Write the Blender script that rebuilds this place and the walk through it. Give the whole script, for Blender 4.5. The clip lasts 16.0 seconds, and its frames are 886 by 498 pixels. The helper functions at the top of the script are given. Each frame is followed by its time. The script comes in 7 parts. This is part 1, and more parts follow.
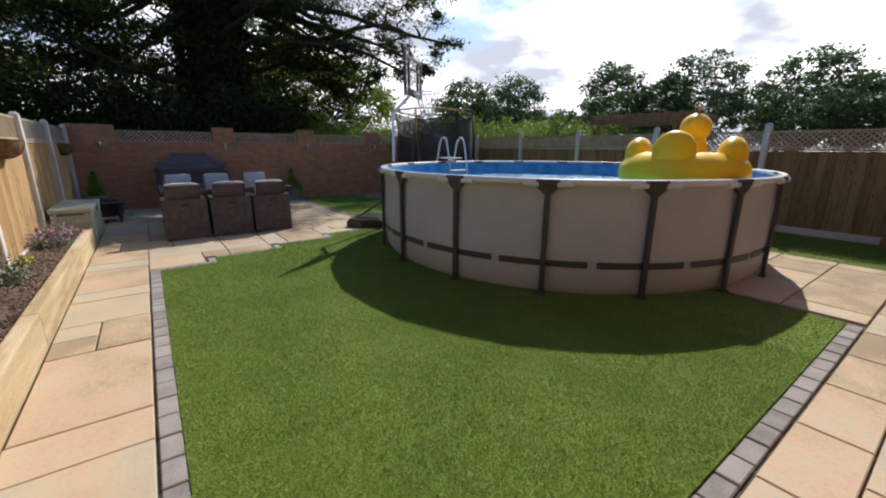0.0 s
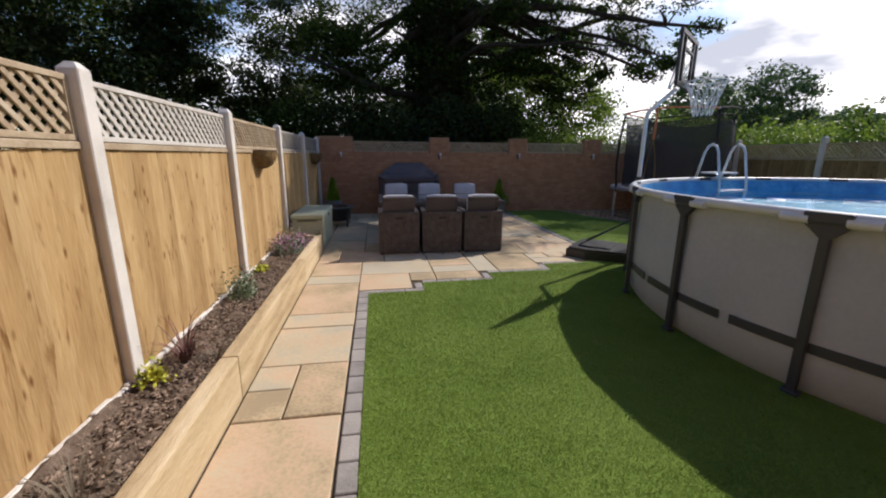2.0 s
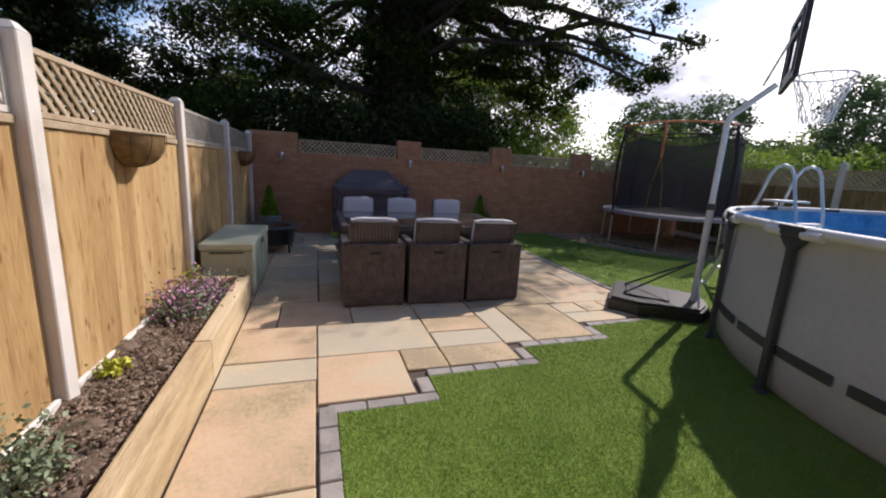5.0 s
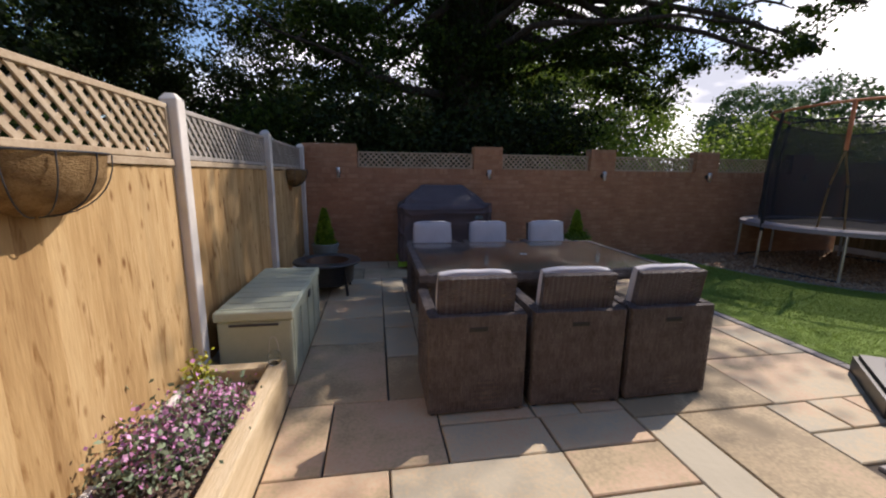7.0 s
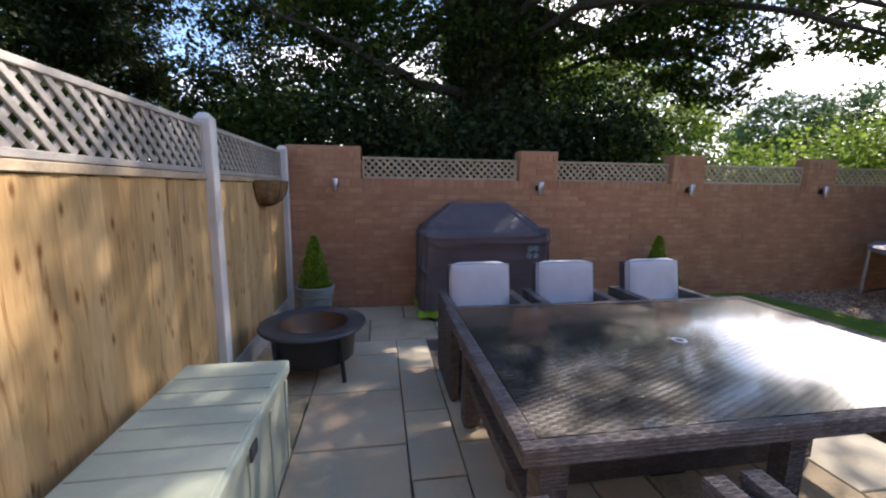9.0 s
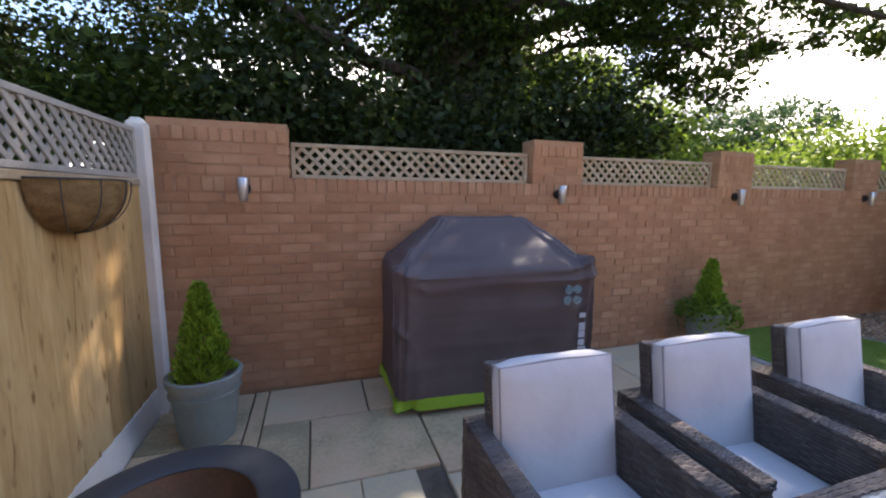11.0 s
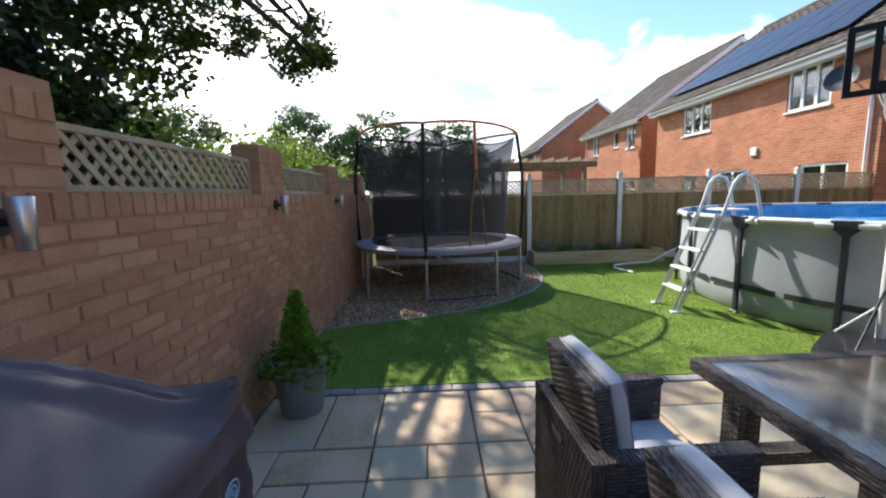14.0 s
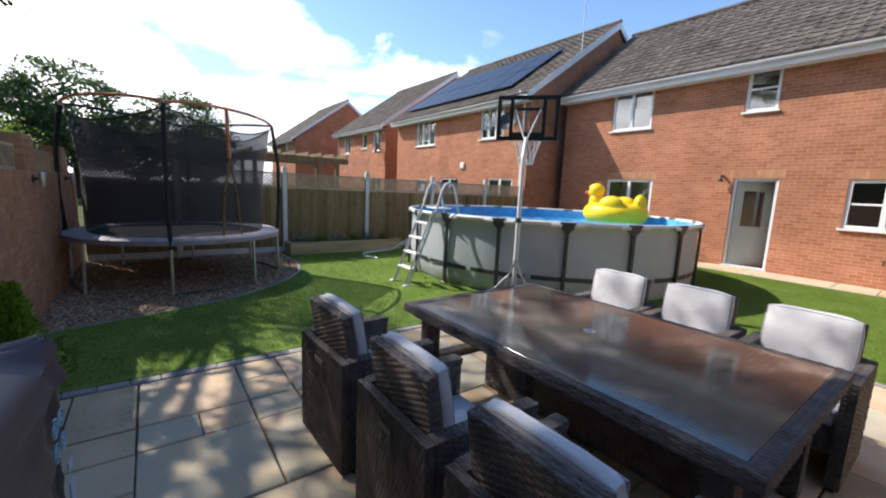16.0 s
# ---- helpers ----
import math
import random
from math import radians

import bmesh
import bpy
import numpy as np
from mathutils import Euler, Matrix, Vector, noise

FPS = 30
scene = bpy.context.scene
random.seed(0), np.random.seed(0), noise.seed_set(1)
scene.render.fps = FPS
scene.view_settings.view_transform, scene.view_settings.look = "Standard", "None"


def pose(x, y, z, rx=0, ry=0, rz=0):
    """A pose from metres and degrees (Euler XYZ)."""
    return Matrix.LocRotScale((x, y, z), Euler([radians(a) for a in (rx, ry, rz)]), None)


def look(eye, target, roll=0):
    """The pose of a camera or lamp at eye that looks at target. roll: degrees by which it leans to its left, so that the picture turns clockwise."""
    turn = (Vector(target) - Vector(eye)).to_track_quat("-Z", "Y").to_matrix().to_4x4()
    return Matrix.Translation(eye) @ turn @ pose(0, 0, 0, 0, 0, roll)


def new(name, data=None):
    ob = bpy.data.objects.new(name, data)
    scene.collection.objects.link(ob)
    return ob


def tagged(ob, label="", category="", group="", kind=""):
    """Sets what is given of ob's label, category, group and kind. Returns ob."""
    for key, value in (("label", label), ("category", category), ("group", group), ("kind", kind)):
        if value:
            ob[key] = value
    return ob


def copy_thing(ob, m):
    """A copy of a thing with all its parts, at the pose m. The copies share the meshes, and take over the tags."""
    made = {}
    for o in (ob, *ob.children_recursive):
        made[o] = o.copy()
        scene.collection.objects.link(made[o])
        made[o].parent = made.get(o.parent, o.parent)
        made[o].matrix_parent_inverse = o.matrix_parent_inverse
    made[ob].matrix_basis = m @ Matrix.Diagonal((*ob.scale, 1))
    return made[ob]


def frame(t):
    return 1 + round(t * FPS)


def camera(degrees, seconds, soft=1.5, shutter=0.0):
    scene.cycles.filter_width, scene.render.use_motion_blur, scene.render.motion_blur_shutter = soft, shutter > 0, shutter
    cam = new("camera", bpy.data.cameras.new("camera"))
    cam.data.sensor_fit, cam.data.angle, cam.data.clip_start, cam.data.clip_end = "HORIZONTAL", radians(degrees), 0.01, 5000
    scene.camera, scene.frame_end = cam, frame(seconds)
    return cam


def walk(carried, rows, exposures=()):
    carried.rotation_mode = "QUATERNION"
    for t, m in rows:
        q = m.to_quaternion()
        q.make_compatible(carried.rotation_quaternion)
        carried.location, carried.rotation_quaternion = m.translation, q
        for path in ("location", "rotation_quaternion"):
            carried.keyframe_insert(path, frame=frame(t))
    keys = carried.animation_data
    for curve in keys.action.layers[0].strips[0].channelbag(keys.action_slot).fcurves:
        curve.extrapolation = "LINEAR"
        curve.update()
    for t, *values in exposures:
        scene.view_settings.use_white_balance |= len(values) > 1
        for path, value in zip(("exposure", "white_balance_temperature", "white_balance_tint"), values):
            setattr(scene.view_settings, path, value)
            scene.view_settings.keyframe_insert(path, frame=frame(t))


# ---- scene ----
# camera and walk
cam = camera(96.3, 16.0, soft=2.1)
PATH = [
    (0, (0.104, 0.056, 1.5), (1.249, 1.619, 1.006), 0.3),
    (0.5, (0.136, 0.363, 1.502), (1.109, 2.034, 0.993), 1.6),
    (1, (0.227, 0.758, 1.496), (0.96, 2.549, 0.989), 1.1),
    (1.5, (0.238, 1.135, 1.496), (0.721, 3.013, 1.009), 0.6),
    (2, (0.189, 1.622, 1.519), (0.507, 3.543, 1.061), 0.4),
    (2.5, (0.137, 2.115, 1.466), (0.215, 4.063, 1.017), 1.4),
    (3, (0.1, 2.498, 1.489), (0.206, 4.449, 1.062), 1.1),
    (3.5, (-0.018, 2.861, 1.506), (0.273, 4.802, 1.122), 0.5),
    (3.7, (-0.029, 2.983, 1.502), (0.372, 4.906, 1.122), 0.4),
    (5.8, (-0.055, 4.397, 1.432), (0.561, 6.255, 1.025), 3.4),
    (6, (-0.033, 4.577, 1.441), (0.495, 6.461, 1.026), 3.1),
    (6.5, (-0.04, 4.982, 1.468), (0.348, 6.901, 1.061), 1.6),
    (7, (-0.101, 5.486, 1.508), (0.228, 7.424, 1.138), 0.7),
    (7.5, (-0.123, 6.027, 1.463), (0.097, 7.987, 1.128), -0.2),
    (8, (-0.104, 6.48, 1.469), (0.095, 8.447, 1.167), -0.2),
    (8.5, (-0.142, 6.973, 1.513), (0.152, 8.928, 1.215), 0.0),
    (8.7, (-0.171, 7.145, 1.506), (0.132, 9.098, 1.2), 0.4),
    (11, (-0.226, 9.241, 1.503), (0.379, 11.127, 1.23), 0.7),
    (11.5, (-0.203, 9.645, 1.537), (0.576, 11.47, 1.282), 0.3),
    (12, (0.004, 9.993, 1.517), (1.007, 11.704, 1.256), 0.9),
    (12.5, (0.204, 10.313, 1.568), (1.559, 11.752, 1.27), -0.9),
    (13, (0.371, 10.632, 1.57), (2.132, 11.538, 1.288), -1.4),
    (13.5, (0.563, 10.885, 1.544), (2.509, 11.251, 1.265), -0.8),
    (14, (0.627, 11.087, 1.563), (2.607, 11.021, 1.291), -1.5),
    (14.5, (0.489, 11.298, 1.565), (2.407, 10.814, 1.272), -1.4),
    (15, (0.318, 11.34, 1.589), (2.122, 10.535, 1.272), 0.2),
    (15.5, (0.096, 11.351, 1.592), (1.818, 10.383, 1.28), 2.4),
    (16, (-0.061, 11.342, 1.593), (1.527, 10.162, 1.3), 2.6),
]
walk(cam, [(t, look(eye, target, roll)) for t, eye, target, roll in PATH],
     exposures=[(0.0, 0.2, 6500, 14), (2.0, 0.15, 6600, 16), (3.5, 0.25, 6650, 18), (6.0, 0.3, 6700, 20), (7.5, 0.35, 6800, 20), (8.0, 0.9, 6500, 17),
                (8.5, 1.2, 6550, 18), (11.0, 1.95, 7400, 20), (12.5, 2.0, 7400, 18), (13.3, 1.75, 7000, 14), (14.0, 1.15, 6550, 12), (14.5, 1.0, 6600, 12), (16.0, 0.85, 6500, 13)])

# world, sun
SUN_DIR = Vector((0.625, 0.355, 0.695)).normalized()   # towards the sun
world = bpy.data.worlds.new("sky")
scene.world = world
world.use_nodes = True
wn, wl = world.node_tree.nodes, world.node_tree.links
wn.clear()
sky = wn.new("ShaderNodeTexSky")
sky.sky_type = 'NISHITA'
sky.sun_disc = False
sky.sun_elevation = math.asin(SUN_DIR.z)
sky.sun_rotation = math.atan2(SUN_DIR.x, SUN_DIR.y)
sky.air_density, sky.dust_density, sky.ozone_density = 1.0, 0.25, 1.6
wtc = wn.new("ShaderNodeTexCoord")
wmap = wn.new("ShaderNodeMapping")
wmap.inputs["Scale"].default_value = (1.0, 1.0, 2.6)
wl.new(wtc.outputs["Generated"], wmap.inputs["Vector"])
wno = wn.new("ShaderNodeTexNoise")
wno.inputs["Scale"].default_value = 2.3
wno.inputs["Detail"].default_value = 9
wno.inputs["Roughness"].default_value = 0.56
wno.inputs["Distortion"].default_value = 0.35
wl.new(wmap.outputs["Vector"], wno.inputs["Vector"])
wsep = wn.new("ShaderNodeSeparateXYZ")
wl.new(wtc.outputs["Generated"], wsep.inputs["Vector"])
# more cloud low down and towards the sun's side
wbias = wn.new("ShaderNodeVectorMath")
wbias.operation = 'DOT_PRODUCT'
wbias.inputs[1].default_value = (0.36, 0.28, -0.68)
wl.new(wtc.outputs["Generated"], wbias.inputs[0])
wadd = wn.new("ShaderNodeMath")
wadd.operation = 'ADD'
wl.new(wno.outputs["Fac"], wadd.inputs[0])
wl.new(wbias.outputs["Value"], wadd.inputs[1])
wramp = wn.new("ShaderNodeValToRGB")
wramp.color_ramp.elements[0].position = 0.50
wramp.color_ramp.elements[1].position = 0.66
wl.new(wadd.outputs[0], wramp.inputs["Fac"])
wcol = wn.new("ShaderNodeTexNoise")
wcol.inputs["Scale"].default_value = 4.0
wcol.inputs["Detail"].default_value = 5
wl.new(wmap.outputs["Vector"], wcol.inputs["Vector"])
wcr = wn.new("ShaderNodeValToRGB")
wcr.color_ramp.elements[0].position, wcr.color_ramp.elements[0].color = 0.38, (4.2, 4.6, 5.3, 1)
wcr.color_ramp.elements[1].position, wcr.color_ramp.elements[1].color = 0.58, (12, 12, 12, 1)
wl.new(wcol.outputs["Fac"], wcr.inputs["Fac"])
wmix = wn.new("ShaderNodeMixRGB")
wl.new(wramp.outputs["Color"], wmix.inputs["Fac"])
whs = wn.new("ShaderNodeHueSaturation")
whs.inputs["Saturation"].default_value = 1.12
whs.inputs["Value"].default_value = 1.0
wl.new(sky.outputs["Color"], whs.inputs["Color"])
wl.new(whs.outputs["Color"], wmix.inputs["Color1"])
wl.new(wcr.outputs["Color"], wmix.inputs["Color2"])
wbg = wn.new("ShaderNodeBackground")
wbg.inputs["Strength"].default_value = 0.138
wl.new(wmix.outputs["Color"], wbg.inputs["Color"])
wout = wn.new("ShaderNodeOutputWorld")
wl.new(wbg.outputs["Background"], wout.inputs["Surface"])

sun = new("sun", bpy.data.lights.new("sun", 'SUN'))
sun.data.energy, sun.data.angle, sun.data.color = 4.2, radians(0.53), (1.0, 0.95, 0.86)
sun.matrix_world = look(SUN_DIR * 30, (0, 0, 0))

# materials
def mat(name, colours, rough=0.7, metal=0.0, scale=6.0, fine=60.0, bump=0.0, bump_scale=80.0, stretch=(1, 1, 1),
        piece=0.0, island=0.0, spec=0.5, grime=0.0, coat=0.0, transmission=0.0, sheen=0.0, knots=0, thin=0.0):
    """A surface with colour in patches and grain, a fine relief, and piece-to-piece change."""
    m = bpy.data.materials.new(name)
    m.use_nodes = True
    n, l = m.node_tree.nodes, m.node_tree.links
    b = n["Principled BSDF"]
    b.inputs["Roughness"].default_value, b.inputs["Metallic"].default_value = rough, metal
    b.inputs["Specular IOR Level"].default_value = spec
    b.inputs["Coat Weight"].default_value = coat
    b.inputs["Transmission Weight"].default_value = transmission
    b.inputs["Sheen Weight"].default_value = sheen
    tc = n.new("ShaderNodeTexCoord")
    mp = n.new("ShaderNodeMapping")
    mp.inputs["Scale"].default_value = stretch
    l.new(tc.outputs["Object"], mp.inputs["Vector"])
    vec = mp.outputs["Vector"]
    oi = n.new("ShaderNodeObjectInfo")
    if piece:
        ad = n.new("ShaderNodeVectorMath")
        ad.operation = 'ADD'
        sc = n.new("ShaderNodeVectorMath")
        sc.operation = 'SCALE'
        sc.inputs[0].default_value = (37.0, 53.0, 71.0)
        l.new(oi.outputs["Random"], sc.inputs["Scale"])
        l.new(vec, ad.inputs[0])
        l.new(sc.outputs[0], ad.inputs[1])
        vec = ad.outputs[0]
    n1 = n.new("ShaderNodeTexNoise")
    n1.inputs["Scale"].default_value, n1.inputs["Detail"].default_value = scale, 5
    l.new(vec, n1.inputs["Vector"])
    n2 = n.new("ShaderNodeTexNoise")
    n2.inputs["Scale"].default_value, n2.inputs["Detail"].default_value = fine, 3
    l.new(vec, n2.inputs["Vector"])
    mx = n.new("ShaderNodeMath")
    mx.operation = 'MULTIPLY_ADD'
    mx.inputs[1].default_value, mx.inputs[2].default_value = 0.45, 0.0
    l.new(n2.outputs["Fac"], mx.inputs[0])
    ad2 = n.new("ShaderNodeMath")
    ad2.operation = 'MULTIPLY_ADD'
    ad2.inputs[1].default_value = 0.85
    l.new(n1.outputs["Fac"], ad2.inputs[0])
    l.new(mx.outputs[0], ad2.inputs[2])
    fac = ad2.outputs[0]
    if piece or island:
        src = oi.outputs["Random"]
        if island:
            geo = n.new("ShaderNodeNewGeometry")
            src = geo.outputs["Random Per Island"]
        pc = n.new("ShaderNodeMath")
        pc.operation = 'MULTIPLY_ADD'
        pc.inputs[1].default_value, pc.inputs[2].default_value = (piece or island), -0.5 * (piece or island)
        l.new(src, pc.inputs[0])
        a3 = n.new("ShaderNodeMath")
        a3.operation = 'ADD'
        l.new(fac, a3.inputs[0])
        l.new(pc.outputs[0], a3.inputs[1])
        fac = a3.outputs[0]
    cr = n.new("ShaderNodeValToRGB")
    els = cr.color_ramp.elements
    k = len(colours)
    while len(els) < k:
        els.new(0.5)
    for i, c in enumerate(colours):
        els[i].position = 0.38 + 0.52 * i / max(k - 1, 1)
        els[i].color = (*c, 1)
    l.new(fac, cr.inputs["Fac"])
    col = cr.outputs["Color"]
    if grime:
        n3 = n.new("ShaderNodeTexNoise")
        n3.inputs["Scale"].default_value, n3.inputs["Detail"].default_value = scale * 0.35, 7
        l.new(vec, n3.inputs["Vector"])
        r3 = n.new("ShaderNodeValToRGB")
        r3.color_ramp.elements[0].position, r3.color_ramp.elements[1].position = 0.52, 0.72
        r3.color_ramp.elements[1].color = (grime, grime, grime, 1)
        l.new(n3.outputs["Fac"], r3.inputs["Fac"])
        mg = n.new("ShaderNodeMixRGB")
        mg.blend_type = 'MULTIPLY'
        mg.inputs["Color2"].default_value = (0.42, 0.38, 0.33, 1)
        l.new(r3.outputs["Color"], mg.inputs["Fac"])
        l.new(col, mg.inputs["Color1"])
        col = mg.outputs["Color"]
    if knots:
        km = n.new("ShaderNodeMapping")
        km.inputs["Scale"].default_value = (17.0, 17.0, 8.0)
        l.new(tc.outputs["Object"], km.inputs["Vector"])
        ka = n.new("ShaderNodeVectorMath")
        ka.operation = 'ADD'
        ks = n.new("ShaderNodeVectorMath")
        ks.operation = 'SCALE'
        ks.inputs[0].default_value = (11.0, 7.0, 43.0)
        l.new(oi.outputs["Random"], ks.inputs["Scale"])
        l.new(km.outputs["Vector"], ka.inputs[0])
        l.new(ks.outputs[0], ka.inputs[1])
        kv = n.new("ShaderNodeTexVoronoi")
        kv.inputs["Scale"].default_value = 0.85
        l.new(ka.outputs[0], kv.inputs["Vector"])
        kr = n.new("ShaderNodeValToRGB")
        kr.color_ramp.elements[0].position, kr.color_ramp.elements[0].color = 0.05, (0.9, 0.9, 0.9, 1)
        kr.color_ramp.elements[1].position, kr.color_ramp.elements[1].color = 0.19, (0, 0, 0, 1)
        l.new(kv.outputs["Distance"], kr.inputs["Fac"])
        kx = n.new("ShaderNodeMixRGB")
        kx.blend_type = 'MULTIPLY'
        kx.inputs["Color2"].default_value = (0.34, 0.20, 0.11, 1)
        l.new(kr.outputs["Color"], kx.inputs["Fac"])
        l.new(col, kx.inputs["Color1"])
        col = kx.outputs["Color"]
        # dark streaks along the grain
        sm = n.new("ShaderNodeMapping")
        sm.inputs["Scale"].default_value = (26.0, 26.0, 5.0)
        l.new(tc.outputs["Object"], sm.inputs["Vector"])
        sa = n.new("ShaderNodeVectorMath")
        sa.operation = 'ADD'
        l.new(sm.outputs["Vector"], sa.inputs[0])
        l.new(ks.outputs[0], sa.inputs[1])
        sn = n.new("ShaderNodeTexNoise")
        sn.inputs["Scale"].default_value, sn.inputs["Detail"].default_value, sn.inputs["Distortion"].default_value = 1.0, 4, 0.8
        l.new(sa.outputs[0], sn.inputs["Vector"])
        sr = n.new("ShaderNodeValToRGB")
        sr.color_ramp.elements[0].position, sr.color_ramp.elements[0].color = 0.58, (0, 0, 0, 1)
        sr.color_ramp.elements[1].position, sr.color_ramp.elements[1].color = 0.72, (0.85, 0.85, 0.85, 1)
        l.new(sn.outputs["Fac"], sr.inputs["Fac"])
        sx = n.new("ShaderNodeMixRGB")
        sx.blend_type = 'MULTIPLY'
        sx.inputs["Color2"].default_value = (0.46, 0.33, 0.22, 1)
        l.new(sr.outputs["Color"], sx.inputs["Fac"])
        l.new(col, sx.inputs["Color1"])
        col = sx.outputs["Color"]
    l.new(col, b.inputs["Base Color"])
    if thin:
        tb_ = n.new("ShaderNodeBsdfTranslucent")
        l.new(col, tb_.inputs["Color"])
        ms = n.new("ShaderNodeMixShader")
        ms.inputs["Fac"].default_value = thin
        l.new(b.outputs[0], ms.inputs[1])
        l.new(tb_.outputs[0], ms.inputs[2])
        l.new(ms.outputs[0], n["Material Output"].inputs["Surface"])
    if bump:
        nb = n.new("ShaderNodeTexNoise")
        nb.inputs["Scale"].default_value, nb.inputs["Detail"].default_value = bump_scale, 4
        l.new(vec, nb.inputs["Vector"])
        bp = n.new("ShaderNodeBump")
        bp.inputs["Strength"].default_value, bp.inputs["Distance"].default_value = bump, 0.01
        l.new(nb.outputs["Fac"], bp.inputs["Height"])
        l.new(bp.outputs["Normal"], b.inputs["Normal"])
    return m


def brick_mat(name, c1, c2, mortar, axes="xz"):
    """Stretcher-bond brickwork for far house walls, at true size."""
    m = bpy.data.materials.new(name)
    m.use_nodes = True
    n, l = m.node_tree.nodes, m.node_tree.links
    b = n["Principled BSDF"]
    b.inputs["Roughness"].default_value = 0.9
    b.inputs["Specular IOR Level"].default_value = 0.2
    tc = n.new("ShaderNodeTexCoord")
    sp, cb = n.new("ShaderNodeSeparateXYZ"), n.new("ShaderNodeCombineXYZ")
    l.new(tc.outputs["Object"], sp.inputs[0])
    l.new(sp.outputs["X" if axes[0] == "x" else "Y"], cb.inputs["X"])
    l.new(sp.outputs["Z"], cb.inputs["Y"])
    bt = n.new("ShaderNodeTexBrick")
    bt.inputs["Scale"].default_value = 1.0
    bt.inputs["Brick Width"].default_value, bt.inputs["Row Height"].default_value = 0.225, 0.075
    bt.inputs["Mortar Size"].default_value, bt.inputs["Mortar Smooth"].default_value = 0.006, 0.2
    bt.inputs["Bias"].default_value = 0.0
    bt.inputs["Color1"].default_value, bt.inputs["Color2"].default_value = (*c1, 1), (*c2, 1)
    bt.inputs["Mortar"].default_value = (*mortar, 1)
    l.new(cb.outputs[0], bt.inputs["Vector"])
    no = n.new("ShaderNodeTexNoise")
    no.inputs["Scale"].default_value, no.inputs["Detail"].default_value = 1.1, 8
    l.new(tc.outputs["Object"], no.inputs["Vector"])
    rp = n.new("ShaderNodeValToRGB")
    rp.color_ramp.elements[0].position, rp.color_ramp.elements[0].color = 0.3, (0.78, 0.78, 0.78, 1)
    rp.color_ramp.elements[1].position, rp.color_ramp.elements[1].color = 0.7, (1.12, 1.1, 1.08, 1)
    l.new(no.outputs["Fac"], rp.inputs["Fac"])
    mx = n.new("ShaderNodeMixRGB")
    mx.blend_type = 'MULTIPLY'
    mx.inputs["Fac"].default_value = 1
    l.new(bt.outputs["Color"], mx.inputs["Color1"])
    l.new(rp.outputs["Color"], mx.inputs["Color2"])
    l.new(mx.outputs["Color"], b.inputs["Base Color"])
    bp = n.new("ShaderNodeBump")
    bp.inputs["Strength"].default_value, bp.inputs["Distance"].default_value, bp.invert = 0.5, 0.008, True
    l.new(bt.outputs["Fac"], bp.inputs["Height"])
    l.new(bp.outputs["Normal"], b.inputs["Normal"])
    return m


M = {}
M["fence"] = mat("fence_timber", [(0.33, 0.20, 0.085), (0.46, 0.30, 0.135), (0.57, 0.40, 0.20)], 0.85, scale=1.4, fine=14, stretch=(5, 5, 0.7), piece=0.26, bump=0.45, bump_scale=22, grime=0.4, spec=0.2, knots=1)
M["lattice_pale"] = mat("pale_lattice_timber", [(0.46, 0.43, 0.38), (0.58, 0.55, 0.50), (0.66, 0.63, 0.58)], 0.85, scale=5, piece=0.2, bump=0.2, spec=0.2)
M["lattice_grey"] = mat("grey_lattice_timber", [(0.27, 0.25, 0.22), (0.36, 0.335, 0.30), (0.44, 0.41, 0.37)], 0.85, scale=5, piece=0.2, bump=0.2, spec=0.2)
# darker brown version of the fence timber, for the boards beyond the pool
M["fence_brown"] = mat("darker_fence_timber", [(0.19, 0.125, 0.055), (0.27, 0.185, 0.085), (0.35, 0.25, 0.125)], 0.88, scale=1.4, fine=14, stretch=(5, 5, 0.7), piece=0.26, bump=0.45, bump_scale=22, grime=0.5, spec=0.2, knots=1)
M["lattice"] = mat("lattice_timber", [(0.31, 0.23, 0.15), (0.43, 0.34, 0.23), (0.53, 0.44, 0.32)], 0.85, scale=5, piece=0.25, bump=0.2, spec=0.2)
M["concrete"] = mat("post_concrete", [(0.56, 0.53, 0.48), (0.68, 0.65, 0.60), (0.76, 0.73, 0.68)], 0.9, scale=5, fine=120, bump=0.25, bump_scale=160, grime=0.3, spec=0.2)
M["sleeper"] = mat("sleeper_timber", [(0.36, 0.26, 0.14), (0.53, 0.41, 0.245), (0.66, 0.54, 0.36)], 0.8, scale=2.5, fine=30, stretch=(5, 0.6, 5), piece=0.2, bump=0.35, bump_scale=24, grime=0.3, spec=0.25)
M["soil"] = mat("bark_soil", [(0.06, 0.042, 0.03), (0.13, 0.095, 0.07), (0.22, 0.165, 0.125)], 0.95, scale=16, fine=90, bump=0.9, bump_scale=60, spec=0.15)
M["bark_chip"] = mat("bark_chip", [(0.08, 0.055, 0.04), (0.18, 0.13, 0.095), (0.32, 0.24, 0.18)], 0.9, scale=10, island=0.6, spec=0.15)
M["slab"] = mat("sandstone_slab", [(0.34, 0.265, 0.165), (0.46, 0.36, 0.22), (0.55, 0.385, 0.255), (0.53, 0.43, 0.285), (0.45, 0.40, 0.295)], 0.75, scale=2.6, fine=46, piece=0.55, bump=0.25, bump_scale=22, grime=0.25, spec=0.3)
M["sett"] = mat("grey_sett", [(0.20, 0.185, 0.17), (0.29, 0.27, 0.25), (0.36, 0.33, 0.30)], 0.85, scale=6, fine=90, piece=0.3, bump=0.3, bump_scale=70, spec=0.25)
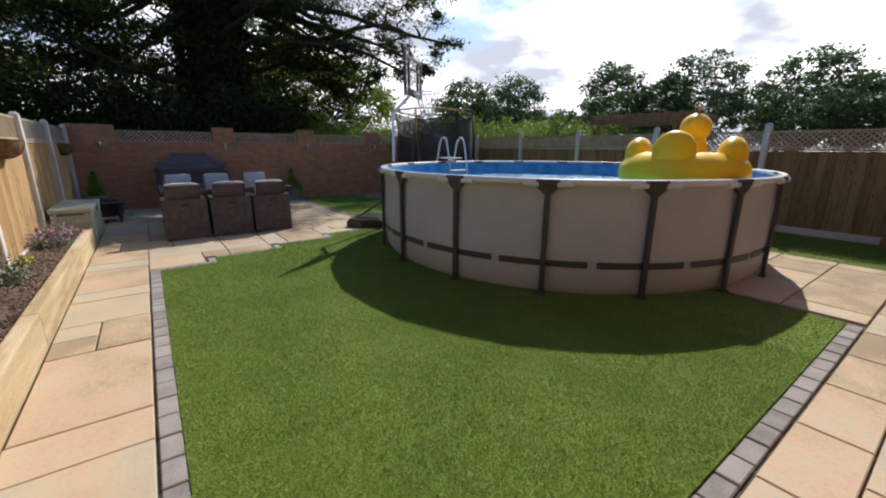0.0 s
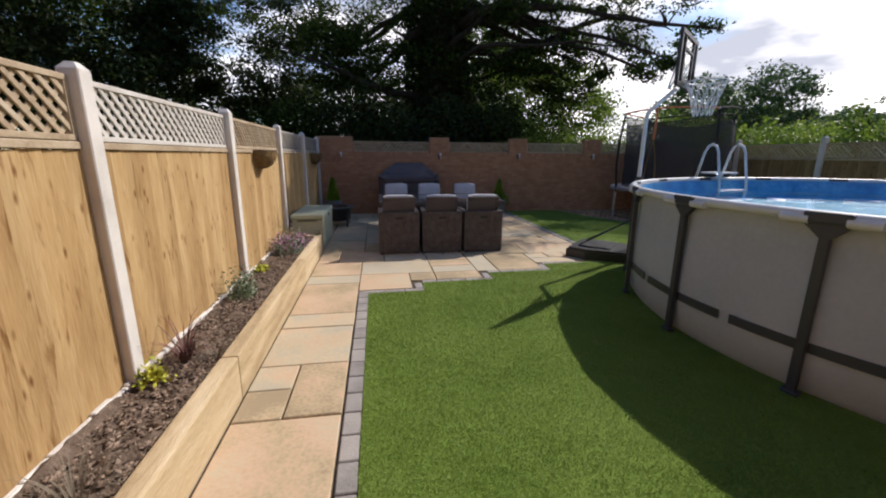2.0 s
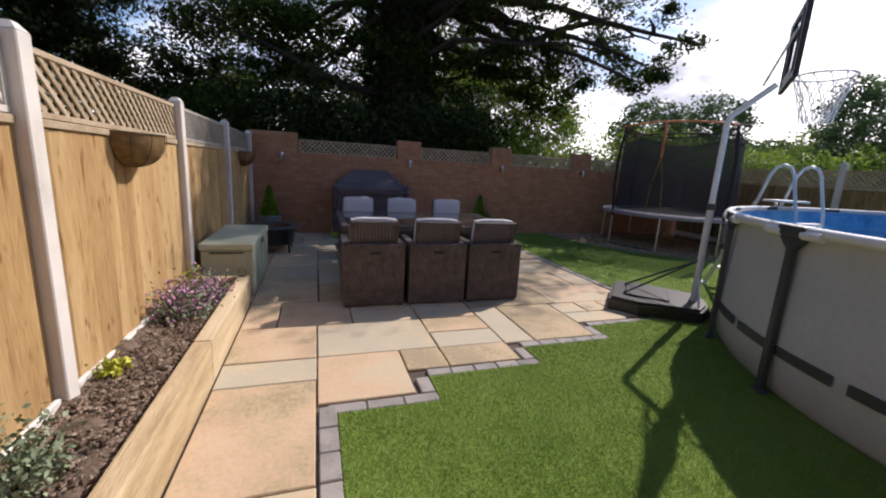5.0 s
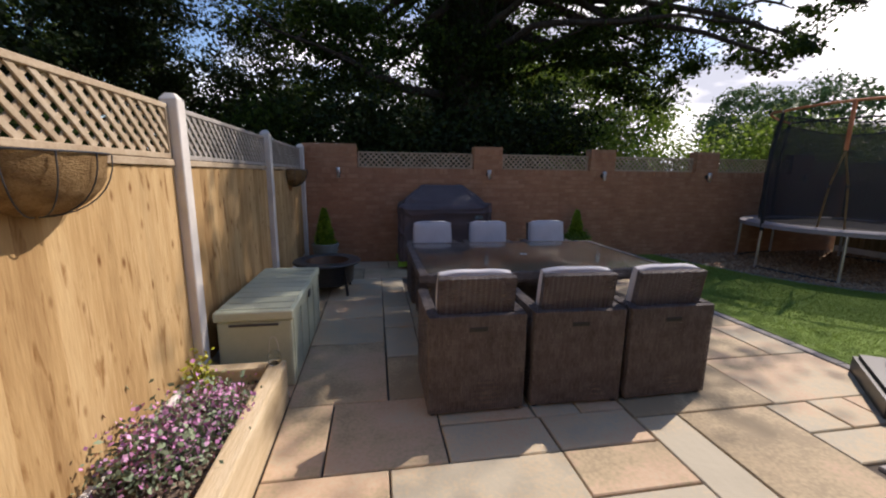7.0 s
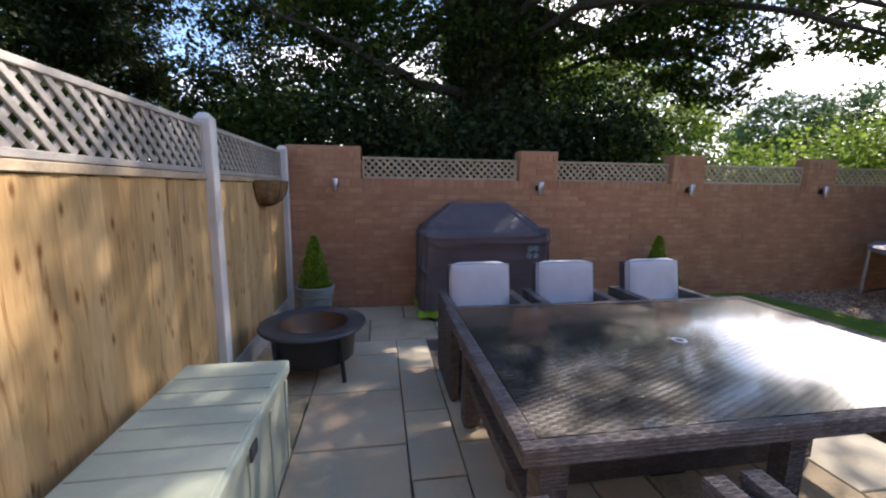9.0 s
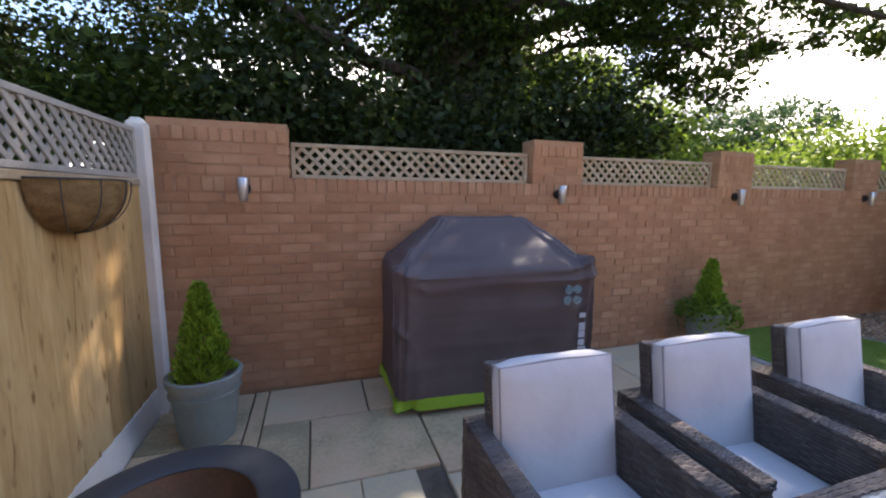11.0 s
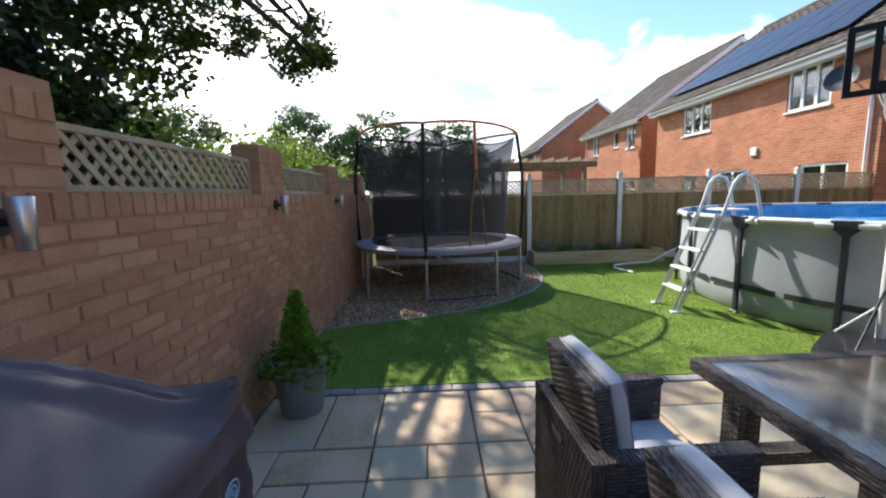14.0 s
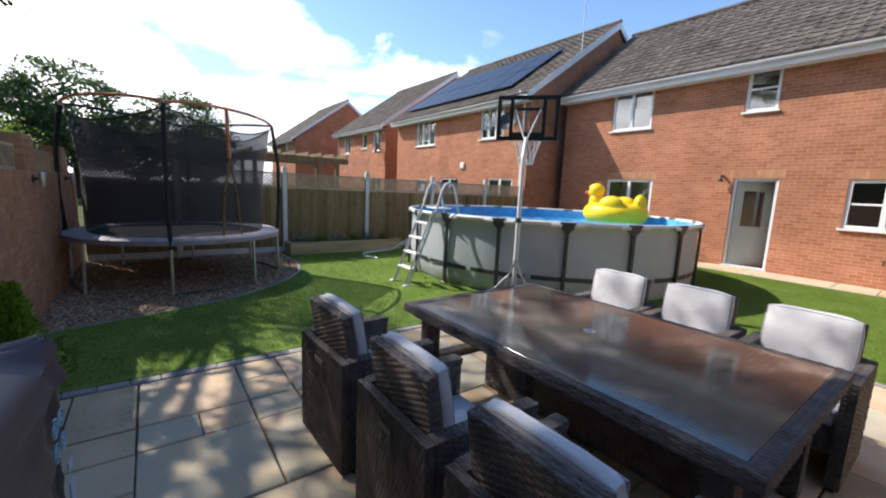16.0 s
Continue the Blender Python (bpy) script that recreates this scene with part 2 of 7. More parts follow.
M["mortar"] = mat("joint_mortar", [(0.07, 0.058, 0.046), (0.11, 0.092, 0.074), (0.16, 0.135, 0.11)], 0.95, scale=8, fine=120, bump=0.3, spec=0.1)
M["turf"] = mat("turf_backing", [(0.10, 0.17, 0.022), (0.15, 0.235, 0.036), (0.21, 0.30, 0.06)], 0.85, scale=1.2, fine=170, bump=1.0, bump_scale=190, spec=0.2)
M["blade"] = mat("turf_blade", [(0.12, 0.195, 0.026), (0.19, 0.28, 0.046), (0.27, 0.37, 0.088)], 0.55, scale=0.9, fine=6, island=0.28, spec=0.3, thin=0.3)
M["brick"] = mat("wall_brick", [(0.36, 0.175, 0.095), (0.44, 0.228, 0.126), (0.53, 0.305, 0.18)], 0.9, scale=5, fine=110, piece=0.24, bump=0.35, bump_scale=110, grime=0.2, spec=0.2)
M["brick_far"] = mat("wall_brick_far", [(0.36, 0.175, 0.095), (0.44, 0.228, 0.126), (0.53, 0.305, 0.18)], 0.9, scale=5, fine=110, island=0.24, bump=0.35, bump_scale=110, grime=0.2, spec=0.2)
M["wallmortar"] = mat("wall_mortar", [(0.33, 0.175, 0.10), (0.40, 0.22, 0.13), (0.46, 0.27, 0.165)], 0.95, scale=9, fine=130, bump=0.3, spec=0.1)
M["house"] = brick_mat("house_brick", (0.36, 0.135, 0.072), (0.47, 0.20, 0.115), (0.47, 0.33, 0.23))
M["house_y"] = brick_mat("house_brick_side", (0.36, 0.135, 0.072), (0.47, 0.20, 0.115), (0.47, 0.33, 0.23), "yz")
M["tile"] = mat("roof_tile", [(0.065, 0.054, 0.045), (0.105, 0.09, 0.075), (0.15, 0.13, 0.11)], 0.85, scale=1.5, fine=40, island=0.35, bump=0.2, spec=0.25)
M["upvc"] = mat("white_upvc", [(0.74, 0.75, 0.75), (0.80, 0.81, 0.81)], 0.35, scale=2, fine=20)
M["pool_wall"] = mat("pool_liner", [(0.35, 0.38, 0.415), (0.405, 0.435, 0.47), (0.455, 0.48, 0.51)], 0.55, scale=1.5, fine=30, bump=0.08, bump_scale=6, spec=0.35)
M["pool_in"] = mat("pool_inside", [(0.02, 0.18, 0.42), (0.05, 0.30, 0.58), (0.14, 0.45, 0.70)], 0.45, scale=5, fine=22)
M["dark_frame"] = mat("dark_grey_frame", [(0.035, 0.04, 0.047), (0.05, 0.055, 0.062)], 0.45, scale=4, spec=0.4)
M["pale_rail"] = mat("pale_rail", [(0.55, 0.57, 0.58), (0.65, 0.67, 0.68)], 0.4, scale=3)
M["wicker"] = mat("grey_brown_rattan", [(0.07, 0.056, 0.05), (0.115, 0.096, 0.088), (0.165, 0.14, 0.13)], 0.72, scale=9, fine=70, island=0.22, spec=0.25)
M["cushion"] = mat("pale_grey_cushion", [(0.50, 0.49, 0.50), (0.57, 0.56, 0.57), (0.62, 0.61, 0.62)], 0.95, scale=6, fine=300, bump=0.35, bump_scale=14, sheen=0.2, spec=0.15)
M["cushion_dark"] = mat("grey_cushion_edge", [(0.24, 0.24, 0.26), (0.32, 0.32, 0.34)], 0.95, scale=6, fine=300, bump=0.2, bump_scale=30, spec=0.15)
M["white_metal"] = mat("white_painted_steel", [(0.68, 0.68, 0.66), (0.78, 0.78, 0.76)], 0.4, scale=7, fine=60)
M["steel"] = mat("galvanised_steel", [(0.45, 0.46, 0.48), (0.6, 0.61, 0.63)], 0.35, metal=0.9, scale=8)
M["black_plastic"] = mat("black_plastic", [(0.012, 0.012, 0.013), (0.022, 0.022, 0.024)], 0.38, scale=9, spec=0.5)
M["black_foam"] = mat("black_foam_sleeve", [(0.012, 0.012, 0.014), (0.024, 0.024, 0.027)], 0.8, scale=9)
M["yellow"] = mat("yellow_vinyl", [(0.86, 0.54, 0.01), (0.90, 0.60, 0.02)], 0.38, scale=3, spec=0.35)
M["pergola"] = mat("dull_brown_timber", [(0.15, 0.105, 0.065), (0.22, 0.16, 0.10), (0.28, 0.21, 0.14)], 0.9, scale=3, stretch=(4, 4, 0.7), bump=0.2, spec=0.2)
M["gravel"] = mat("gravel_bed", [(0.15, 0.11, 0.08), (0.27, 0.20, 0.145), (0.37, 0.29, 0.22)], 0.95, scale=30, fine=110, bump=0.8, bump_scale=60, spec=0.15)
M["pebble"] = mat("gravel_stone", [(0.21, 0.115, 0.066), (0.38, 0.235, 0.135), (0.56, 0.41, 0.27)], 0.85, scale=14, island=0.6, spec=0.25)
M["box"] = mat("sage_plastic", [(0.38, 0.42, 0.31), (0.43, 0.47, 0.355), (0.47, 0.51, 0.39)], 0.55, scale=2.4, fine=40, bump=0.1, bump_scale=50, grime=0.15)
M["cover"] = mat("grey_cover_cloth", [(0.074, 0.053, 0.055), (0.096, 0.072, 0.074), (0.125, 0.098, 0.098)], 0.52, scale=3, fine=200, bump=0.15, bump_scale=9, spec=0.4)
M["lime"] = mat("lime_band_cloth", [(0.22, 0.42, 0.03), (0.30, 0.52, 0.05)], 0.7, scale=5, bump=0.15, bump_scale=20)
M["teal_print"] = mat("pale_teal_print", [(0.24, 0.42, 0.46), (0.30, 0.48, 0.52)], 0.7, scale=9)
M["pale_print"] = mat("pale_grey_print", [(0.44, 0.45, 0.50), (0.52, 0.53, 0.58)], 0.7, scale=9)
M["leaf"] = mat("oak_leaf", [(0.017, 0.033, 0.006), (0.036, 0.066, 0.010), (0.085, 0.13, 0.02)], 0.55, scale=0.7, fine=5, island=0.5, spec=0.2, thin=0.45)
# darkened copy of the oak leaf: the shade under the trees is in its colour
M["leaf_shaded"] = mat("shaded_leaf", [(0.012, 0.022, 0.006), (0.024, 0.042, 0.010), (0.045, 0.07, 0.015)], 0.55, scale=0.7, fine=5, island=0.5, spec=0.25, thin=0.25)
# lighter, yellower copy of the oak leaf, with sunlight put into the colour
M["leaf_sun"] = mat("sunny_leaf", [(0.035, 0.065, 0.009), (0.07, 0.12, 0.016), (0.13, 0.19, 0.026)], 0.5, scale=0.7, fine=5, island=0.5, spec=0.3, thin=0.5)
M["leaf_light"] = mat("hedge_leaf", [(0.08, 0.14, 0.016), (0.15, 0.24, 0.03), (0.25, 0.35, 0.06)], 0.5, scale=0.6, fine=5, island=0.5, spec=0.35, thin=0.45)
# distance haze is mixed into this leaf colour, paler and greyer than near leaves
M["leaf_far"] = mat("hazed_far_leaf", [(0.045, 0.085, 0.03), (0.08, 0.14, 0.05), (0.13, 0.20, 0.075)], 0.6, scale=0.4, fine=3, island=0.5, spec=0.25, thin=0.25)
M["bark"] = mat("oak_bark", [(0.02, 0.016, 0.012), (0.045, 0.036, 0.028), (0.08, 0.066, 0.052)], 0.95, scale=7, fine=40, stretch=(3, 3, 0.6), bump=1.0, bump_scale=14, spec=0.15)
M["pink"] = mat("pink_petal", [(0.46, 0.16, 0.36), (0.58, 0.26, 0.48), (0.68, 0.40, 0.60)], 0.7, scale=8, island=0.5)
M["pot"] = mat("pot_glaze", [(0.17, 0.20, 0.19), (0.21, 0.24, 0.225), (0.25, 0.28, 0.26)], 0.55, scale=5, fine=40, bump=0.1, bump_scale=30, grime=0.2)
M["conifer"] = mat("conifer_needle", [(0.09, 0.17, 0.018), (0.18, 0.32, 0.03), (0.31, 0.46, 0.05)], 0.6, scale=8, island=0.5, spec=0.25, thin=0.25)
M["ground"] = mat("rough_ground", [(0.035, 0.05, 0.016), (0.06, 0.075, 0.025), (0.09, 0.095, 0.04)], 0.95, scale=0.5, fine=8, bump=0.5, bump_scale=4, spec=0.1)
M["glass_dark"] = mat("window_interior", [(0.012, 0.013, 0.014), (0.025, 0.026, 0.028)], 0.6, scale=2)
M["coir"] = mat("coir_liner", [(0.12, 0.07, 0.03), (0.22, 0.14, 0.065), (0.32, 0.22, 0.11)], 0.95, scale=12, fine=120, stretch=(1, 1, 2), bump=0.8, bump_scale=90, spec=0.1)
M["copper"] = mat("copper_bowl", [(0.07, 0.04, 0.025), (0.17, 0.095, 0.055)], 0.55, metal=0.6, scale=5, grime=0.7)
M["rust_orange"] = mat("orange_sleeve", [(0.55, 0.16, 0.06), (0.68, 0.24, 0.10)], 0.7, scale=6)
M["door_sage"] = mat("sage_door", [(0.36, 0.43, 0.40), (0.42, 0.49, 0.46)], 0.4, scale=2)
M["solar"] = mat("solar_cell", [(0.012, 0.014, 0.02), (0.02, 0.024, 0.034)], 0.3, scale=0.6, spec=0.2)
M["red"] = mat("red_vinyl", [(0.6, 0.05, 0.02), (0.7, 0.07, 0.03)], 0.3)
M["ash"] = mat("grey_ash", [(0.03, 0.028, 0.026), (0.10, 0.095, 0.09), (0.2, 0.19, 0.18)], 0.95, scale=12, fine=90, bump=0.6)


def glass_mat(name, tint=(1, 1, 1), rough=0.0):
    m = bpy.data.materials.new(name)
    m.use_nodes = True
    b = m.node_tree.nodes["Principled BSDF"]
    b.inputs["Base Color"].default_value = (*tint, 1)
    b.inputs["Roughness"].default_value, b.inputs["Transmission Weight"].default_value = rough, 1.0
    b.inputs["IOR"].default_value = 1.45
    return m


M["glass"] = glass_mat("clear_glass", (0.92, 0.95, 0.94))
M["pane"] = glass_mat("coated_window_glass", (0.80, 0.86, 0.86))
M["pane"].node_tree.nodes["Principled BSDF"].inputs["IOR"].default_value = 2.1
M["water"] = glass_mat("pool_water", (0.55, 0.85, 0.95))
M["water"].node_tree.nodes["Principled BSDF"].inputs["IOR"].default_value = 1.33


# mesh helpers
def mesh_of(bm, name, smooth=False):
    me = bpy.data.meshes.new(name)
    bm.normal_update()
    bm.to_mesh(me)
    bm.free()
    if smooth:
        me.shade_smooth()
        me.set_sharp_from_angle(angle=radians(38))
    return me


def part(name, bm, material, parent, label="", smooth=False):
    """Links a bmesh as one mesh object under a thing or a part."""
    ob = new(name, mesh_of(bm, name, smooth))
    ob.data.materials.append(material)
    ob.parent = parent
    return tagged(ob, label)


def thing(name, label, category, at=(0, 0, 0), turn=0.0, group="", kind=""):
    ob = new(name)
    ob.empty_display_size = 0.1
    ob.matrix_basis = pose(*at, 0, 0, turn)
    return tagged(ob, label, category, group, kind)


def solid(name, bm, material, label, category, at=(0, 0, 0), turn=0.0, group="", kind="", smooth=False):
    """A thing that is one mesh."""
    ob = new(name, mesh_of(bm, name, smooth))
    ob.data.materials.append(material)
    ob.matrix_basis = pose(*at, 0, 0, turn)
    return tagged(ob, label, category, group, kind)


def under(parent, *obs):
    """Makes things parts of a bigger thing."""
    for ob in obs:
        ob.parent = parent
        for key in ("category", "group"):
            if key in ob:
                del ob[key]


def box(bm, x0, x1, y0, y1, z0, z1, m=None, bevel=0.0, seg=1):
    r = bmesh.ops.create_cube(bm, size=1)
    v = r["verts"]
    bmesh.ops.scale(bm, vec=(x1 - x0, y1 - y0, z1 - z0), verts=v)
    bmesh.ops.translate(bm, vec=((x0 + x1) / 2, (y0 + y1) / 2, (z0 + z1) / 2), verts=v)
    if bevel:
        es = list({e for q in v for e in q.link_edges})
        o = bmesh.ops.bevel(bm, geom=es, offset=bevel, segments=seg, affect='EDGES', profile=0.6)
        v = list({q for f in o["faces"] for q in f.verts} | {q for q in v if q.is_valid})
    if m:
        bmesh.ops.transform(bm, matrix=m, verts=v)
    return v


def boxed(x0, x1, y0, y1, z0, z1, bevel=0.0, seg=1, m=None):
    bm = bmesh.new()
    box(bm, x0, x1, y0, y1, z0, z1, m, bevel, seg)
    return bm


def rod(bm, a, b, r, n=8, r2=None, cap=True):
    """A round bar from a to b."""
    a, b = Vector(a), Vector(b)
    d = b - a
    m = Matrix.Translation((a + b) / 2) @ d.to_track_quat('Z', 'Y').to_matrix().to_4x4()
    bmesh.ops.create_cone(bm, cap_ends=cap, segments=n, radius1=r, radius2=r if r2 is None else r2, depth=d.length, matrix=m)


def rods(points, r, n=8, closed=False):
    """A round bar swept along a line of points, as one tube."""
    bm = bmesh.new()
    sweep(bm, points, r, n, closed)
    return bm


def sweep(bm, points, r, n=8, closed=False):
    pts = [Vector(p) for p in points]
    k = len(pts)
    rings = []
    up = None
    for i, p in enumerate(pts):
        a = pts[(i - 1) % k] if closed or i else p
        b = pts[(i + 1) % k] if closed or i < k - 1 else p
        t = (b - a).normalized()
        if up is None:
            up = t.orthogonal().normalized()
        up = (up - t * up.dot(t)).normalized()
        side = t.cross(up)
        rr = r[i] if isinstance(r, (list, tuple)) else r
        rings.append([bm.verts.new(p + (up * math.cos(q) + side * math.sin(q)) * rr) for q in [2 * math.pi * j / n for j in range(n)]])
    for i in range(k if closed else k - 1):
        ra, rb = rings[i], rings[(i + 1) % k]
        for j in range(n):
            bm.faces.new((ra[j], ra[(j + 1) % n], rb[(j + 1) % n], rb[j]))
    if not closed:
        bm.faces.new(rings[0][::-1])
        bm.faces.new(rings[-1])


def lathe(bm, profile, n=24, at=(0, 0, 0), squash=(1, 1), loop=False):
    """Turns a profile of (radius, height) about the upright axis."""
    rings = []
    for r, z in profile:
        rings.append([bm.verts.new((at[0] + squash[0] * r * math.cos(2 * math.pi * j / n), at[1] + squash[1] * r * math.sin(2 * math.pi * j / n), at[2] + z)) for j in range(n)])
    for a, b in zip(rings, rings[1:]):
        for j in range(n):
            bm.faces.new((a[j], a[(j + 1) % n], b[(j + 1) % n], b[j]))
    if loop:
        for j in range(n):
            bm.faces.new((rings[-1][j], rings[-1][(j + 1) % n], rings[0][(j + 1) % n], rings[0][j]))
        return
    bm.faces.new(rings[0][::-1])
    bm.faces.new(rings[-1])


def prism(bm, pts, z0, z1):
    """An upright block over an outline."""
    lo = [bm.verts.new((x, y, z0)) for x, y in pts]
    hi = [bm.verts.new((x, y, z1)) for x, y in pts]
    k = len(pts)
    bm.faces.new(lo[::-1])
    bm.faces.new(hi)
    for i in range(k):
        bm.faces.new((lo[i], lo[(i + 1) % k], hi[(i + 1) % k], hi[i]))
    bmesh.ops.recalc_face_normals(bm, faces=bm.faces[:])


def quads(name, corners, material):
    """Many loose four-cornered faces as one mesh; corners: array (n, 4, 3)."""
    n = len(corners)
    me = bpy.data.meshes.new(name)
    me.vertices.add(n * 4)
    me.vertices.foreach_set("co", np.asarray(corners, np.float32).reshape(-1))
    me.loops.add(n * 4)
    me.loops.foreach_set("vertex_index", np.arange(n * 4, dtype=np.int32))
    me.polygons.add(n)
    me.polygons.foreach_set("loop_start", np.arange(0, n * 4, 4, dtype=np.int32))
    me.update(calc_edges=True)
    me.materials.append(material)
    return me


def leaf_quads(centres, size, rng, flat=0.0, aspect=0.6):
    """Kite-shaped leaves of about that size round the centres, turned at random."""
    n = len(centres)
    a = rng.normal(size=(n, 3))
    a[:, 2] *= 1 - flat
    a /= np.linalg.norm(a, axis=1, keepdims=True) + 1e-9
    b = rng.normal(size=(n, 3))
    b -= a * (a * b).sum(1, keepdims=True)
    b /= np.linalg.norm(b, axis=1, keepdims=True) + 1e-9
    s = size * rng.uniform(0.6, 1.3, (n, 1))
    c = np.cross(a, b)
    out = np.empty((n, 4, 3))
    out[:, 0] = centres - a * s * 0.5
    out[:, 1] = centres + b * s * aspect * 0.5 + c * s * 0.12
    out[:, 2] = centres + a * s * 0.5
    out[:, 3] = centres - b * s * aspect * 0.5 + c * s * 0.12
    return out

# ---------------------------------------------------------------- ground and paving
WALL_Y = 12.38          # garden face of the brick wall
FENCE_L = -1.30         # board face of the long fence
FENCE_R = 9.52          # board face of the fence beyond the pool
HOUSE_Y = -0.51

bm = bmesh.new()
for a in range(-12, 12):
    for b in range(-12, 12):
        v = [bm.verts.new((a * 30 + dx, b * 30 + dy, -0.09)) for dx, dy in ((0, 0), (30, 0), (30, 30), (0, 30))]
        bm.faces.new(v)
bmesh.ops.remove_doubles(bm, verts=bm.verts[:], dist=0.01)
ground = solid("ground", bm, M["ground"], "rough grassy ground round the gardens", "ground", kind="structure")

bm = boxed(-1.45, 9.6, HOUSE_Y, WALL_Y, -0.085, -0.022)
bed = solid("pavement", bm, M["mortar"], "mortar bed with pale sandstone paving", "paving", kind="structure")

LAWN = [(0.06, 0.57), (4.95, 0.57), (4.95, 2.2), (7.6, 2.2), (7.6, 0.4), (FENCE_R, 0.4), (FENCE_R, 8.9), (8.0, 8.93), (7.25, 9.15), (6.74, 9.45),
        (6.23, 9.95), (5.82, 10.57), (5.56, 11.33), (5.40, 11.88), (5.25, WALL_Y), (3.75, WALL_Y), (3.75, 6.95), (2.53, 6.85), (2.53, 6.56), (1.62, 6.54), (1.62, 6.26),
        (0.70, 6.24), (0.70, 5.94), (0.06, 5.94)]
bm = bmesh.new()
prism(bm, LAWN, -0.04, 0.002)
lawn = solid("lawn", bm, M["turf"], "bright green artificial grass lawn", "lawn", kind="structure")


def inside(px, py, poly):
    ok = np.zeros(len(px), bool)
    k = len(poly)
    for i in range(k):
        x0, y0 = poly[i]
        x1, y1 = poly[(i + 1) % k]
        c = (y0 > py) != (y1 > py)
        ok ^= c & (px < (x1 - x0) * (py - y0) / (y1 - y0 + 1e-12) + x0)
    return ok


def blades(name, x0, x1, y0, y1, per, tall, wide, seed):
    rng = np.random.default_rng(seed)
    n = int((x1 - x0) * (y1 - y0) * per)
    px, py = rng.uniform(x0, x1, n), rng.uniform(y0, y1, n)
    ok = inside(px, py, LAWN) & (np.hypot(px - 5.65, py - 4.38) > 2.86)
    px, py = px[ok], py[ok]
    n = len(px)
    h = tall * rng.uniform(0.6, 1.25, n)
    t = rng.uniform(0, 2 * np.pi, n)
    lean = rng.normal(0, 0.9, (n, 2)) * h[:, None] + np.array([-0.05, 0.1]) * h[:, None]
    w = wide * 0.5
    c = np.zeros((n, 4, 3))
    base = np.stack([px, py, np.zeros(n)], 1)
    side = np.stack([np.cos(t) * w, np.sin(t) * w, np.zeros(n)], 1)
    tip = base + np.stack([lean[:, 0], lean[:, 1], h], 1)
    c[:, 0], c[:, 1] = base - side, base + side
    c[:, 2], c[:, 3] = tip + side * 0.3, tip - side * 0.3
    ob = new(name, quads(name, c, M["blade"]))
    return tagged(ob, "short green artificial grass pile", "grass", kind="stuff")


blades("grass", 0.0, 3.9, 0.5, 6.9, 15000, 0.015, 0.0042, 3)
blades("grass", 3.8, 9.6, 0.4, 12.4, 4200, 0.016, 0.007, 4)

# ---------------------------------------------------------------- garden fences
POST_GAP = 2.05


def unit_board():
    """A feather-edged board, thicker at one edge, with eased corners."""
    bm = bmesh.new()
    prism(bm, [(0.004, 0), (0.118, 0), (0.122, 0.004), (0.122, 0.010), (0.118, 0.013), (0.004, 0.022), (0, 0.018), (0, 0.004)], 0.0, 1.0)
    return mesh_of(bm, "board")


BOARD = unit_board()
BOARD.materials.append(M["fence"])
BOARD_BROWN = unit_board()
BOARD_BROWN.materials.append(M["fence_brown"])


def slat_mesh(length, timber):
    bm = bmesh.new()
    box(bm, -0.014, 0.014, -0.005, 0.005, 0, length, bevel=0.002)
    me = mesh_of(bm, "slat")
    me.materials.append(timber)
    return me


SLATS = {}


def lattice_under(parent, width, z0, z1, gap, y=0.0, timber=None):
    """Crossed slats in a frame, along local x, standing in the plane y."""
    h = z1 - z0
    timber = timber or M["lattice"]
    for a, b, c, d in ((0, width, z0, z0 + 0.03), (0, width, z1 - 0.03, z1)):
        part("lattice_rail", boxed(a, b, y - 0.018, y + 0.018, c, d, 0.003), timber, parent)
    for a in (0, width - 0.028):
        part("lattice_stile", boxed(a, a + 0.028, y - 0.017, y + 0.017, z0 + 0.03, z1 - 0.03), timber, parent)
    inner = h - 0.05
    n = int((width + inner) / gap)
    for s in (1, -1):
        for i in range(n + 1):
            xa = -inner + i * gap if s > 0 else i * gap
            xb = xa + s * inner
            # clip the slat to the frame
            za, zb = z0 + 0.025, z1 - 0.025
            pa, pb = [xa, za], [xb, zb]
            lo, hi = 0.012, width - 0.012
            t0, t1 = 0.0, 1.0
            for lim, sign in ((lo, 1), (hi, -1)):
                fa, fb = sign * (xa - lim), sign * (xb - lim)
                if fa < 0 and fb < 0:
                    t1 = -1
                elif fa < 0:
                    t0 = max(t0, fa / (fa - fb))
                elif fb < 0:
                    t1 = min(t1, fa / (fa - fb))
            if t1 - t0 < 0.06:
                continue
            x0, x1 = xa + (xb - xa) * t0, xa + (xb - xa) * t1
            zz0, zz1 = za + (zb - za) * t0, za + (zb - za) * t1
            L = round(math.hypot(x1 - x0, zz1 - zz0), 3)
            if (L, timber.name) not in SLATS:
                SLATS[L, timber.name] = slat_mesh(L, timber)
            ob = new("slat", SLATS[L, timber.name])
            ob.parent = parent
            ob.matrix_basis = pose(x0, y + 0.0055 * s, zz0, 0, math.degrees(math.atan2(x1 - x0, zz1 - zz0)), 0)


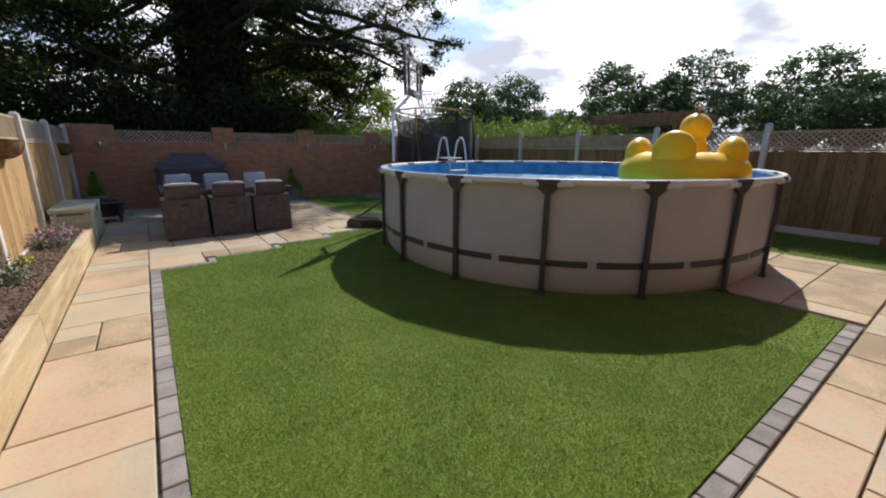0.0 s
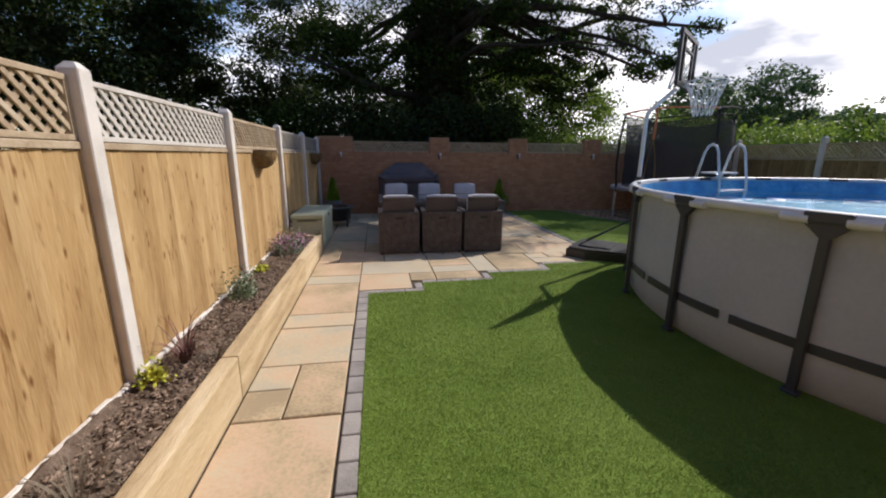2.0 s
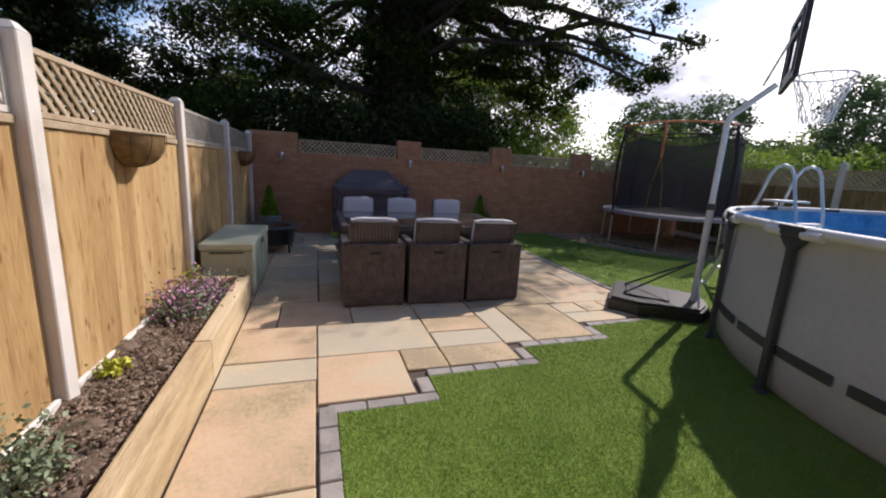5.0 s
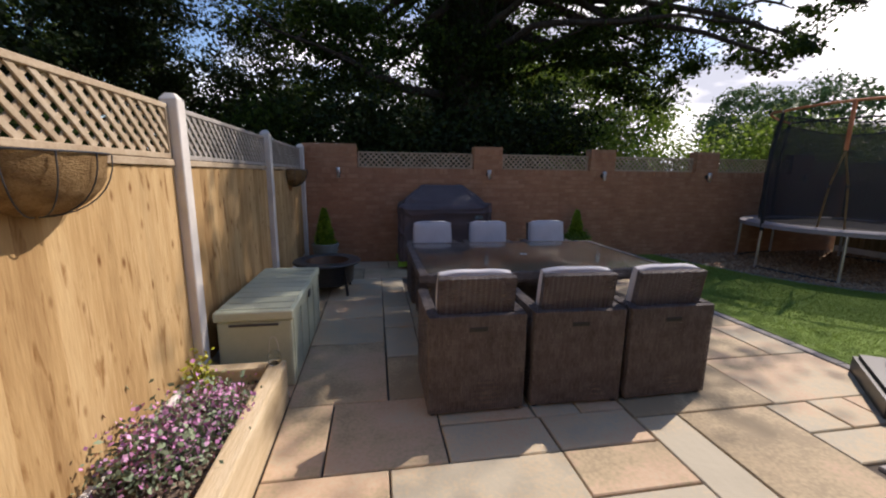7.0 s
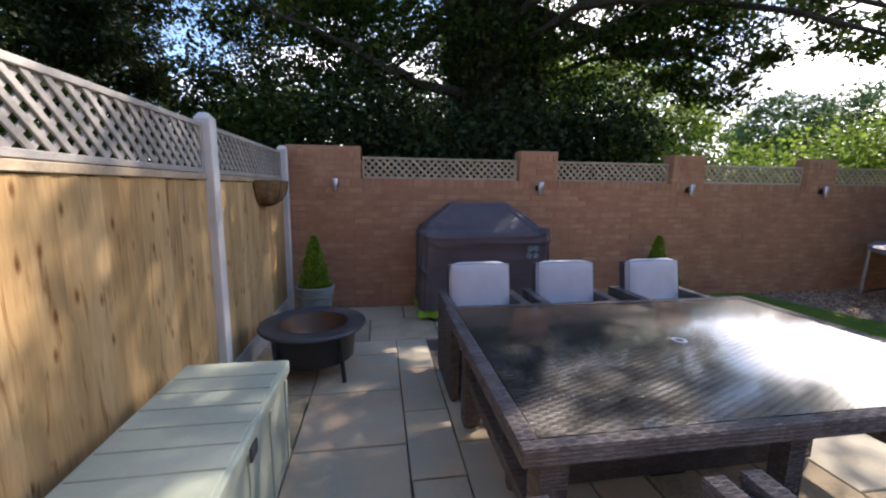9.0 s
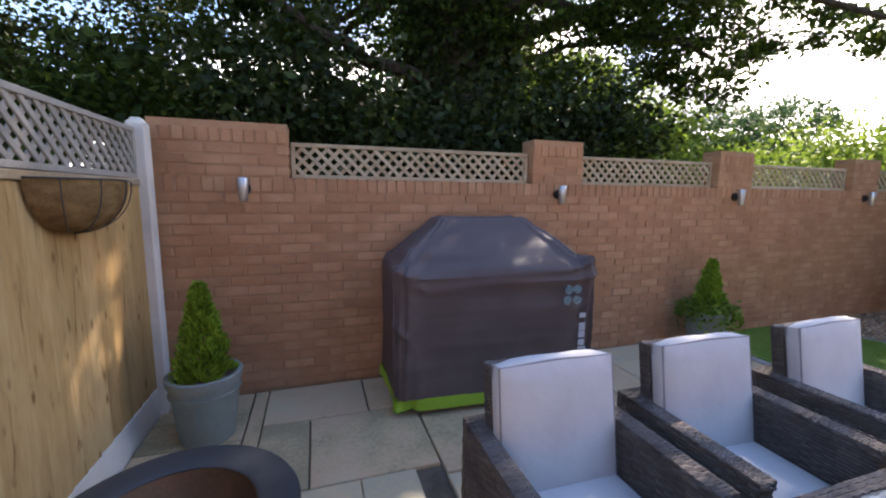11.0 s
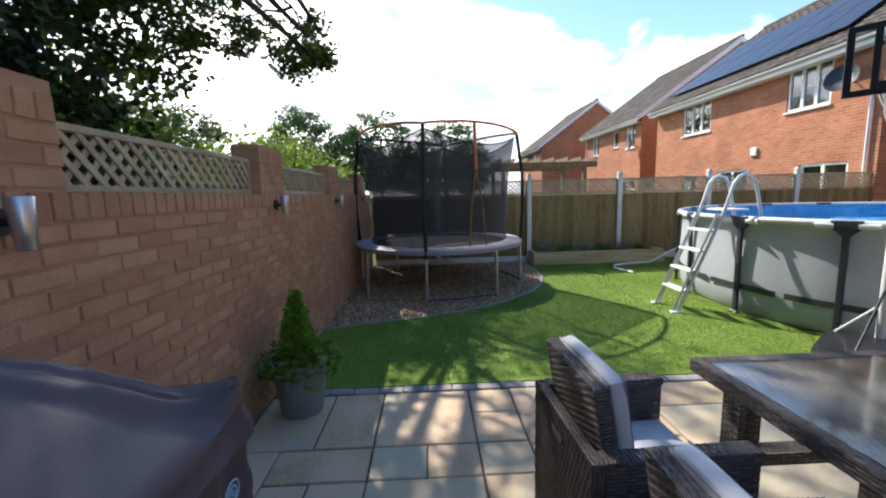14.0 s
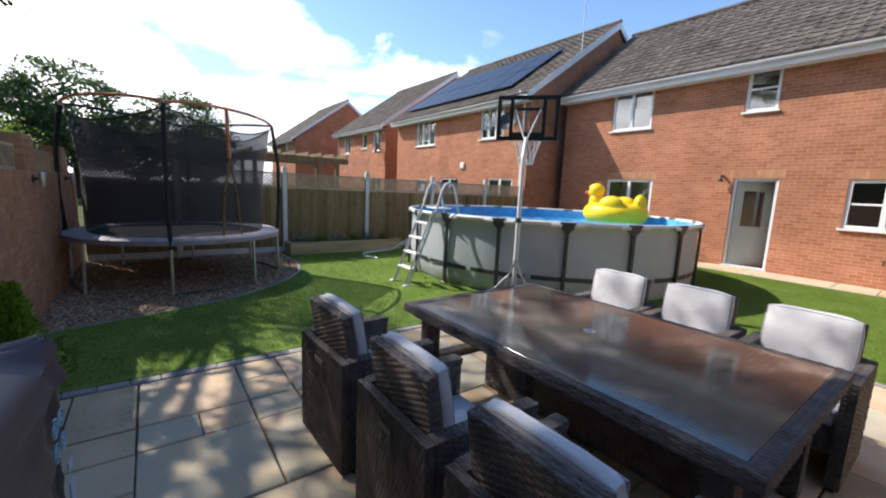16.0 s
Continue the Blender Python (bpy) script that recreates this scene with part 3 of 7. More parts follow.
def fence_panel(at, turn, label, width=1.83, boards=16, slat=None):
    """A panel along local x, 1.83 wide, boards facing local +y."""
    p = thing("fence_panel", label, "fence panel", at, turn, "garden fence panels")
    rng = random.Random(7)
    for i in range(boards):
        ob = new("board", BOARD)
        ob.parent = p
        ob.matrix_basis = Matrix.Translation((i * 0.1141, 0, 0.0)) @ Matrix.Diagonal((1, 1, 1.345 + rng.uniform(-0.004, 0.004), 1))
    part("capping_rail", boxed(0, width, -0.02, 0.034, 1.347, 1.385, 0.004), M["lattice"], p)
    for z in (0.15, 0.68, 1.2):
        part("back_rail", boxed(0, width, -0.05, -0.002, z, z + 0.04, 0.003), M["fence"], p)
    lattice_under(p, width, 1.389, 1.70, 0.085, 0.006, slat or M["lattice"])
    return p


def concrete_post(at, tall, label="square concrete fence post, weathered pale"):
    bm = bmesh.new()
    box(bm, -0.05, 0.05, -0.05, 0.05, 0, tall - 0.03, bevel=0.006)
    r = bmesh.ops.create_cone(bm, cap_ends=True, segments=4, radius1=0.069, radius2=0.03, depth=0.035,
                              matrix=pose(0, 0, tall - 0.0125, 0, 0, 45))
    return solid("fence_post", bm, M["concrete"], label, "fence post", at, group="concrete fence posts")


fence_l = thing("garden_fence", "honey-brown timber fence with lattice tops and concrete posts", "fence")
fence_r = thing("garden_fence", "darker brown timber fence with lattice tops beyond the pool", "fence")
ys = [-0.10, 1.95, 4.0, 6.05, 8.17, 10.22, 12.27]
# panels run along y: local x turned to world -y, boards face +x
first = fence_panel((0, 0, 0), 0, "honey-brown feather-edge panel with lattice top")
pale = fence_panel((0, 0, 0), 0, "honey-brown feather-edge panel with pale lattice top", slat=M["lattice_pale"])


def hang(fence, panel, x, y0, y1, z, turn):
    """Fits a panel between two posts."""
    panel.matrix_basis = pose(x, y1 - 0.05 if turn < 0 else y0 + 0.05, z, 0, 0, turn) @ Matrix.Diagonal(((y1 - y0 - 0.1) / 1.83, 1, 1, 1))
    under(fence, panel)


spare = [copy_thing(first, pose(0, 0, 0)) for _ in range(9)]
hang(fence_l, first, FENCE_L, ys[0], ys[1], 0.19, -90)
hang(fence_l, spare.pop(), FENCE_L, ys[1], ys[2], 0.19, -90)
grey = fence_panel((0, 0, 0), 0, "honey-brown feather-edge panel with grey lattice top", slat=M["lattice_grey"])
last = [grey, copy_thing(grey, pose(0, 0, 0))]
hang(fence_l, pale, FENCE_L, ys[2], ys[3], 0.19, -90)
hang(fence_l, spare.pop(), FENCE_L, ys[3], ys[4], 0.19, -90)
hang(fence_l, last[0], FENCE_L, ys[4], ys[5], 0.19, -90)
hang(fence_l, last[1], FENCE_L, ys[5], ys[6], 0.19, -90)
for y in ys:
    under(fence_l, concrete_post((-1.275, y, -0.05), 2.0))


def gravel_board(fence, x, y0, y1, top):
    part("gravel_board", boxed(x - 0.025, x + 0.025, y0, y1, -0.05, top, 0.004), M["concrete"], fence, "pale concrete gravel board")


for k in range(len(ys) - 1):
    gravel_board(fence_l, -1.30, ys[k] + 0.052, ys[k + 1] - 0.052, 0.188)

ysr = [-1.41 + POST_GAP * k for k in range(0, 7)]
for k, y in enumerate(ysr):
    f = spare.pop()
    f["label"] = "darker brown feather-edge panel with lattice top"
    for ob in f.children:
        if ob.data == BOARD:
            ob.data = BOARD_BROWN
    hang(fence_r, f, FENCE_R, y, min(y + POST_GAP, 12.36), 0.13, 90)
    under(fence_r, concrete_post((FENCE_R - 0.026, y, -0.05), 2.02))
    gravel_board(fence_r, FENCE_R, y + 0.052, min(y + POST_GAP - 0.052, 12.3), 0.128)

# ---------------------------------------------------------------- brick wall with piers
wall = thing("wall_north", "red-brown brick garden wall with piers and lattice infill", "wall", kind="structure")
WALL_TOP = 1.485
part("mortar_core", boxed(-1.28, 9.6, WALL_Y + 0.006, WALL_Y + 0.21, -0.08, WALL_TOP + 0.112), M["wallmortar"], wall)


def chamfer_brick(w, d, h, c=0.004):
    """A brick with its face towards -y and eased arrises."""
    bm = bmesh.new()
    pts = [(0, d), (0, c), (c, 0), (w - c, 0), (w, c), (w, d)]
    lo = [bm.verts.new((x, y, c * (y < d / 2) * 1.0)) for x, y in pts]
    hi = [bm.verts.new((x, y, h - c * (y < d / 2) * 1.0)) for x, y in pts]
    k = len(pts)
    for i in range(k):
        bm.faces.new((lo[i], lo[(i + 1) % k], hi[(i + 1) % k], hi[i]))
    bm.faces.new(lo[::-1])
    bm.faces.new(hi)
    bmesh.ops.recalc_face_normals(bm, faces=bm.faces[:])
    return mesh_of(bm, "brick")


BRICK = chamfer_brick(0.215, 0.10, 0.065)
HALF = chamfer_brick(0.1025, 0.10, 0.065)
EDGE = chamfer_brick(0.066, 0.20, 0.105)
for me in (BRICK, HALF, EDGE):
    me.materials.append(M["brick"])
far_bricks = bmesh.new()
brick_rng = random.Random(11)
placed = 0


def lay(me, x, z, y=WALL_Y, near=True):
    """One brick, as a part where the walk passes near it, else joined to the rest."""
    global placed
    dy = brick_rng.uniform(-0.0025, 0.0025)
    tilt = brick_rng.uniform(-0.35, 0.35)
    m = pose(x, y + dy, z + brick_rng.uniform(-0.001, 0.001), 0, tilt, 0)
    if near and placed < 300:
        placed += 1
        ob = new("brick", me)
        ob.parent = wall
        ob.matrix_basis = m
    else:
        n0 = len(far_bricks.verts)
        far_bricks.from_mesh(me)
        far_bricks.verts.ensure_lookup_table()
        bmesh.ops.transform(far_bricks, matrix=m, verts=far_bricks.verts[n0:])
PIERS = [(-1.275, -0.40), (1.60, 2.12), (3.80, 4.30), (6.0, 6.5), (8.2, 8.7)]
LATTICE_TOP = 1.87
for a, b in PIERS:
    part("pier_core", boxed(a + 0.006, b - 0.006, WALL_Y + 0.006, WALL_Y + 0.21, WALL_TOP + 0.116, 1.985), M["wallmortar"], wall)
for a, b in zip([p[1] for p in PIERS], [p[0] for p in PIERS[1:]] + [9.45]):
    lat = thing("lattice_panel", "weathered timber lattice panel set between brick piers", "lattice", (a + 0.012, WALL_Y + 0.09, 0), 0, "wall lattice panels")
    lattice_under(lat, b - a - 0.024, WALL_TOP + 0.122, LATTICE_TOP, 0.092)

# wall lights on the piers
lamp = thing("wall_light", "tapered brushed steel wall light on a brick pier", "wall light", (-0.70, WALL_Y - 0.004, 1.44), 0, "wall lights")
bm = bmesh.new()
lathe(bm, [(0.024, 0), (0.026, 0.003), (0.036, 0.157), (0.034, 0.16)], 16, (0, -0.075, 0))
part("shade", bm, M["steel"], lamp, smooth=True)
bm = bmesh.new()
rod(bm, (0, -0.045, 0.085), (0, 0, 0.085), 0.014, 10)
rod(bm, (0, -0.012, 0.085), (0, 0.002, 0.085), 0.042, 16)
part("wall_bracket", bm, M["black_plastic"], lamp)
for a, b in PIERS[1:]:
    copy_thing(lamp, pose((a + b) / 2, WALL_Y - 0.004, 1.43))

# ---------------------------------------------------------------- houses
def pierced(bm, x0, x1, z0, z1, y0, y1, holes):
    """A wall along x from y0 (outer) to y1 (inner), with holes (xa, xb, za, zb) through it."""
    xs = sorted({x0, x1, *[h[0] for h in holes], *[h[1] for h in holes]})
    zs = sorted({z0, z1, *[h[2] for h in holes], *[h[3] for h in holes]})

    def full(i, j):
        if not (0 <= i < len(xs) - 1 and 0 <= j < len(zs) - 1):
            return False
        cx, cz = (xs[i] + xs[i + 1]) / 2, (zs[j] + zs[j + 1]) / 2
        return not any(h[0] < cx < h[1] and h[2] < cz < h[3] for h in holes)

    def face(*p):
        bm.faces.new([bm.verts.new(q) for q in p])
    for i in range(len(xs) - 1):
        for j in range(len(zs) - 1):
            if not full(i, j):
                continue
            a, b, c, d = xs[i], xs[i + 1], zs[j], zs[j + 1]
            face((a, y0, c), (a, y0, d), (b, y0, d), (b, y0, c))
            face((a, y1, c), (b, y1, c), (b, y1, d), (a, y1, d))
            if not full(i - 1, j):
                face((a, y0, c), (a, y1, c), (a, y1, d), (a, y0, d))
            if not full(i + 1, j):
                face((b, y0, c), (b, y0, d), (b, y1, d), (b, y1, c))
            if not full(i, j - 1):
                face((a, y0, c), (b, y0, c), (b, y1, c), (a, y1, c))
            if not full(i, j + 1):
                face((a, y0, d), (a, y1, d), (b, y1, d), (b, y0, d))
    bmesh.ops.remove_doubles(bm, verts=bm.verts[:], dist=0.0005)
    bmesh.ops.recalc_face_normals(bm, faces=bm.faces[:])


def window(parent, xa, xb, za, zb, y, lights=2, bar=False, sill=True, name="window", open_light=None):
    """A white plastic window in a hole of a wall facing +y."""
    w = new(name, mesh_of(boxed(xa, xb, y - 0.10, y - 0.03, za, za + 0.07, 0.004), "frame"))
    w.data.materials.append(M["upvc"])
    w.parent = parent
    t = 0.07
    part("frame_head", boxed(xa, xb, y - 0.10, y - 0.03, zb - t, zb, 0.004), M["upvc"], w)
    for a in (xa, xb - t):
        part("frame_jamb", boxed(a, a + t, y - 0.10, y - 0.03, za + t, zb - t, 0.004), M["upvc"], w)
    step = (xb - xa - t) / lights
    for i in range(1, lights):
        c = xa + t / 2 + i * step
        part("mullion", boxed(c - 0.045, c + 0.045, y - 0.098, y - 0.026, za + t, zb - t, 0.004), M["upvc"], w)
    if bar:
        c = (za + zb) / 2
        part("glazing_bar", boxed(xa + t, xb - t, y - 0.075, y - 0.05, c - 0.02, c + 0.02, 0.003), M["upvc"], w)
    for i in range(lights):
        a, b = xa + t / 2 + i * step, xa + t / 2 + (i + 1) * step
        part("pane", boxed(a + 0.02, b - 0.02, y - 0.068, y - 0.062, za + t - 0.01, zb - t + 0.01), M["pane"], w, "reflecting window glass")
    if sill:
        part("sill", boxed(xa - 0.05, xb + 0.05, y - 0.05, y + 0.055, za - 0.045, za - 0.002, 0.006), M["upvc"], w)
    return w


def tile_course(bm, x0, x1, y_e, z_e, y_r, z_r, w=0.30, gauge=0.30):
    """Interlocking roof tiles laid up a slope from the eave to the ridge."""
    run, rise = y_r - y_e, z_r - z_e
    L = math.hypot(run, rise)
    ang = math.atan2(rise, abs(run))
    s = -1 if run < 0 else 1
    rows = int(L / gauge) + 1
    verts, faces = [], []
    nx = int((x1 - x0) / (w / 2))
    for r in range(rows):
        u0, u1 = r * gauge - 0.02, min(r * gauge + gauge + 0.03, L)
        for i in range(nx):
            a = x0 + (x1 - x0) * i / nx
            b = x0 + (x1 - x0) * (i + 1) / nx - 0.004
            crown = 0.028 if i % 2 else 0.0

            def p(x, u, h):
                return (x, y_e + s * (u * math.cos(ang) - h * math.sin(ang)), z_e + u * math.sin(ang) + h * math.cos(ang))
            k = len(verts)
            mid = (a + b) / 2
            verts += [p(a, u0, 0.03), p(mid, u0, 0.036 + crown), p(b, u0, 0.03), p(a, u1, 0.004), p(mid, u1, 0.01 + crown), p(b, u1, 0.004), p(a, u0, 0.0), p(b, u0, 0.0)]
            faces += [(k, k + 1, k + 4, k + 3), (k + 1, k + 2, k + 5, k + 4), (k + 6, k + 7, k + 2, k + 1, k)]
    me = bpy.data.meshes.new("tiles")
    me.from_pydata(verts, [], faces)
    return me


def gable_house(name, label, x0, x1, y, depth, eave, ridge, holes, turn_label=""):
    h = thing(name, label, "house", kind="")
    bm = bmesh.new()
    pierced(bm, x0, x1, -0.1, eave - 0.02, y, y - 0.28, holes)
    part("wall_back", bm, M["house"], h)
    yr = y - depth / 2
    for x, d in ((x0, 0.28), (x1 - 0.28, 0.28)):
        bm = bmesh.new()
        prof = [(y - 0.281, -0.1), (y - 0.281, eave), (yr, ridge - 0.08), (y - depth + 0.281, eave), (y - depth + 0.281, -0.1)]
        lo = [bm.verts.new((x, a, b)) for a, b in prof]
        hi = [bm.verts.new((x + d, a, b)) for a, b in prof]
        bm.faces.new(lo)
        bm.faces.new(hi[::-1])
        for i in range(5):
            bm.faces.new((lo[i], hi[i], hi[(i + 1) % 5], lo[(i + 1) % 5]))
        bmesh.ops.recalc_face_normals(bm, faces=bm.faces[:])
        part("wall_gable", bm, M["house_y"], h)
    part("wall_front", boxed(x0, x1, y - depth, y - depth + 0.28, -0.1, eave), M["house"], h)
    part("upper_floor", boxed(x0 + 0.29, x1 - 0.29, y - depth + 0.29, y - 0.29, 2.5, 2.7), M["upvc"], h, "white ceiling and floor inside")
    part("ground_floor", boxed(x0 + 0.29, x1 - 0.29, y - depth + 0.29, y - 0.29, -0.06, 0.02), M["mortar"], h, "dim floor inside")
    part("partition", boxed(x0 + 0.29, x1 - 0.29, y - 3.6, y - 3.5, 0.02, 5.0), M["upvc"], h, "pale room wall inside")
    # roof: boarded slopes, tiles, ridge, verge boards, gutter
    ov = 0.32
    ye, ze = y + ov, eave - ov * (ridge - eave) / (depth / 2)
    xa, xb = x0 - 0.12, x1 + 0.12
    roof = new("roof", tile_course(None, xa, xb, ye, ze + 0.10, yr, ridge + 0.10))
    roof.data.materials.append(M["tile"])
    roof.parent = h
    tagged(roof, "grey-brown interlocking roof tiles")
    yb = y - depth - ov
    bm = bmesh.new()
    for a, b in ((ye, yr), (yb, yr)):
        za, zb = ze, ridge
        v = [bm.verts.new(q) for q in ((xa, a, za + 0.0), (xb, a, za + 0.0), (xb, b, zb + 0.0), (xa, b, zb + 0.0), (xa, a, za + 0.09), (xb, a, za + 0.09), (xb, b, zb + 0.09), (xa, b, zb + 0.09))]
        for f in ((0, 1, 2, 3), (4, 5, 6, 7), (0, 1, 5, 4), (1, 2, 6, 5), (2, 3, 7, 6), (3, 0, 4, 7)):
            bm.faces.new([v[i] for i in f])
    bmesh.ops.recalc_face_normals(bm, faces=bm.faces[:])
    part("roof_boarding", bm, M["tile"], roof)
    bm = bmesh.new()
    n = int((xb - xa) / 0.4)
    for i in range(n):
        rod(bm, (xa + i * (xb - xa) / n, yr, ridge + 0.12), (xa + (i + 1) * (xb - xa) / n - 0.01, yr, ridge + 0.12), 0.10, 8)
    part("ridge_tiles", bm, M["tile"], roof)
    for x in (xa, xb - 0.03):
        for a in (ye, yb):
            bm = bmesh.new()
            v = []
            for dx in (-0.012, 0.042):
                for q, r in ((a, ze - 0.11), (a, ze + 0.11), (yr, ridge + 0.11), (yr, ridge - 0.13)):
                    v.append(bm.verts.new((x + dx, q, r)))
            for f in ((0, 1, 2, 3), (4, 5, 6, 7), (0, 1, 5, 4), (1, 2, 6, 5), (2, 3, 7, 6), (3, 0, 4, 7)):
                bm.faces.new([v[i] for i in f])
            bmesh.ops.recalc_face_normals(bm, faces=bm.faces[:])
            part("verge_board", bm, M["upvc"], roof, "white verge board")
    part("fascia", boxed(xa + 0.05, xb - 0.05, ye - 0.03, ye, ze - 0.15, ze + 0.04, 0.003), M["upvc"], h, "white fascia board")
    part("soffit", boxed(xa + 0.05, xb - 0.05, y + 0.002, ye - 0.031, ze - 0.15, ze - 0.13), M["upvc"], h, "white soffit board")
    bm = bmesh.new()
    prof = [(0.06 * math.cos(q), 0.06 * math.sin(q)) for q in [math.pi + math.pi * i / 6 for i in range(7)]]
    prof += [(0.05 * math.cos(q), 0.05 * math.sin(q)) for q in [2 * math.pi - math.pi * i / 6 for i in range(7)]]
    lo = [bm.verts.new((xa, ye + 0.06 + a, ze + 0.03 + b)) for a, b in prof]
    hi = [bm.verts.new((xb, ye + 0.06 + a, ze + 0.03 + b)) for a, b in prof]
    k = len(prof)
    for i in range(k):
        bm.faces.new((lo[i], hi[i], hi[(i + 1) % k], lo[(i + 1) % k]))
    bmesh.ops.recalc_face_normals(bm, faces=bm.faces[:])
    part("gutter", bm, M["upvc"], h, "white half-round gutter")
    return h


def downpipe(h, x, y, top):
    part("downpipe", rods([(x, y + 0.34, top - 0.1), (x, y + 0.2, top - 0.2), (x, y + 0.05, top - 0.35), (x, y + 0.05, 0.05)], 0.034, 8), M["upvc"], h, "white downpipe", smooth=True)


def head_course(h, xa, xb, z, y):
    """Upright bricks over an opening."""
    bm = bmesh.new()
    n = max(2, int((xb - xa + 0.2) / 0.075))
    for i in range(n):
        a = xa - 0.1 + i * (xb - xa + 0.2) / n
        box(bm, a + 0.004, a + (xb - xa + 0.2) / n - 0.004, y - 0.05, y + 0.004, z + 0.004, z + 0.215)
    part("brick_head", bm, M["brick_far"], h, "upright bricks over the opening")


# the house of this garden
HX0, HX1 = -6.0, 9.02
holes1 = [(2.88, 3.79, 0.04, 2.21), (6.04, 7.28, 3.65, 4.78), (3.13, 3.79, 3.80, 4.86), (0.55, 1.72, 1.17, 2.20), (5.80, 7.24, 0.04, 2.17), (0.2, 1.0, 3.72, 4.80)]
home = gable_house("brick_house", "two-storey red brick house with grey tiled roof", HX0, HX1, HOUSE_Y, 7.6, 5.06, 7.78, holes1)
window(home, 6.04, 7.28, 3.65, 4.78, HOUSE_Y)
window(home, 3.13, 3.79, 3.80, 4.86, HOUSE_Y, 1, True)
window(home, 0.55, 1.72, 1.17, 2.20, HOUSE_Y, 2, True)
window(home, 0.2, 1.0, 3.72, 4.80, HOUSE_Y, 1, True)
window(home, 5.80, 7.24, 0.04, 2.17, HOUSE_Y, 2, False, False, "french_window")
for a, b, z in ((2.88, 3.79, 2.21), (0.55, 1.72, 2.20), (5.80, 7.24, 2.17)):
    head_course(home, a, b, z, HOUSE_Y)
door = new("back_door", mesh_of(boxed(2.88, 2.94, HOUSE_Y - 0.11, HOUSE_Y - 0.03, 0.04, 2.21, 0.004), "door_frame"))
door.data.materials.append(M["upvc"])
door.parent = home
tagged(door, "sage green glazed back door standing open in a white frame")
part("frame_jamb", boxed(3.73, 3.79, HOUSE_Y - 0.11, HOUSE_Y - 0.03, 0.04, 2.21, 0.004), M["upvc"], door)
part("frame_head", boxed(2.94, 3.73, HOUSE_Y - 0.11, HOUSE_Y - 0.03, 2.15, 2.21, 0.004), M["upvc"], door)
part("threshold", boxed(2.86, 3.81, HOUSE_Y - 0.13, HOUSE_Y + 0.02, 0.0, 0.045, 0.005), M["pale_rail"], door)
leaf_m = pose(3.72, HOUSE_Y - 0.07, 0.05, 0, 0, 36) @ Matrix.Diagonal((-1, 1, 1, 1))
bm = bmesh.new()
pierced(bm, 0, 0.78, 0, 2.09, 0.022, -0.022, [(0.17, 0.61, 0.98, 1.86)])
bmesh.ops.transform(bm, matrix=leaf_m, verts=bm.verts[:])
bmesh.ops.recalc_face_normals(bm, faces=bm.faces[:])
part("door_leaf", bm, M["door_sage"], door, "sage green door leaf")
part("pane", boxed(0.165, 0.615, -0.005, 0.005, 0.975, 1.865, m=leaf_m), M["glass"], door, "clear glass pane")
bm = bmesh.new()
rod(bm, (0.70, 0.022, 0.98), (0.70, 0.065, 0.98), 0.012)
rod(bm, (0.71, 0.06, 0.98), (0.58, 0.06, 0.98), 0.010)
bmesh.ops.transform(bm, matrix=leaf_m, verts=bm.verts[:])
part("door_handle", bm, M["steel"], door)
bm = bmesh.new()
box(bm, 2.88, 3.03, HOUSE_Y, HOUSE_Y + 0.03, 4.72, 4.84, bevel=0.004)
box(bm, 2.91, 3.0, HOUSE_Y + 0.03, HOUSE_Y + 0.05, 4.74, 4.82, bevel=0.004)
part("vent_cover", bm, M["upvc"], home, "small white wall vent")
light = new("outdoor_light", mesh_of(rods([(4.03, HOUSE_Y, 2.28), (4.03, HOUSE_Y + 0.10, 2.28), (4.03, HOUSE_Y + 0.15, 2.22)], 0.025, 8), "arm"))
light.data.materials.append(M["black_plastic"])
light.parent = home
bm = bmesh.new()
lathe(bm, [(0.02, 0.10), (0.07, 0.03), (0.075, 0.0)], 12, (4.03, HOUSE_Y + 0.16, 2.13))
part("shade", bm, M["black_plastic"], light)
bm = bmesh.new()
rod(bm, (1.0, HOUSE_Y, 0.55), (1.0, HOUSE_Y + 0.08, 0.55), 0.014)
rod(bm, (1.0, HOUSE_Y + 0.07, 0.56), (1.0, HOUSE_Y + 0.07, 0.47), 0.012)
box(bm, 0.955, 1.045, HOUSE_Y + 0.04, HOUSE_Y + 0.055, 0.57, 0.59)
part("garden_tap", bm, M["copper"], home, "brass outside tap")

# neighbouring houses along the same row
Y2 = 0.50
holes2 = [(11.1, 12.35, 3.58, 4.72), (15.4, 16.95, 3.58, 4.72), (10.5, 11.8, 0.04, 2.12), (13.55, 14.9, 0.04, 2.12), (16.0, 16.8, 0.9, 2.08)]
house2 = gable_house("brick_house", "red brick neighbouring house with solar panels on its roof", 9.88, 18.75, Y2, 9.2, 5.0, 8.2, holes2)
window(house2, 11.1, 12.35, 3.58, 4.72, Y2, 3)
window(house2, 15.4, 16.95, 3.58, 4.72, Y2, 3)
window(house2, 10.5, 11.8, 0.04, 2.12, Y2, 2, False, False, "french_window")
window(house2, 13.55, 14.9, 0.04, 2.12, Y2, 2, False, False, "french_window")
window(house2, 16.0, 16.8, 0.9, 2.08, Y2, 1)
downpipe(house2, 10.1, Y2, 5.05)
part("alarm_box", boxed(13.2, 13.45, Y2, Y2 + 0.07, 2.5, 2.75, 0.02), M["upvc"], house2, "cream alarm box")
bm = bmesh.new()
lathe(bm, [(0.02, 0), (0.2, 0.04), (0.33, 0.12), (0.335, 0.115), (0.2, 0.03), (0.02, -0.01)], 16)
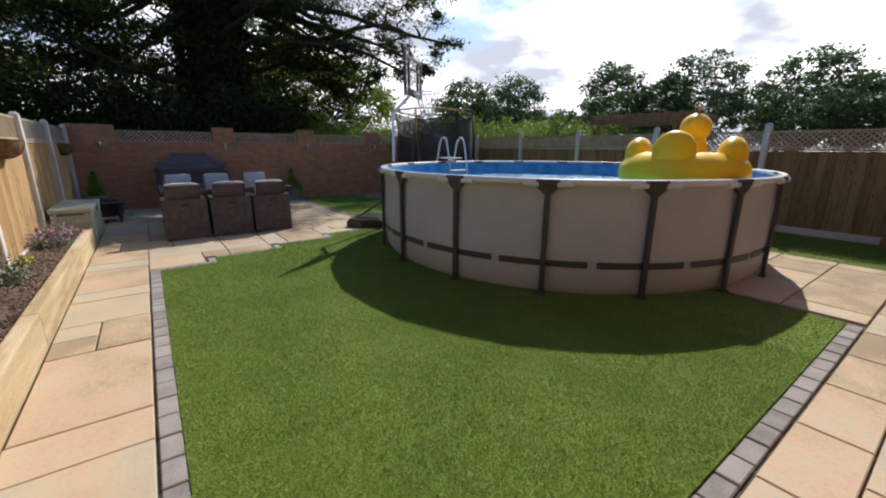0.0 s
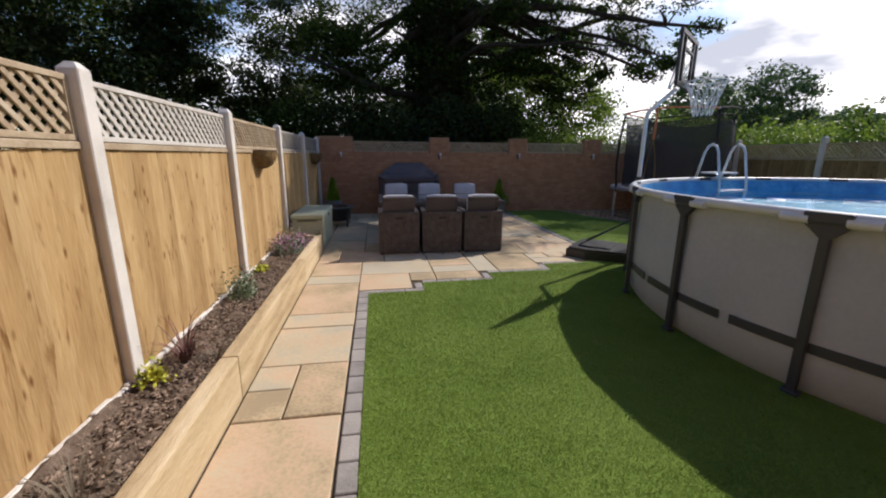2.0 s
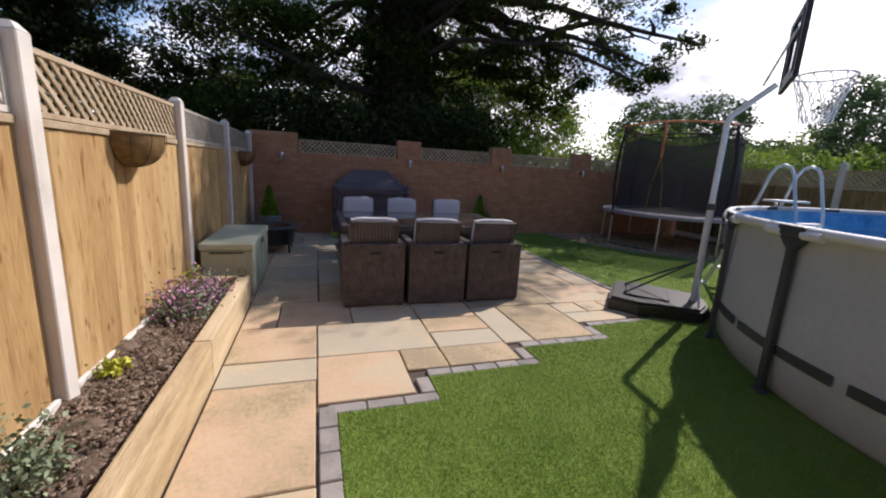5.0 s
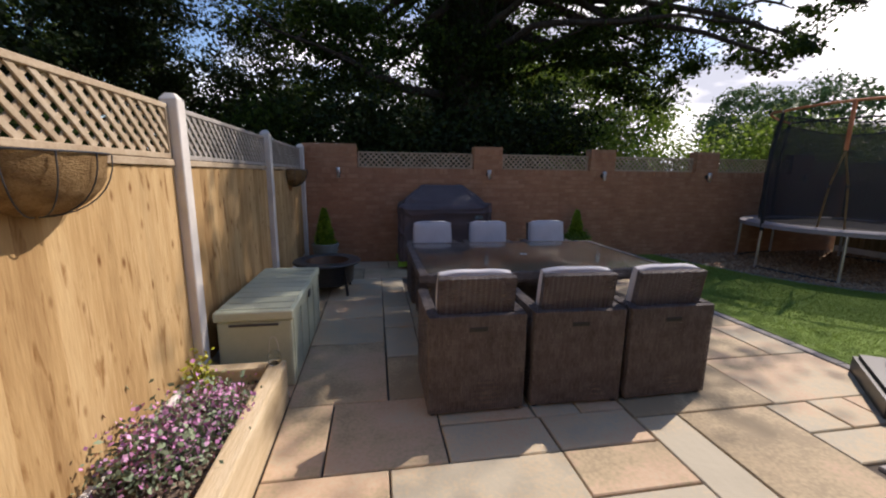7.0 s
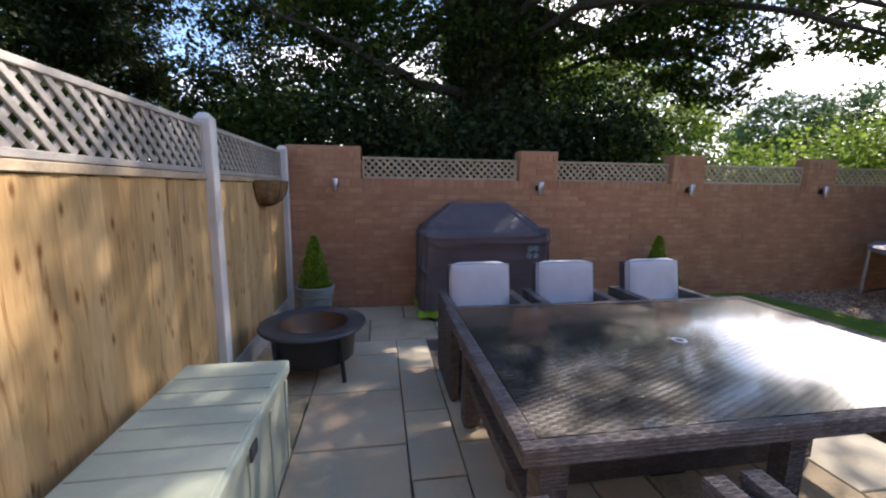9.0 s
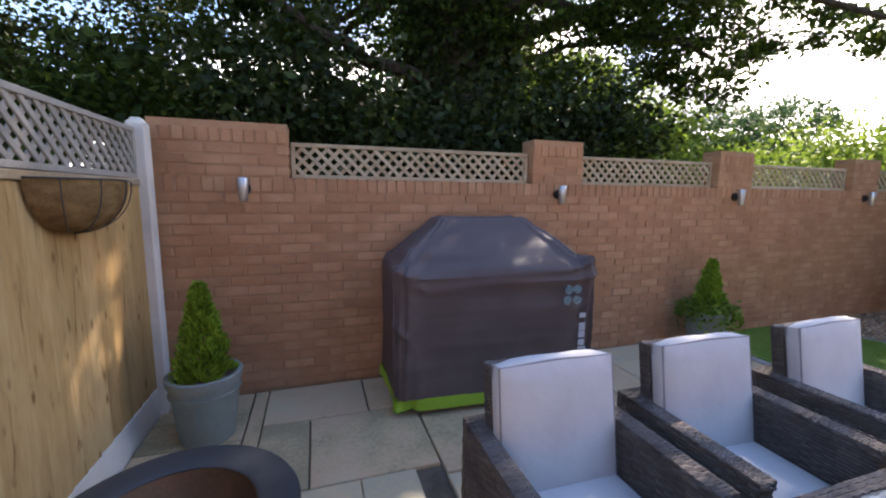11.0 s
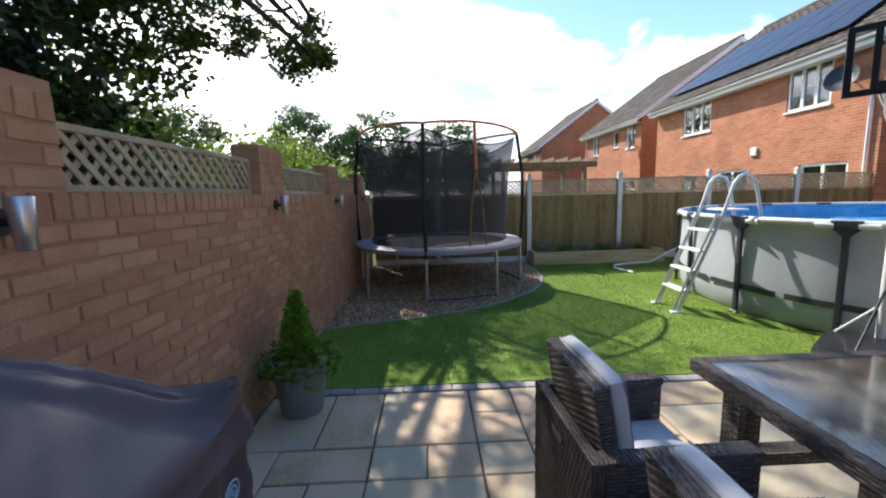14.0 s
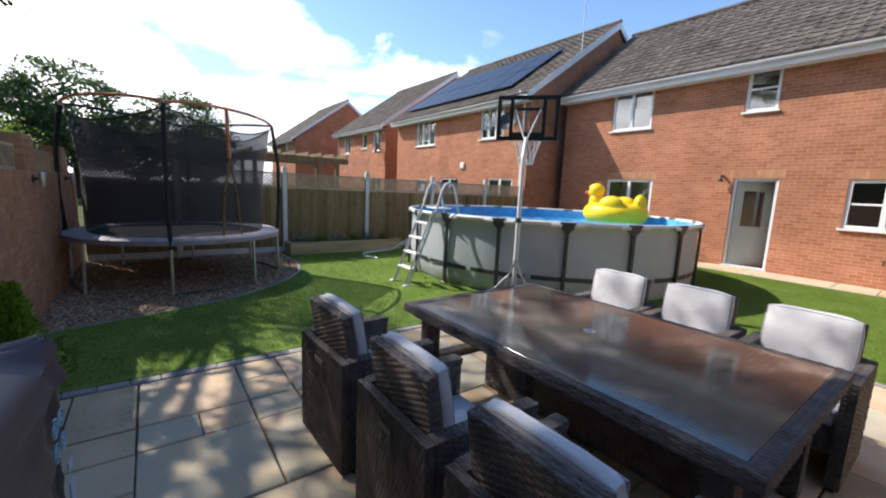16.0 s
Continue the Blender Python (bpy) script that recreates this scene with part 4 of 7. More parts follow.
bmesh.ops.transform(bm, matrix=pose(10.55, Y2 + 0.3, 4.0, -70, 0, 20), verts=bm.verts[:])
rod(bm, (10.55, Y2, 3.95), (10.55, Y2 + 0.3, 4.0), 0.02)
part("satellite_dish", bm, M["dark_frame"], house2, "dark satellite dish")
slope2 = math.atan2(8.2 - 5.0, 4.6)
panels = thing("solar_array", "dark blue solar panels on the roof slope", "solar panels", (11.0, Y2 + 0.05, 5.0 - 0.05 * math.tan(slope2) + 0.24), 0)
for r in range(2):
    for c in range(7):
        m = pose(c * 1.03, 0, 0) @ Matrix.Rotation(-slope2, 4, 'X') @ Matrix.Rotation(math.pi, 4, 'Z') @ pose(-1.0, 0.25 + r * 1.72, 0)
        part("panel", boxed(0, 1.0, 0, 1.68, 0, 0.035, 0.003, m=m), M["solar"], panels)
part("roof_bracket", boxed(0, 7.2, -0.02, 0.02, -0.12, -0.02, m=pose(0, -0.6, 0.35)), M["steel"], panels)
aerial = thing("tv_aerial", "thin metal television aerial on a gable", "aerial", (9.9, -2.0, 6.75))
part("mast", rods([(0, 0, 0), (0, 0, 2.2)], 0.02, 8), M["steel"], aerial)
bm = bmesh.new()
rod(bm, (-0.5, 0, 2.1), (0.4, 0.25, 2.1), 0.012, 6)
for i in range(6):
    c = Vector((-0.5 + 0.17 * i, 0.0475 * i, 2.1))
    rod(bm, c + Vector((0.05, -0.16, 0)), c + Vector((-0.05, 0.16, 0)), 0.007, 5)
part("boom", bm, M["steel"], aerial)
for ob in (house2, panels, aerial):          # the whole house stands forward of the row
    ob.matrix_basis = Matrix.Translation((-0.46, 0.42, 0)) @ ob.matrix_basis

Y3 = 0.50
holes3 = [(21.0, 21.9, 3.7, 4.9), (22.8, 23.4, 3.9, 4.8), (25.3, 26.2, 3.7, 4.9), (20.9, 22.3, 0.04, 2.1)]
house3 = gable_house("brick_house", "red brick neighbouring house with a satellite dish", 20.4, 27.4, Y3, 9.4, 5.2, 8.6, holes3)
window(house3, 21.0, 21.9, 3.7, 4.9, Y3, 2)
window(house3, 22.8, 23.4, 3.9, 4.8, Y3, 1)
window(house3, 25.3, 26.2, 3.7, 4.9, Y3, 2)
window(house3, 20.9, 22.3, 0.04, 2.1, Y3, 2, False, False, "french_window")
downpipe(house3, 27.2, Y3, 5.05)
bm = bmesh.new()
lathe(bm, [(0.02, 0), (0.2, 0.04), (0.33, 0.12), (0.335, 0.115), (0.2, 0.03), (0.02, -0.01)], 16)
bmesh.ops.transform(bm, matrix=pose(20.75, Y3 + 0.3, 3.75, -70, 0, -20), verts=bm.verts[:])
rod(bm, (20.75, Y3, 3.7), (20.75, Y3 + 0.3, 3.75), 0.02)
part("satellite_dish", bm, M["dark_frame"], house3, "dark satellite dish")

house4 = gable_house("brick_house", "far red brick house at the end of the row", 31.3, 38.3, 2.3, 8.2, 5.12, 8.2, [(33.0, 34.0, 3.7, 4.9)])
window(house4, 33.0, 34.0, 3.7, 4.9, 2.3, 2)

# pergola in the next garden
perg = thing("pergola", "brown timber pergola standing in the next garden", "pergola", (13.3, 6.1, -0.09))
for x in (0, 2.0):
    for y in (0, 2.6):
        part("post", boxed(x - 0.06, x + 0.06, y - 0.06, y + 0.06, 0, 2.4, 0.006), M["pergola"], perg)
for x in (0, 2.0):
    part("beam", boxed(x - 0.04, x + 0.04, -0.4, 3.0, 2.405, 2.58, 0.006), M["pergola"], perg)
for i in range(8):
    y = -0.2 + 0.42 * i
    part("rafter", boxed(-0.35, 2.35, y - 0.025, y + 0.025, 2.585, 2.70, 0.004), M["pergola"], perg)

# ---------------------------------------------------------------- planting bed by the long fence
bed_thing = thing("raised_bed", "raised planting bed edged with pale timber sleepers", "raised bed", (0, 0, 0))
for a, b in ((-0.5, 1.66), (1.665, 4.07), (4.075, 6.48), (6.485, 8.08)):
    ob = part("sleeper", boxed(-0.81, -0.705, a, b, -0.02, 0.285, 0.014, 2), M["sleeper"], bed_thing)
part("sleeper", boxed(-1.27, -0.815, 7.98, 8.078, -0.02, 0.283, 0.014, 2), M["sleeper"], bed_thing)
bm = bmesh.new()
srng = random.Random(3)
nx, ny = 10, 150
grid = [[bm.verts.new((-1.285 + 0.48 * i / nx, -0.5 + 8.49 * j / ny, 0.195 + 0.045 * noise.noise((i * 0.45, j * 0.4, 1.0)) + srng.uniform(-0.008, 0.008) + (0.02 if i < 2 else 0))) for j in range(ny + 1)] for i in range(nx + 1)]
for i in range(nx):
    for j in range(ny):
        bm.faces.new((grid[i][j], grid[i + 1][j], grid[i + 1][j + 1], grid[i][j + 1]))
part("soil", bm, M["soil"], bed_thing, "dark bark-mulched soil", smooth=True)


def chips(name, label, category, n, x0, x1, y0, y1, z, size, material, seed, keep=None):
    rng = np.random.default_rng(seed)
    px, py = rng.uniform(x0, x1, n), rng.uniform(y0, y1, n)
    if keep is not None:
        ok = keep(px, py)
        px, py = px[ok], py[ok]
    n = len(px)
    base = np.array([(1, 0, 0), (-1, 0, 0), (0, 1, 0), (0, -1, 0), (0, 0, 1), (0, 0, -1)], float)
    tri = np.array([(0, 2, 4), (2, 1, 4), (1, 3, 4), (3, 0, 4), (2, 0, 5), (1, 2, 5), (3, 1, 5), (0, 3, 5)])
    s = size * rng.uniform(0.45, 1.3, (n, 1, 3)) * np.array([1, 0.7, 0.45])
    t = rng.uniform(0, 2 * np.pi, n)
    v = base[None] * s + rng.normal(0, 0.12, (n, 6, 3)) * size
    c, d = np.cos(t)[:, None], np.sin(t)[:, None]
    x, y = v[..., 0] * c - v[..., 1] * d, v[..., 0] * d + v[..., 1] * c
    tilt = rng.normal(0, 0.35, (n, 1))
    v = np.stack([x + px[:, None], y + py[:, None], v[..., 2] + tilt * x + z + size * 0.2], -1).reshape(-1, 3)
    f = (tri[None] + 6 * np.arange(n)[:, None, None]).reshape(-1, 3)
    me = bpy.data.meshes.new(name)
    me.from_pydata(v.tolist(), [], f.tolist())
    me.materials.append(material)
    return tagged(new(name, me), label, category, kind="stuff")


chips("bark_mulch", "loose brown bark chips on the bed", "mulch", 9000, -1.27, -0.82, -0.4, 7.96, 0.205, 0.017, M["bark_chip"], 8)
# mortar haunch along the foot of the fence
bm = bmesh.new()
for j in range(60):
    y = -0.4 + 8.35 * j / 60
    box(bm, -1.277, -1.252 + srng.uniform(-0.004, 0.014), y, y + 0.137, 0.15, 0.235 + srng.uniform(-0.012, 0.012), bevel=0.006)
solid("stone_edging", bm, M["concrete"], "pale rough edging stones along the fence foot", "edging", smooth=False)


def spray(name, label, category, at, n, length, width, material, up=0.6, seed=1, base_r=0.03, curve=0.5):
    """A tuft of strap leaves."""
    rng = random.Random(seed)
    bm = bmesh.new()
    for _ in range(n):
        a = rng.uniform(0, 2 * math.pi)
        L = length * rng.uniform(0.55, 1.15)
        d = Vector((math.cos(a), math.sin(a), 0))
        side = Vector((-d.y, d.x, 0)) * width * 0.5
        tilt = rng.uniform(0.1, 1.0) * (1.2 - up) + 0.15
        p = d * rng.uniform(0, base_r)
        prev = None
        for k in range(5):
            q = k / 4
            ang = tilt + curve * q * q
            c = p + d * (L * q * math.sin(ang)) + Vector((0, 0, L * q * math.cos(ang)))
            w = side * (1 - q * 0.9)
            cur = (bm.verts.new(c - w), bm.verts.new(c + w))
            if prev:
                bm.faces.new((prev[0], prev[1], cur[1], cur[0]))
            prev = cur
    return solid(name, bm, material, label, category, at)


def bushlet(name, label, category, at, rx, ry, rz, n, size, material, seed, flowers=None, nf=0, fsize=0.02):
    t = thing(name, label, category, at)
    rng = np.random.default_rng(seed)
    p = rng.normal(size=(n, 3)) * np.array([rx, ry, rz]) * 0.42
    p[:, 2] = np.abs(p[:, 2]) * 1.2 + 0.01
    ob = new("foliage", quads("foliage", leaf_quads(p, size, rng), material))
    ob.parent = t
    bm = bmesh.new()
    r2 = random.Random(seed)
    for _ in range(10):
        rod(bm, (0, 0, -0.03), (r2.uniform(-rx, rx) * 0.6, r2.uniform(-ry, ry) * 0.6, rz * r2.uniform(0.4, 0.8)), 0.003, 5)
    part("stems", bm, M["bark"], t)
    if flowers:
        q = rng.normal(size=(nf, 3)) * np.array([rx, ry, rz]) * 0.42
        q[:, 2] = np.abs(q[:, 2]) * 1.1 + rz * 0.25
        ob = new("blossom", quads("blossom", leaf_quads(q, fsize, rng, 0, 0.9), flowers))
        ob.parent = t
        tagged(ob, "small pink flowers")
    return t


M["cordyline"] = mat("dark_red_strap_leaf", [(0.07, 0.025, 0.025), (0.14, 0.05, 0.045), (0.22, 0.09, 0.07)], 0.5, scale=8, island=0.5)
M["silver"] = mat("silver_green_leaf", [(0.12, 0.17, 0.10), (0.20, 0.26, 0.15), (0.28, 0.34, 0.21)], 0.7, scale=8, island=0.5)
M["yellow_leaf"] = mat("yellow_green_leaf", [(0.30, 0.33, 0.02), (0.45, 0.46, 0.03), (0.55, 0.52, 0.06)], 0.6, scale=8, island=0.5)
M["dry"] = mat("dry_stem", [(0.17, 0.14, 0.10), (0.26, 0.22, 0.16)], 0.9, scale=8, island=0.5)
spray("strap_leaf_plant", "dark red strap-leaved plant in the bed", "plant", (-1.08, 4.22, 0.2), 46, 0.34, 0.014, M["cordyline"], 0.7, 4)
spray("dry_grass_plant", "pale dry grassy plant in the bed", "plant", (-1.0, 3.1, 0.2), 90, 0.24, 0.005, M["dry"], 0.5, 5, 0.08)
spray("dry_grass_plant", "pale dry grassy plant in the bed", "plant", (-0.91, 4.25, 0.2), 50, 0.2, 0.005, M["dry"], 0.5, 6, 0.06)
bushlet("yellow_shrub", "small yellow-green shrub by a fence post", "plant", (-1.15, 3.96, 0.21), 0.09, 0.09, 0.10, 180, 0.035, M["yellow_leaf"], 3)
bushlet("silver_shrub", "low silvery green shrub in the bed", "plant", (-1.10, 5.45, 0.2), 0.15, 0.17, 0.22, 900, 0.028, M["silver"], 4)
bushlet("yellow_shrub", "small yellow-green shrub by a fence post", "plant", (-1.16, 6.30, 0.21), 0.09, 0.10, 0.07, 160, 0.035, M["yellow_leaf"], 5)
bushlet("dianthus", "low mound of pink flowers with grey-green leaves", "plant", (-1.07, 7.25, 0.2), 0.22, 0.26, 0.20, 1900, 0.03, M["silver"], 6, M["pink"], 900, 0.022)
bushlet("dianthus", "low mound of pink flowers with grey-green leaves", "plant", (-0.97, 7.52, 0.2), 0.2, 0.24, 0.17, 1300, 0.03, M["silver"], 7, M["pink"], 800, 0.022)
bushlet("yellow_shrub", "small yellow-green shrub by a fence post", "plant", (-1.17, 7.92, 0.21), 0.09, 0.10, 0.17, 260, 0.035, M["yellow_leaf"], 8)
spray("dry_grass_plant", "pale dry grassy plant in the bed", "plant", (-1.02, 2.2, 0.2), 70, 0.24, 0.005, M["dry"], 0.5, 9, 0.08)

# little wire lantern on the corner of the bed
lan = thing("wire_lantern", "small clear glass and wire lantern on the bed's corner", "lantern", (-0.77, 8.03, 0.285))
bm = bmesh.new()
lathe(bm, [(0.03, 0), (0.042, 0.015), (0.04, 0.06), (0.028, 0.085), (0.025, 0.085), (0.036, 0.06), (0.038, 0.018), (0.01, 0.006)], 14)
part("jar", bm, M["glass"], lan, smooth=True)
part("wire_handle", rods([(0.03 * math.cos(q), 0, 0.085 + 0.10 * math.sin(q)) for q in [math.pi * i / 10 for i in range(11)]], 0.0022, 5), M["steel"], lan)

# ---------------------------------------------------------------- storage box
sb = thing("storage_box", "sage green plastic storage box standing against the fence", "storage box", (-1.20, 8.23, 0))
part("body", boxed(0.015, 0.505, 0.015, 1.305, 0.0, 0.50, 0.02, 2), M["box"], sb)
bm = boxed(0.0, 0.52, 0.0, 1.32, 0.502, 0.575, 0.02, 3)
part("lid", bm, M["box"], sb)
for i in range(9):
    y = 0.05 + i * 0.1365
    part("lid_rib", boxed(0.02, 0.50, y, y + 0.125, 0.570, 0.582, 0.005, 2), M["box"], sb)
part("end_groove", boxed(0.10, 0.42, -0.004, 0.002, 0.47, 0.488, 0.002), M["dark_frame"], sb)
for y in (0.07, 0.36, 0.66, 0.96, 1.25):
    part("side_rib", boxed(0.503, 0.513, y - 0.02, y + 0.02, 0.03, 0.49, 0.004), M["box"], sb)
part("latch", boxed(0.518, 0.528, 0.62, 0.70, 0.47, 0.53, 0.004), M["dark_frame"], sb)

# ---------------------------------------------------------------- rattan dining set
def weave(bm, m, w, h, cell_w=0.036, cell_h=0.0145, lift=0.006, vertical=False):
    """A woven sheet in the local x-z plane, raised towards -y: each strand end rises over and dips under."""
    cw, ch = (cell_h, cell_w) if vertical else (cell_w, cell_h)
    nx, nz = max(1, round(w / cw)), max(1, round(h / ch))
    sx, sz = w / nx, h / nz
    vs, fs = [], []
    for i in range(nx):
        for j in range(nz):
            up = lift * (1.0 if (i + j) % 2 else 0.45)
            x0, x1, z0, z1 = i * sx, (i + 1) * sx, j * sz, (j + 1) * sz
            gx, gz = (0.10 * sx, 0.12 * sz)
            xm, zm = (x0 + x1) / 2, (z0 + z1) / 2
            k = len(vs)
            if vertical:
                vs += [(x0, 0, z0), (xm, -up * 0.6, z0), (x1, 0, z0), (x0 + gx, -lift * 0.2, zm), (xm, -up, zm), (x1 - gx, -lift * 0.2, zm), (x0, 0, z1), (xm, -up * 0.6, z1), (x1, 0, z1)]
            else:
                vs += [(x0, 0, z0), (xm, -lift * 0.2, z0 + gz), (x1, 0, z0), (x0, -up * 0.6, zm), (xm, -up, zm), (x1, -up * 0.6, zm), (x0, 0, z1), (xm, -lift * 0.2, z1 - gz), (x1, 0, z1)]
            fs += [(k, k + 1, k + 4, k + 3), (k + 1, k + 2, k + 5, k + 4), (k + 3, k + 4, k + 7, k + 6), (k + 4, k + 5, k + 8, k + 7)]
    bv = [bm.verts.new(m @ Vector(v)) for v in vs]
    for f in fs:
        bm.faces.new([bv[i] for i in f])


def woven_box(x0, x1, y0, y1, z0, z1, vertical=False, top=True, rim=0.0):
    """A block clad on all sides with weave."""
    bm = bmesh.new()
    w, d, h = x1 - x0, y1 - y0, z1 - z0
    weave(bm, pose(x0, y0, z0), w, h, vertical=vertical)
    weave(bm, pose(x1, y1, z0, 0, 0, 180), w, h, vertical=vertical)
    weave(bm, pose(x0, y1, z0, 0, 0, -90), d, h, vertical=vertical)
    weave(bm, pose(x1, y0, z0, 0, 0, 90), d, h, vertical=vertical)
    if top:
        weave(bm, pose(x0, y0, z1, -90, 0, 0), w, d, vertical=False)
    weave(bm, pose(x0, y1, z0, 90, 0, 0), w, d)
    return bm


def pillow(x0, x1, y0, y1, z0, z1, puff=0.012, seed=0):
    """A boxy cushion with swollen faces."""
    bm = bmesh.new()
    bmesh.ops.create_cube(bm, size=1)
    bmesh.ops.subdivide_edges(bm, edges=bm.edges[:], cuts=6, use_grid_fill=True)
    c = Vector(((x0 + x1) / 2, (y0 + y1) / 2, (z0 + z1) / 2))
    s = Vector((x1 - x0, y1 - y0, z1 - z0))
    for v in bm.verts:
        q = v.co * 2
        e = sorted((abs(q.x), abs(q.y), abs(q.z)))
        r = 1 - 0.035 * max(0, e[1] - 0.65) / 0.35 * (e[2] > 0.95)
        bulge = (1 - q.x ** 4) * (1 - q.y ** 4), (1 - q.x ** 4) * (1 - q.z ** 4), (1 - q.y ** 4) * (1 - q.z ** 4)
        n = noise.noise(q * 1.7 + Vector((seed, 0, 0))) * 0.006
        p = Vector((q.x * s.x / 2, q.y * s.y / 2, q.z * s.z / 2)) * r
        if abs(q.z) > 0.99:
            p.z += math.copysign(puff * (1 - q.x ** 4) * (1 - q.y ** 4) + n, q.z)
        if abs(q.y) > 0.99:
            p.y += math.copysign(puff * (1 - q.x ** 4) * (1 - q.z ** 4) + n, q.y)
        if abs(q.x) > 0.99:
            p.x += math.copysign(puff * 0.5 * (1 - q.y ** 4) * (1 - q.z ** 4), q.x)
        v.co = c + p
    bmesh.ops.recalc_face_normals(bm, faces=bm.faces[:])
    return bm


def piping(points, r=0.0045):
    return rods(points, r, 6, True)


def dining_chair(at, turn):
    """Cube-shaped chair; its open front faces local +y, its back is at y = 0."""
    ch = thing("dining_chair", "grey-brown rattan cube armchair with pale grey cushions", "chair", at, turn, "chairs round the table")
    W = 0.31
    part("outer_back", woven_box(-W, W, 0.0, 0.045, 0.02, 0.655, True), M["wicker"], ch)
    for s in (-1, 1):
        a, b = (-W, -W + 0.06) if s < 0 else (W - 0.06, W)
        part("side_panel", woven_box(a, b, 0.05, 0.60, 0.02, 0.625, False), M["wicker"], ch)
        part("armrest", woven_box(a - 0.004, b + 0.004, 0.046, 0.605, 0.627, 0.66, False), M["wicker"], ch)
    part("seat_base", woven_box(-W + 0.065, W - 0.065, 0.05, 0.57, 0.20, 0.375, False), M["wicker"], ch)
    # leaning back panel, above the shell
    lean = pose(0, 0.115, 0.345, 9, 0, 0)
    bm = woven_box(-0.245, 0.245, 0.0, 0.05, 0.0, 0.545, False)
    bmesh.ops.transform(bm, matrix=lean, verts=bm.verts[:])
    part("backrest", bm, M["wicker"], ch)
    bm = pillow(-0.24, 0.24, 0.056, 0.121, 0.06, 0.555, 0.014, 2)
    bmesh.ops.transform(bm, matrix=lean, verts=bm.verts[:])
    bc = part("back_cushion", bm, M["cushion"], ch, "pale grey back cushion", smooth=True)
    for y in (0.062, 0.116):
        bm = piping([(-0.236, y, 0.066), (0.236, y, 0.066), (0.238, y, 0.30), (0.236, y, 0.548), (0, y, 0.556), (-0.236, y, 0.548), (-0.238, y, 0.30)])
        bmesh.ops.transform(bm, matrix=lean, verts=bm.verts[:])
        part("piping", bm, M["cushion_dark"], bc)
    sc = part("seat_cushion", pillow(-W + 0.07, W - 0.07, 0.13, 0.59, 0.378, 0.455, 0.012, 5), M["cushion"], ch, "pale grey seat cushion", smooth=True)
    part("piping", piping([(-0.236, 0.135, 0.45), (0.236, 0.135, 0.45), (0.236, 0.585, 0.45), (-0.236, 0.585, 0.45)]), M["cushion_dark"], sc)
    part("grip_slot", boxed(-0.06, 0.06, -0.009, -0.002, 0.555, 0.585, 0.003), M["black_plastic"], ch, "dark grip slot")
    for x in (-W + 0.03, W - 0.03):
        for y in (0.03, 0.57):
            part("foot", boxed(x - 0.016, x + 0.016, y - 0.016, y + 0.016, 0, 0.02), M["black_plastic"], ch)
    return ch


chair0 = dining_chair((0.51, 7.73, 0), 0)
copy_thing(chair0, pose(1.19, 7.73, 0, 0, 0, -1.5))
copy_thing(chair0, pose(1.86, 7.73, 0, 0, 0, 1.0))
copy_thing(chair0, pose(0.60, 10.57, 0, 0, 0, 180))
copy_thing(chair0, pose(1.33, 10.57, 0, 0, 0, 179))
copy_thing(chair0, pose(2.13, 10.58, 0, 0, 0, 182))

M["smoked"] = glass_mat("table_glass", (0.84, 0.87, 0.85), 0.07)
TX0, TX1, TY0, TY1 = 0.22, 2.42, 8.41, 9.84
tb = thing("dining_table", "rattan dining table with a clear glass top over weave", "table", (TX0, TY0, 0))
TW, TD = TX1 - TX0, TY1 - TY0
part("apron", woven_box(0.06, TW - 0.06, 0.06, TD - 0.06, 0.645, 0.685, False, False), M["wicker"], tb)
for a, b, c, d in ((0, TW, 0, 0.045), (0, TW, TD - 0.045, TD), (0, 0.06, 0.049, TD - 0.049), (TW - 0.06, TW, 0.049, TD - 0.049)):
    part("rim", woven_box(a, b, c, d, 0.688, 0.747, False), M["wicker"], tb)
part("under_panel", woven_box(0.062, TW - 0.062, 0.048, TD - 0.048, 0.70, 0.733), M["wicker"], tb, "woven rattan under the glass")
top_pane = part("glass_top", boxed(0.064, TW - 0.064, 0.049, TD - 0.049, 0.740, 0.748, 0.002), M["smoked"], tb, "clear tempered glass top")
top_pane.visible_shadow = False
bm = bmesh.new()
lathe(bm, [(0.022, 0.748), (0.022, 0.7505), (0.036, 0.7505), (0.036, 0.748)], 20, (TW / 2, TD / 2, 0), loop=True)
part("parasol_ring", bm, M["pale_rail"], tb, "pale parasol hole ring")
bm = bmesh.new()
lathe(bm, [(0.0, 0.7485), (0.021, 0.7487)], 16, (TW / 2, TD / 2, 0.0003))
part("parasol_hole", bm, M["black_plastic"], tb)
for x in (0.10, TW - 0.20):
    for y in (0.10, TD - 0.20):
        part("leg", woven_box(x, x + 0.10, y, y + 0.10, 0.02, 0.64, False, False), M["wicker"], tb)
        part("leg_foot", boxed(x + 0.02, x + 0.08, y + 0.02, y + 0.08, 0.0, 0.022), M["black_plastic"], tb)
part("middle_panel", woven_box(0.21, TW - 0.21, TD / 2 - 0.03, TD / 2 + 0.03, 0.02, 0.64), M["wicker"], tb, "woven panel between the end frames")
for y in (0.10, TD - 0.17):
    part("middle_leg", woven_box(TW / 2 - 0.035, TW / 2 + 0.035, y, y + 0.07, 0.02, 0.64, False, False), M["wicker"], tb)
    part("leg_foot", boxed(TW / 2 - 0.02, TW / 2 + 0.02, y + 0.015, y + 0.055, 0.0, 0.022), M["black_plastic"], tb)
part("panel_foot", boxed(TW / 2 - 0.1, TW / 2 + 0.1, TD / 2 - 0.02, TD / 2 + 0.02, 0.0, 0.022), M["black_plastic"], tb)
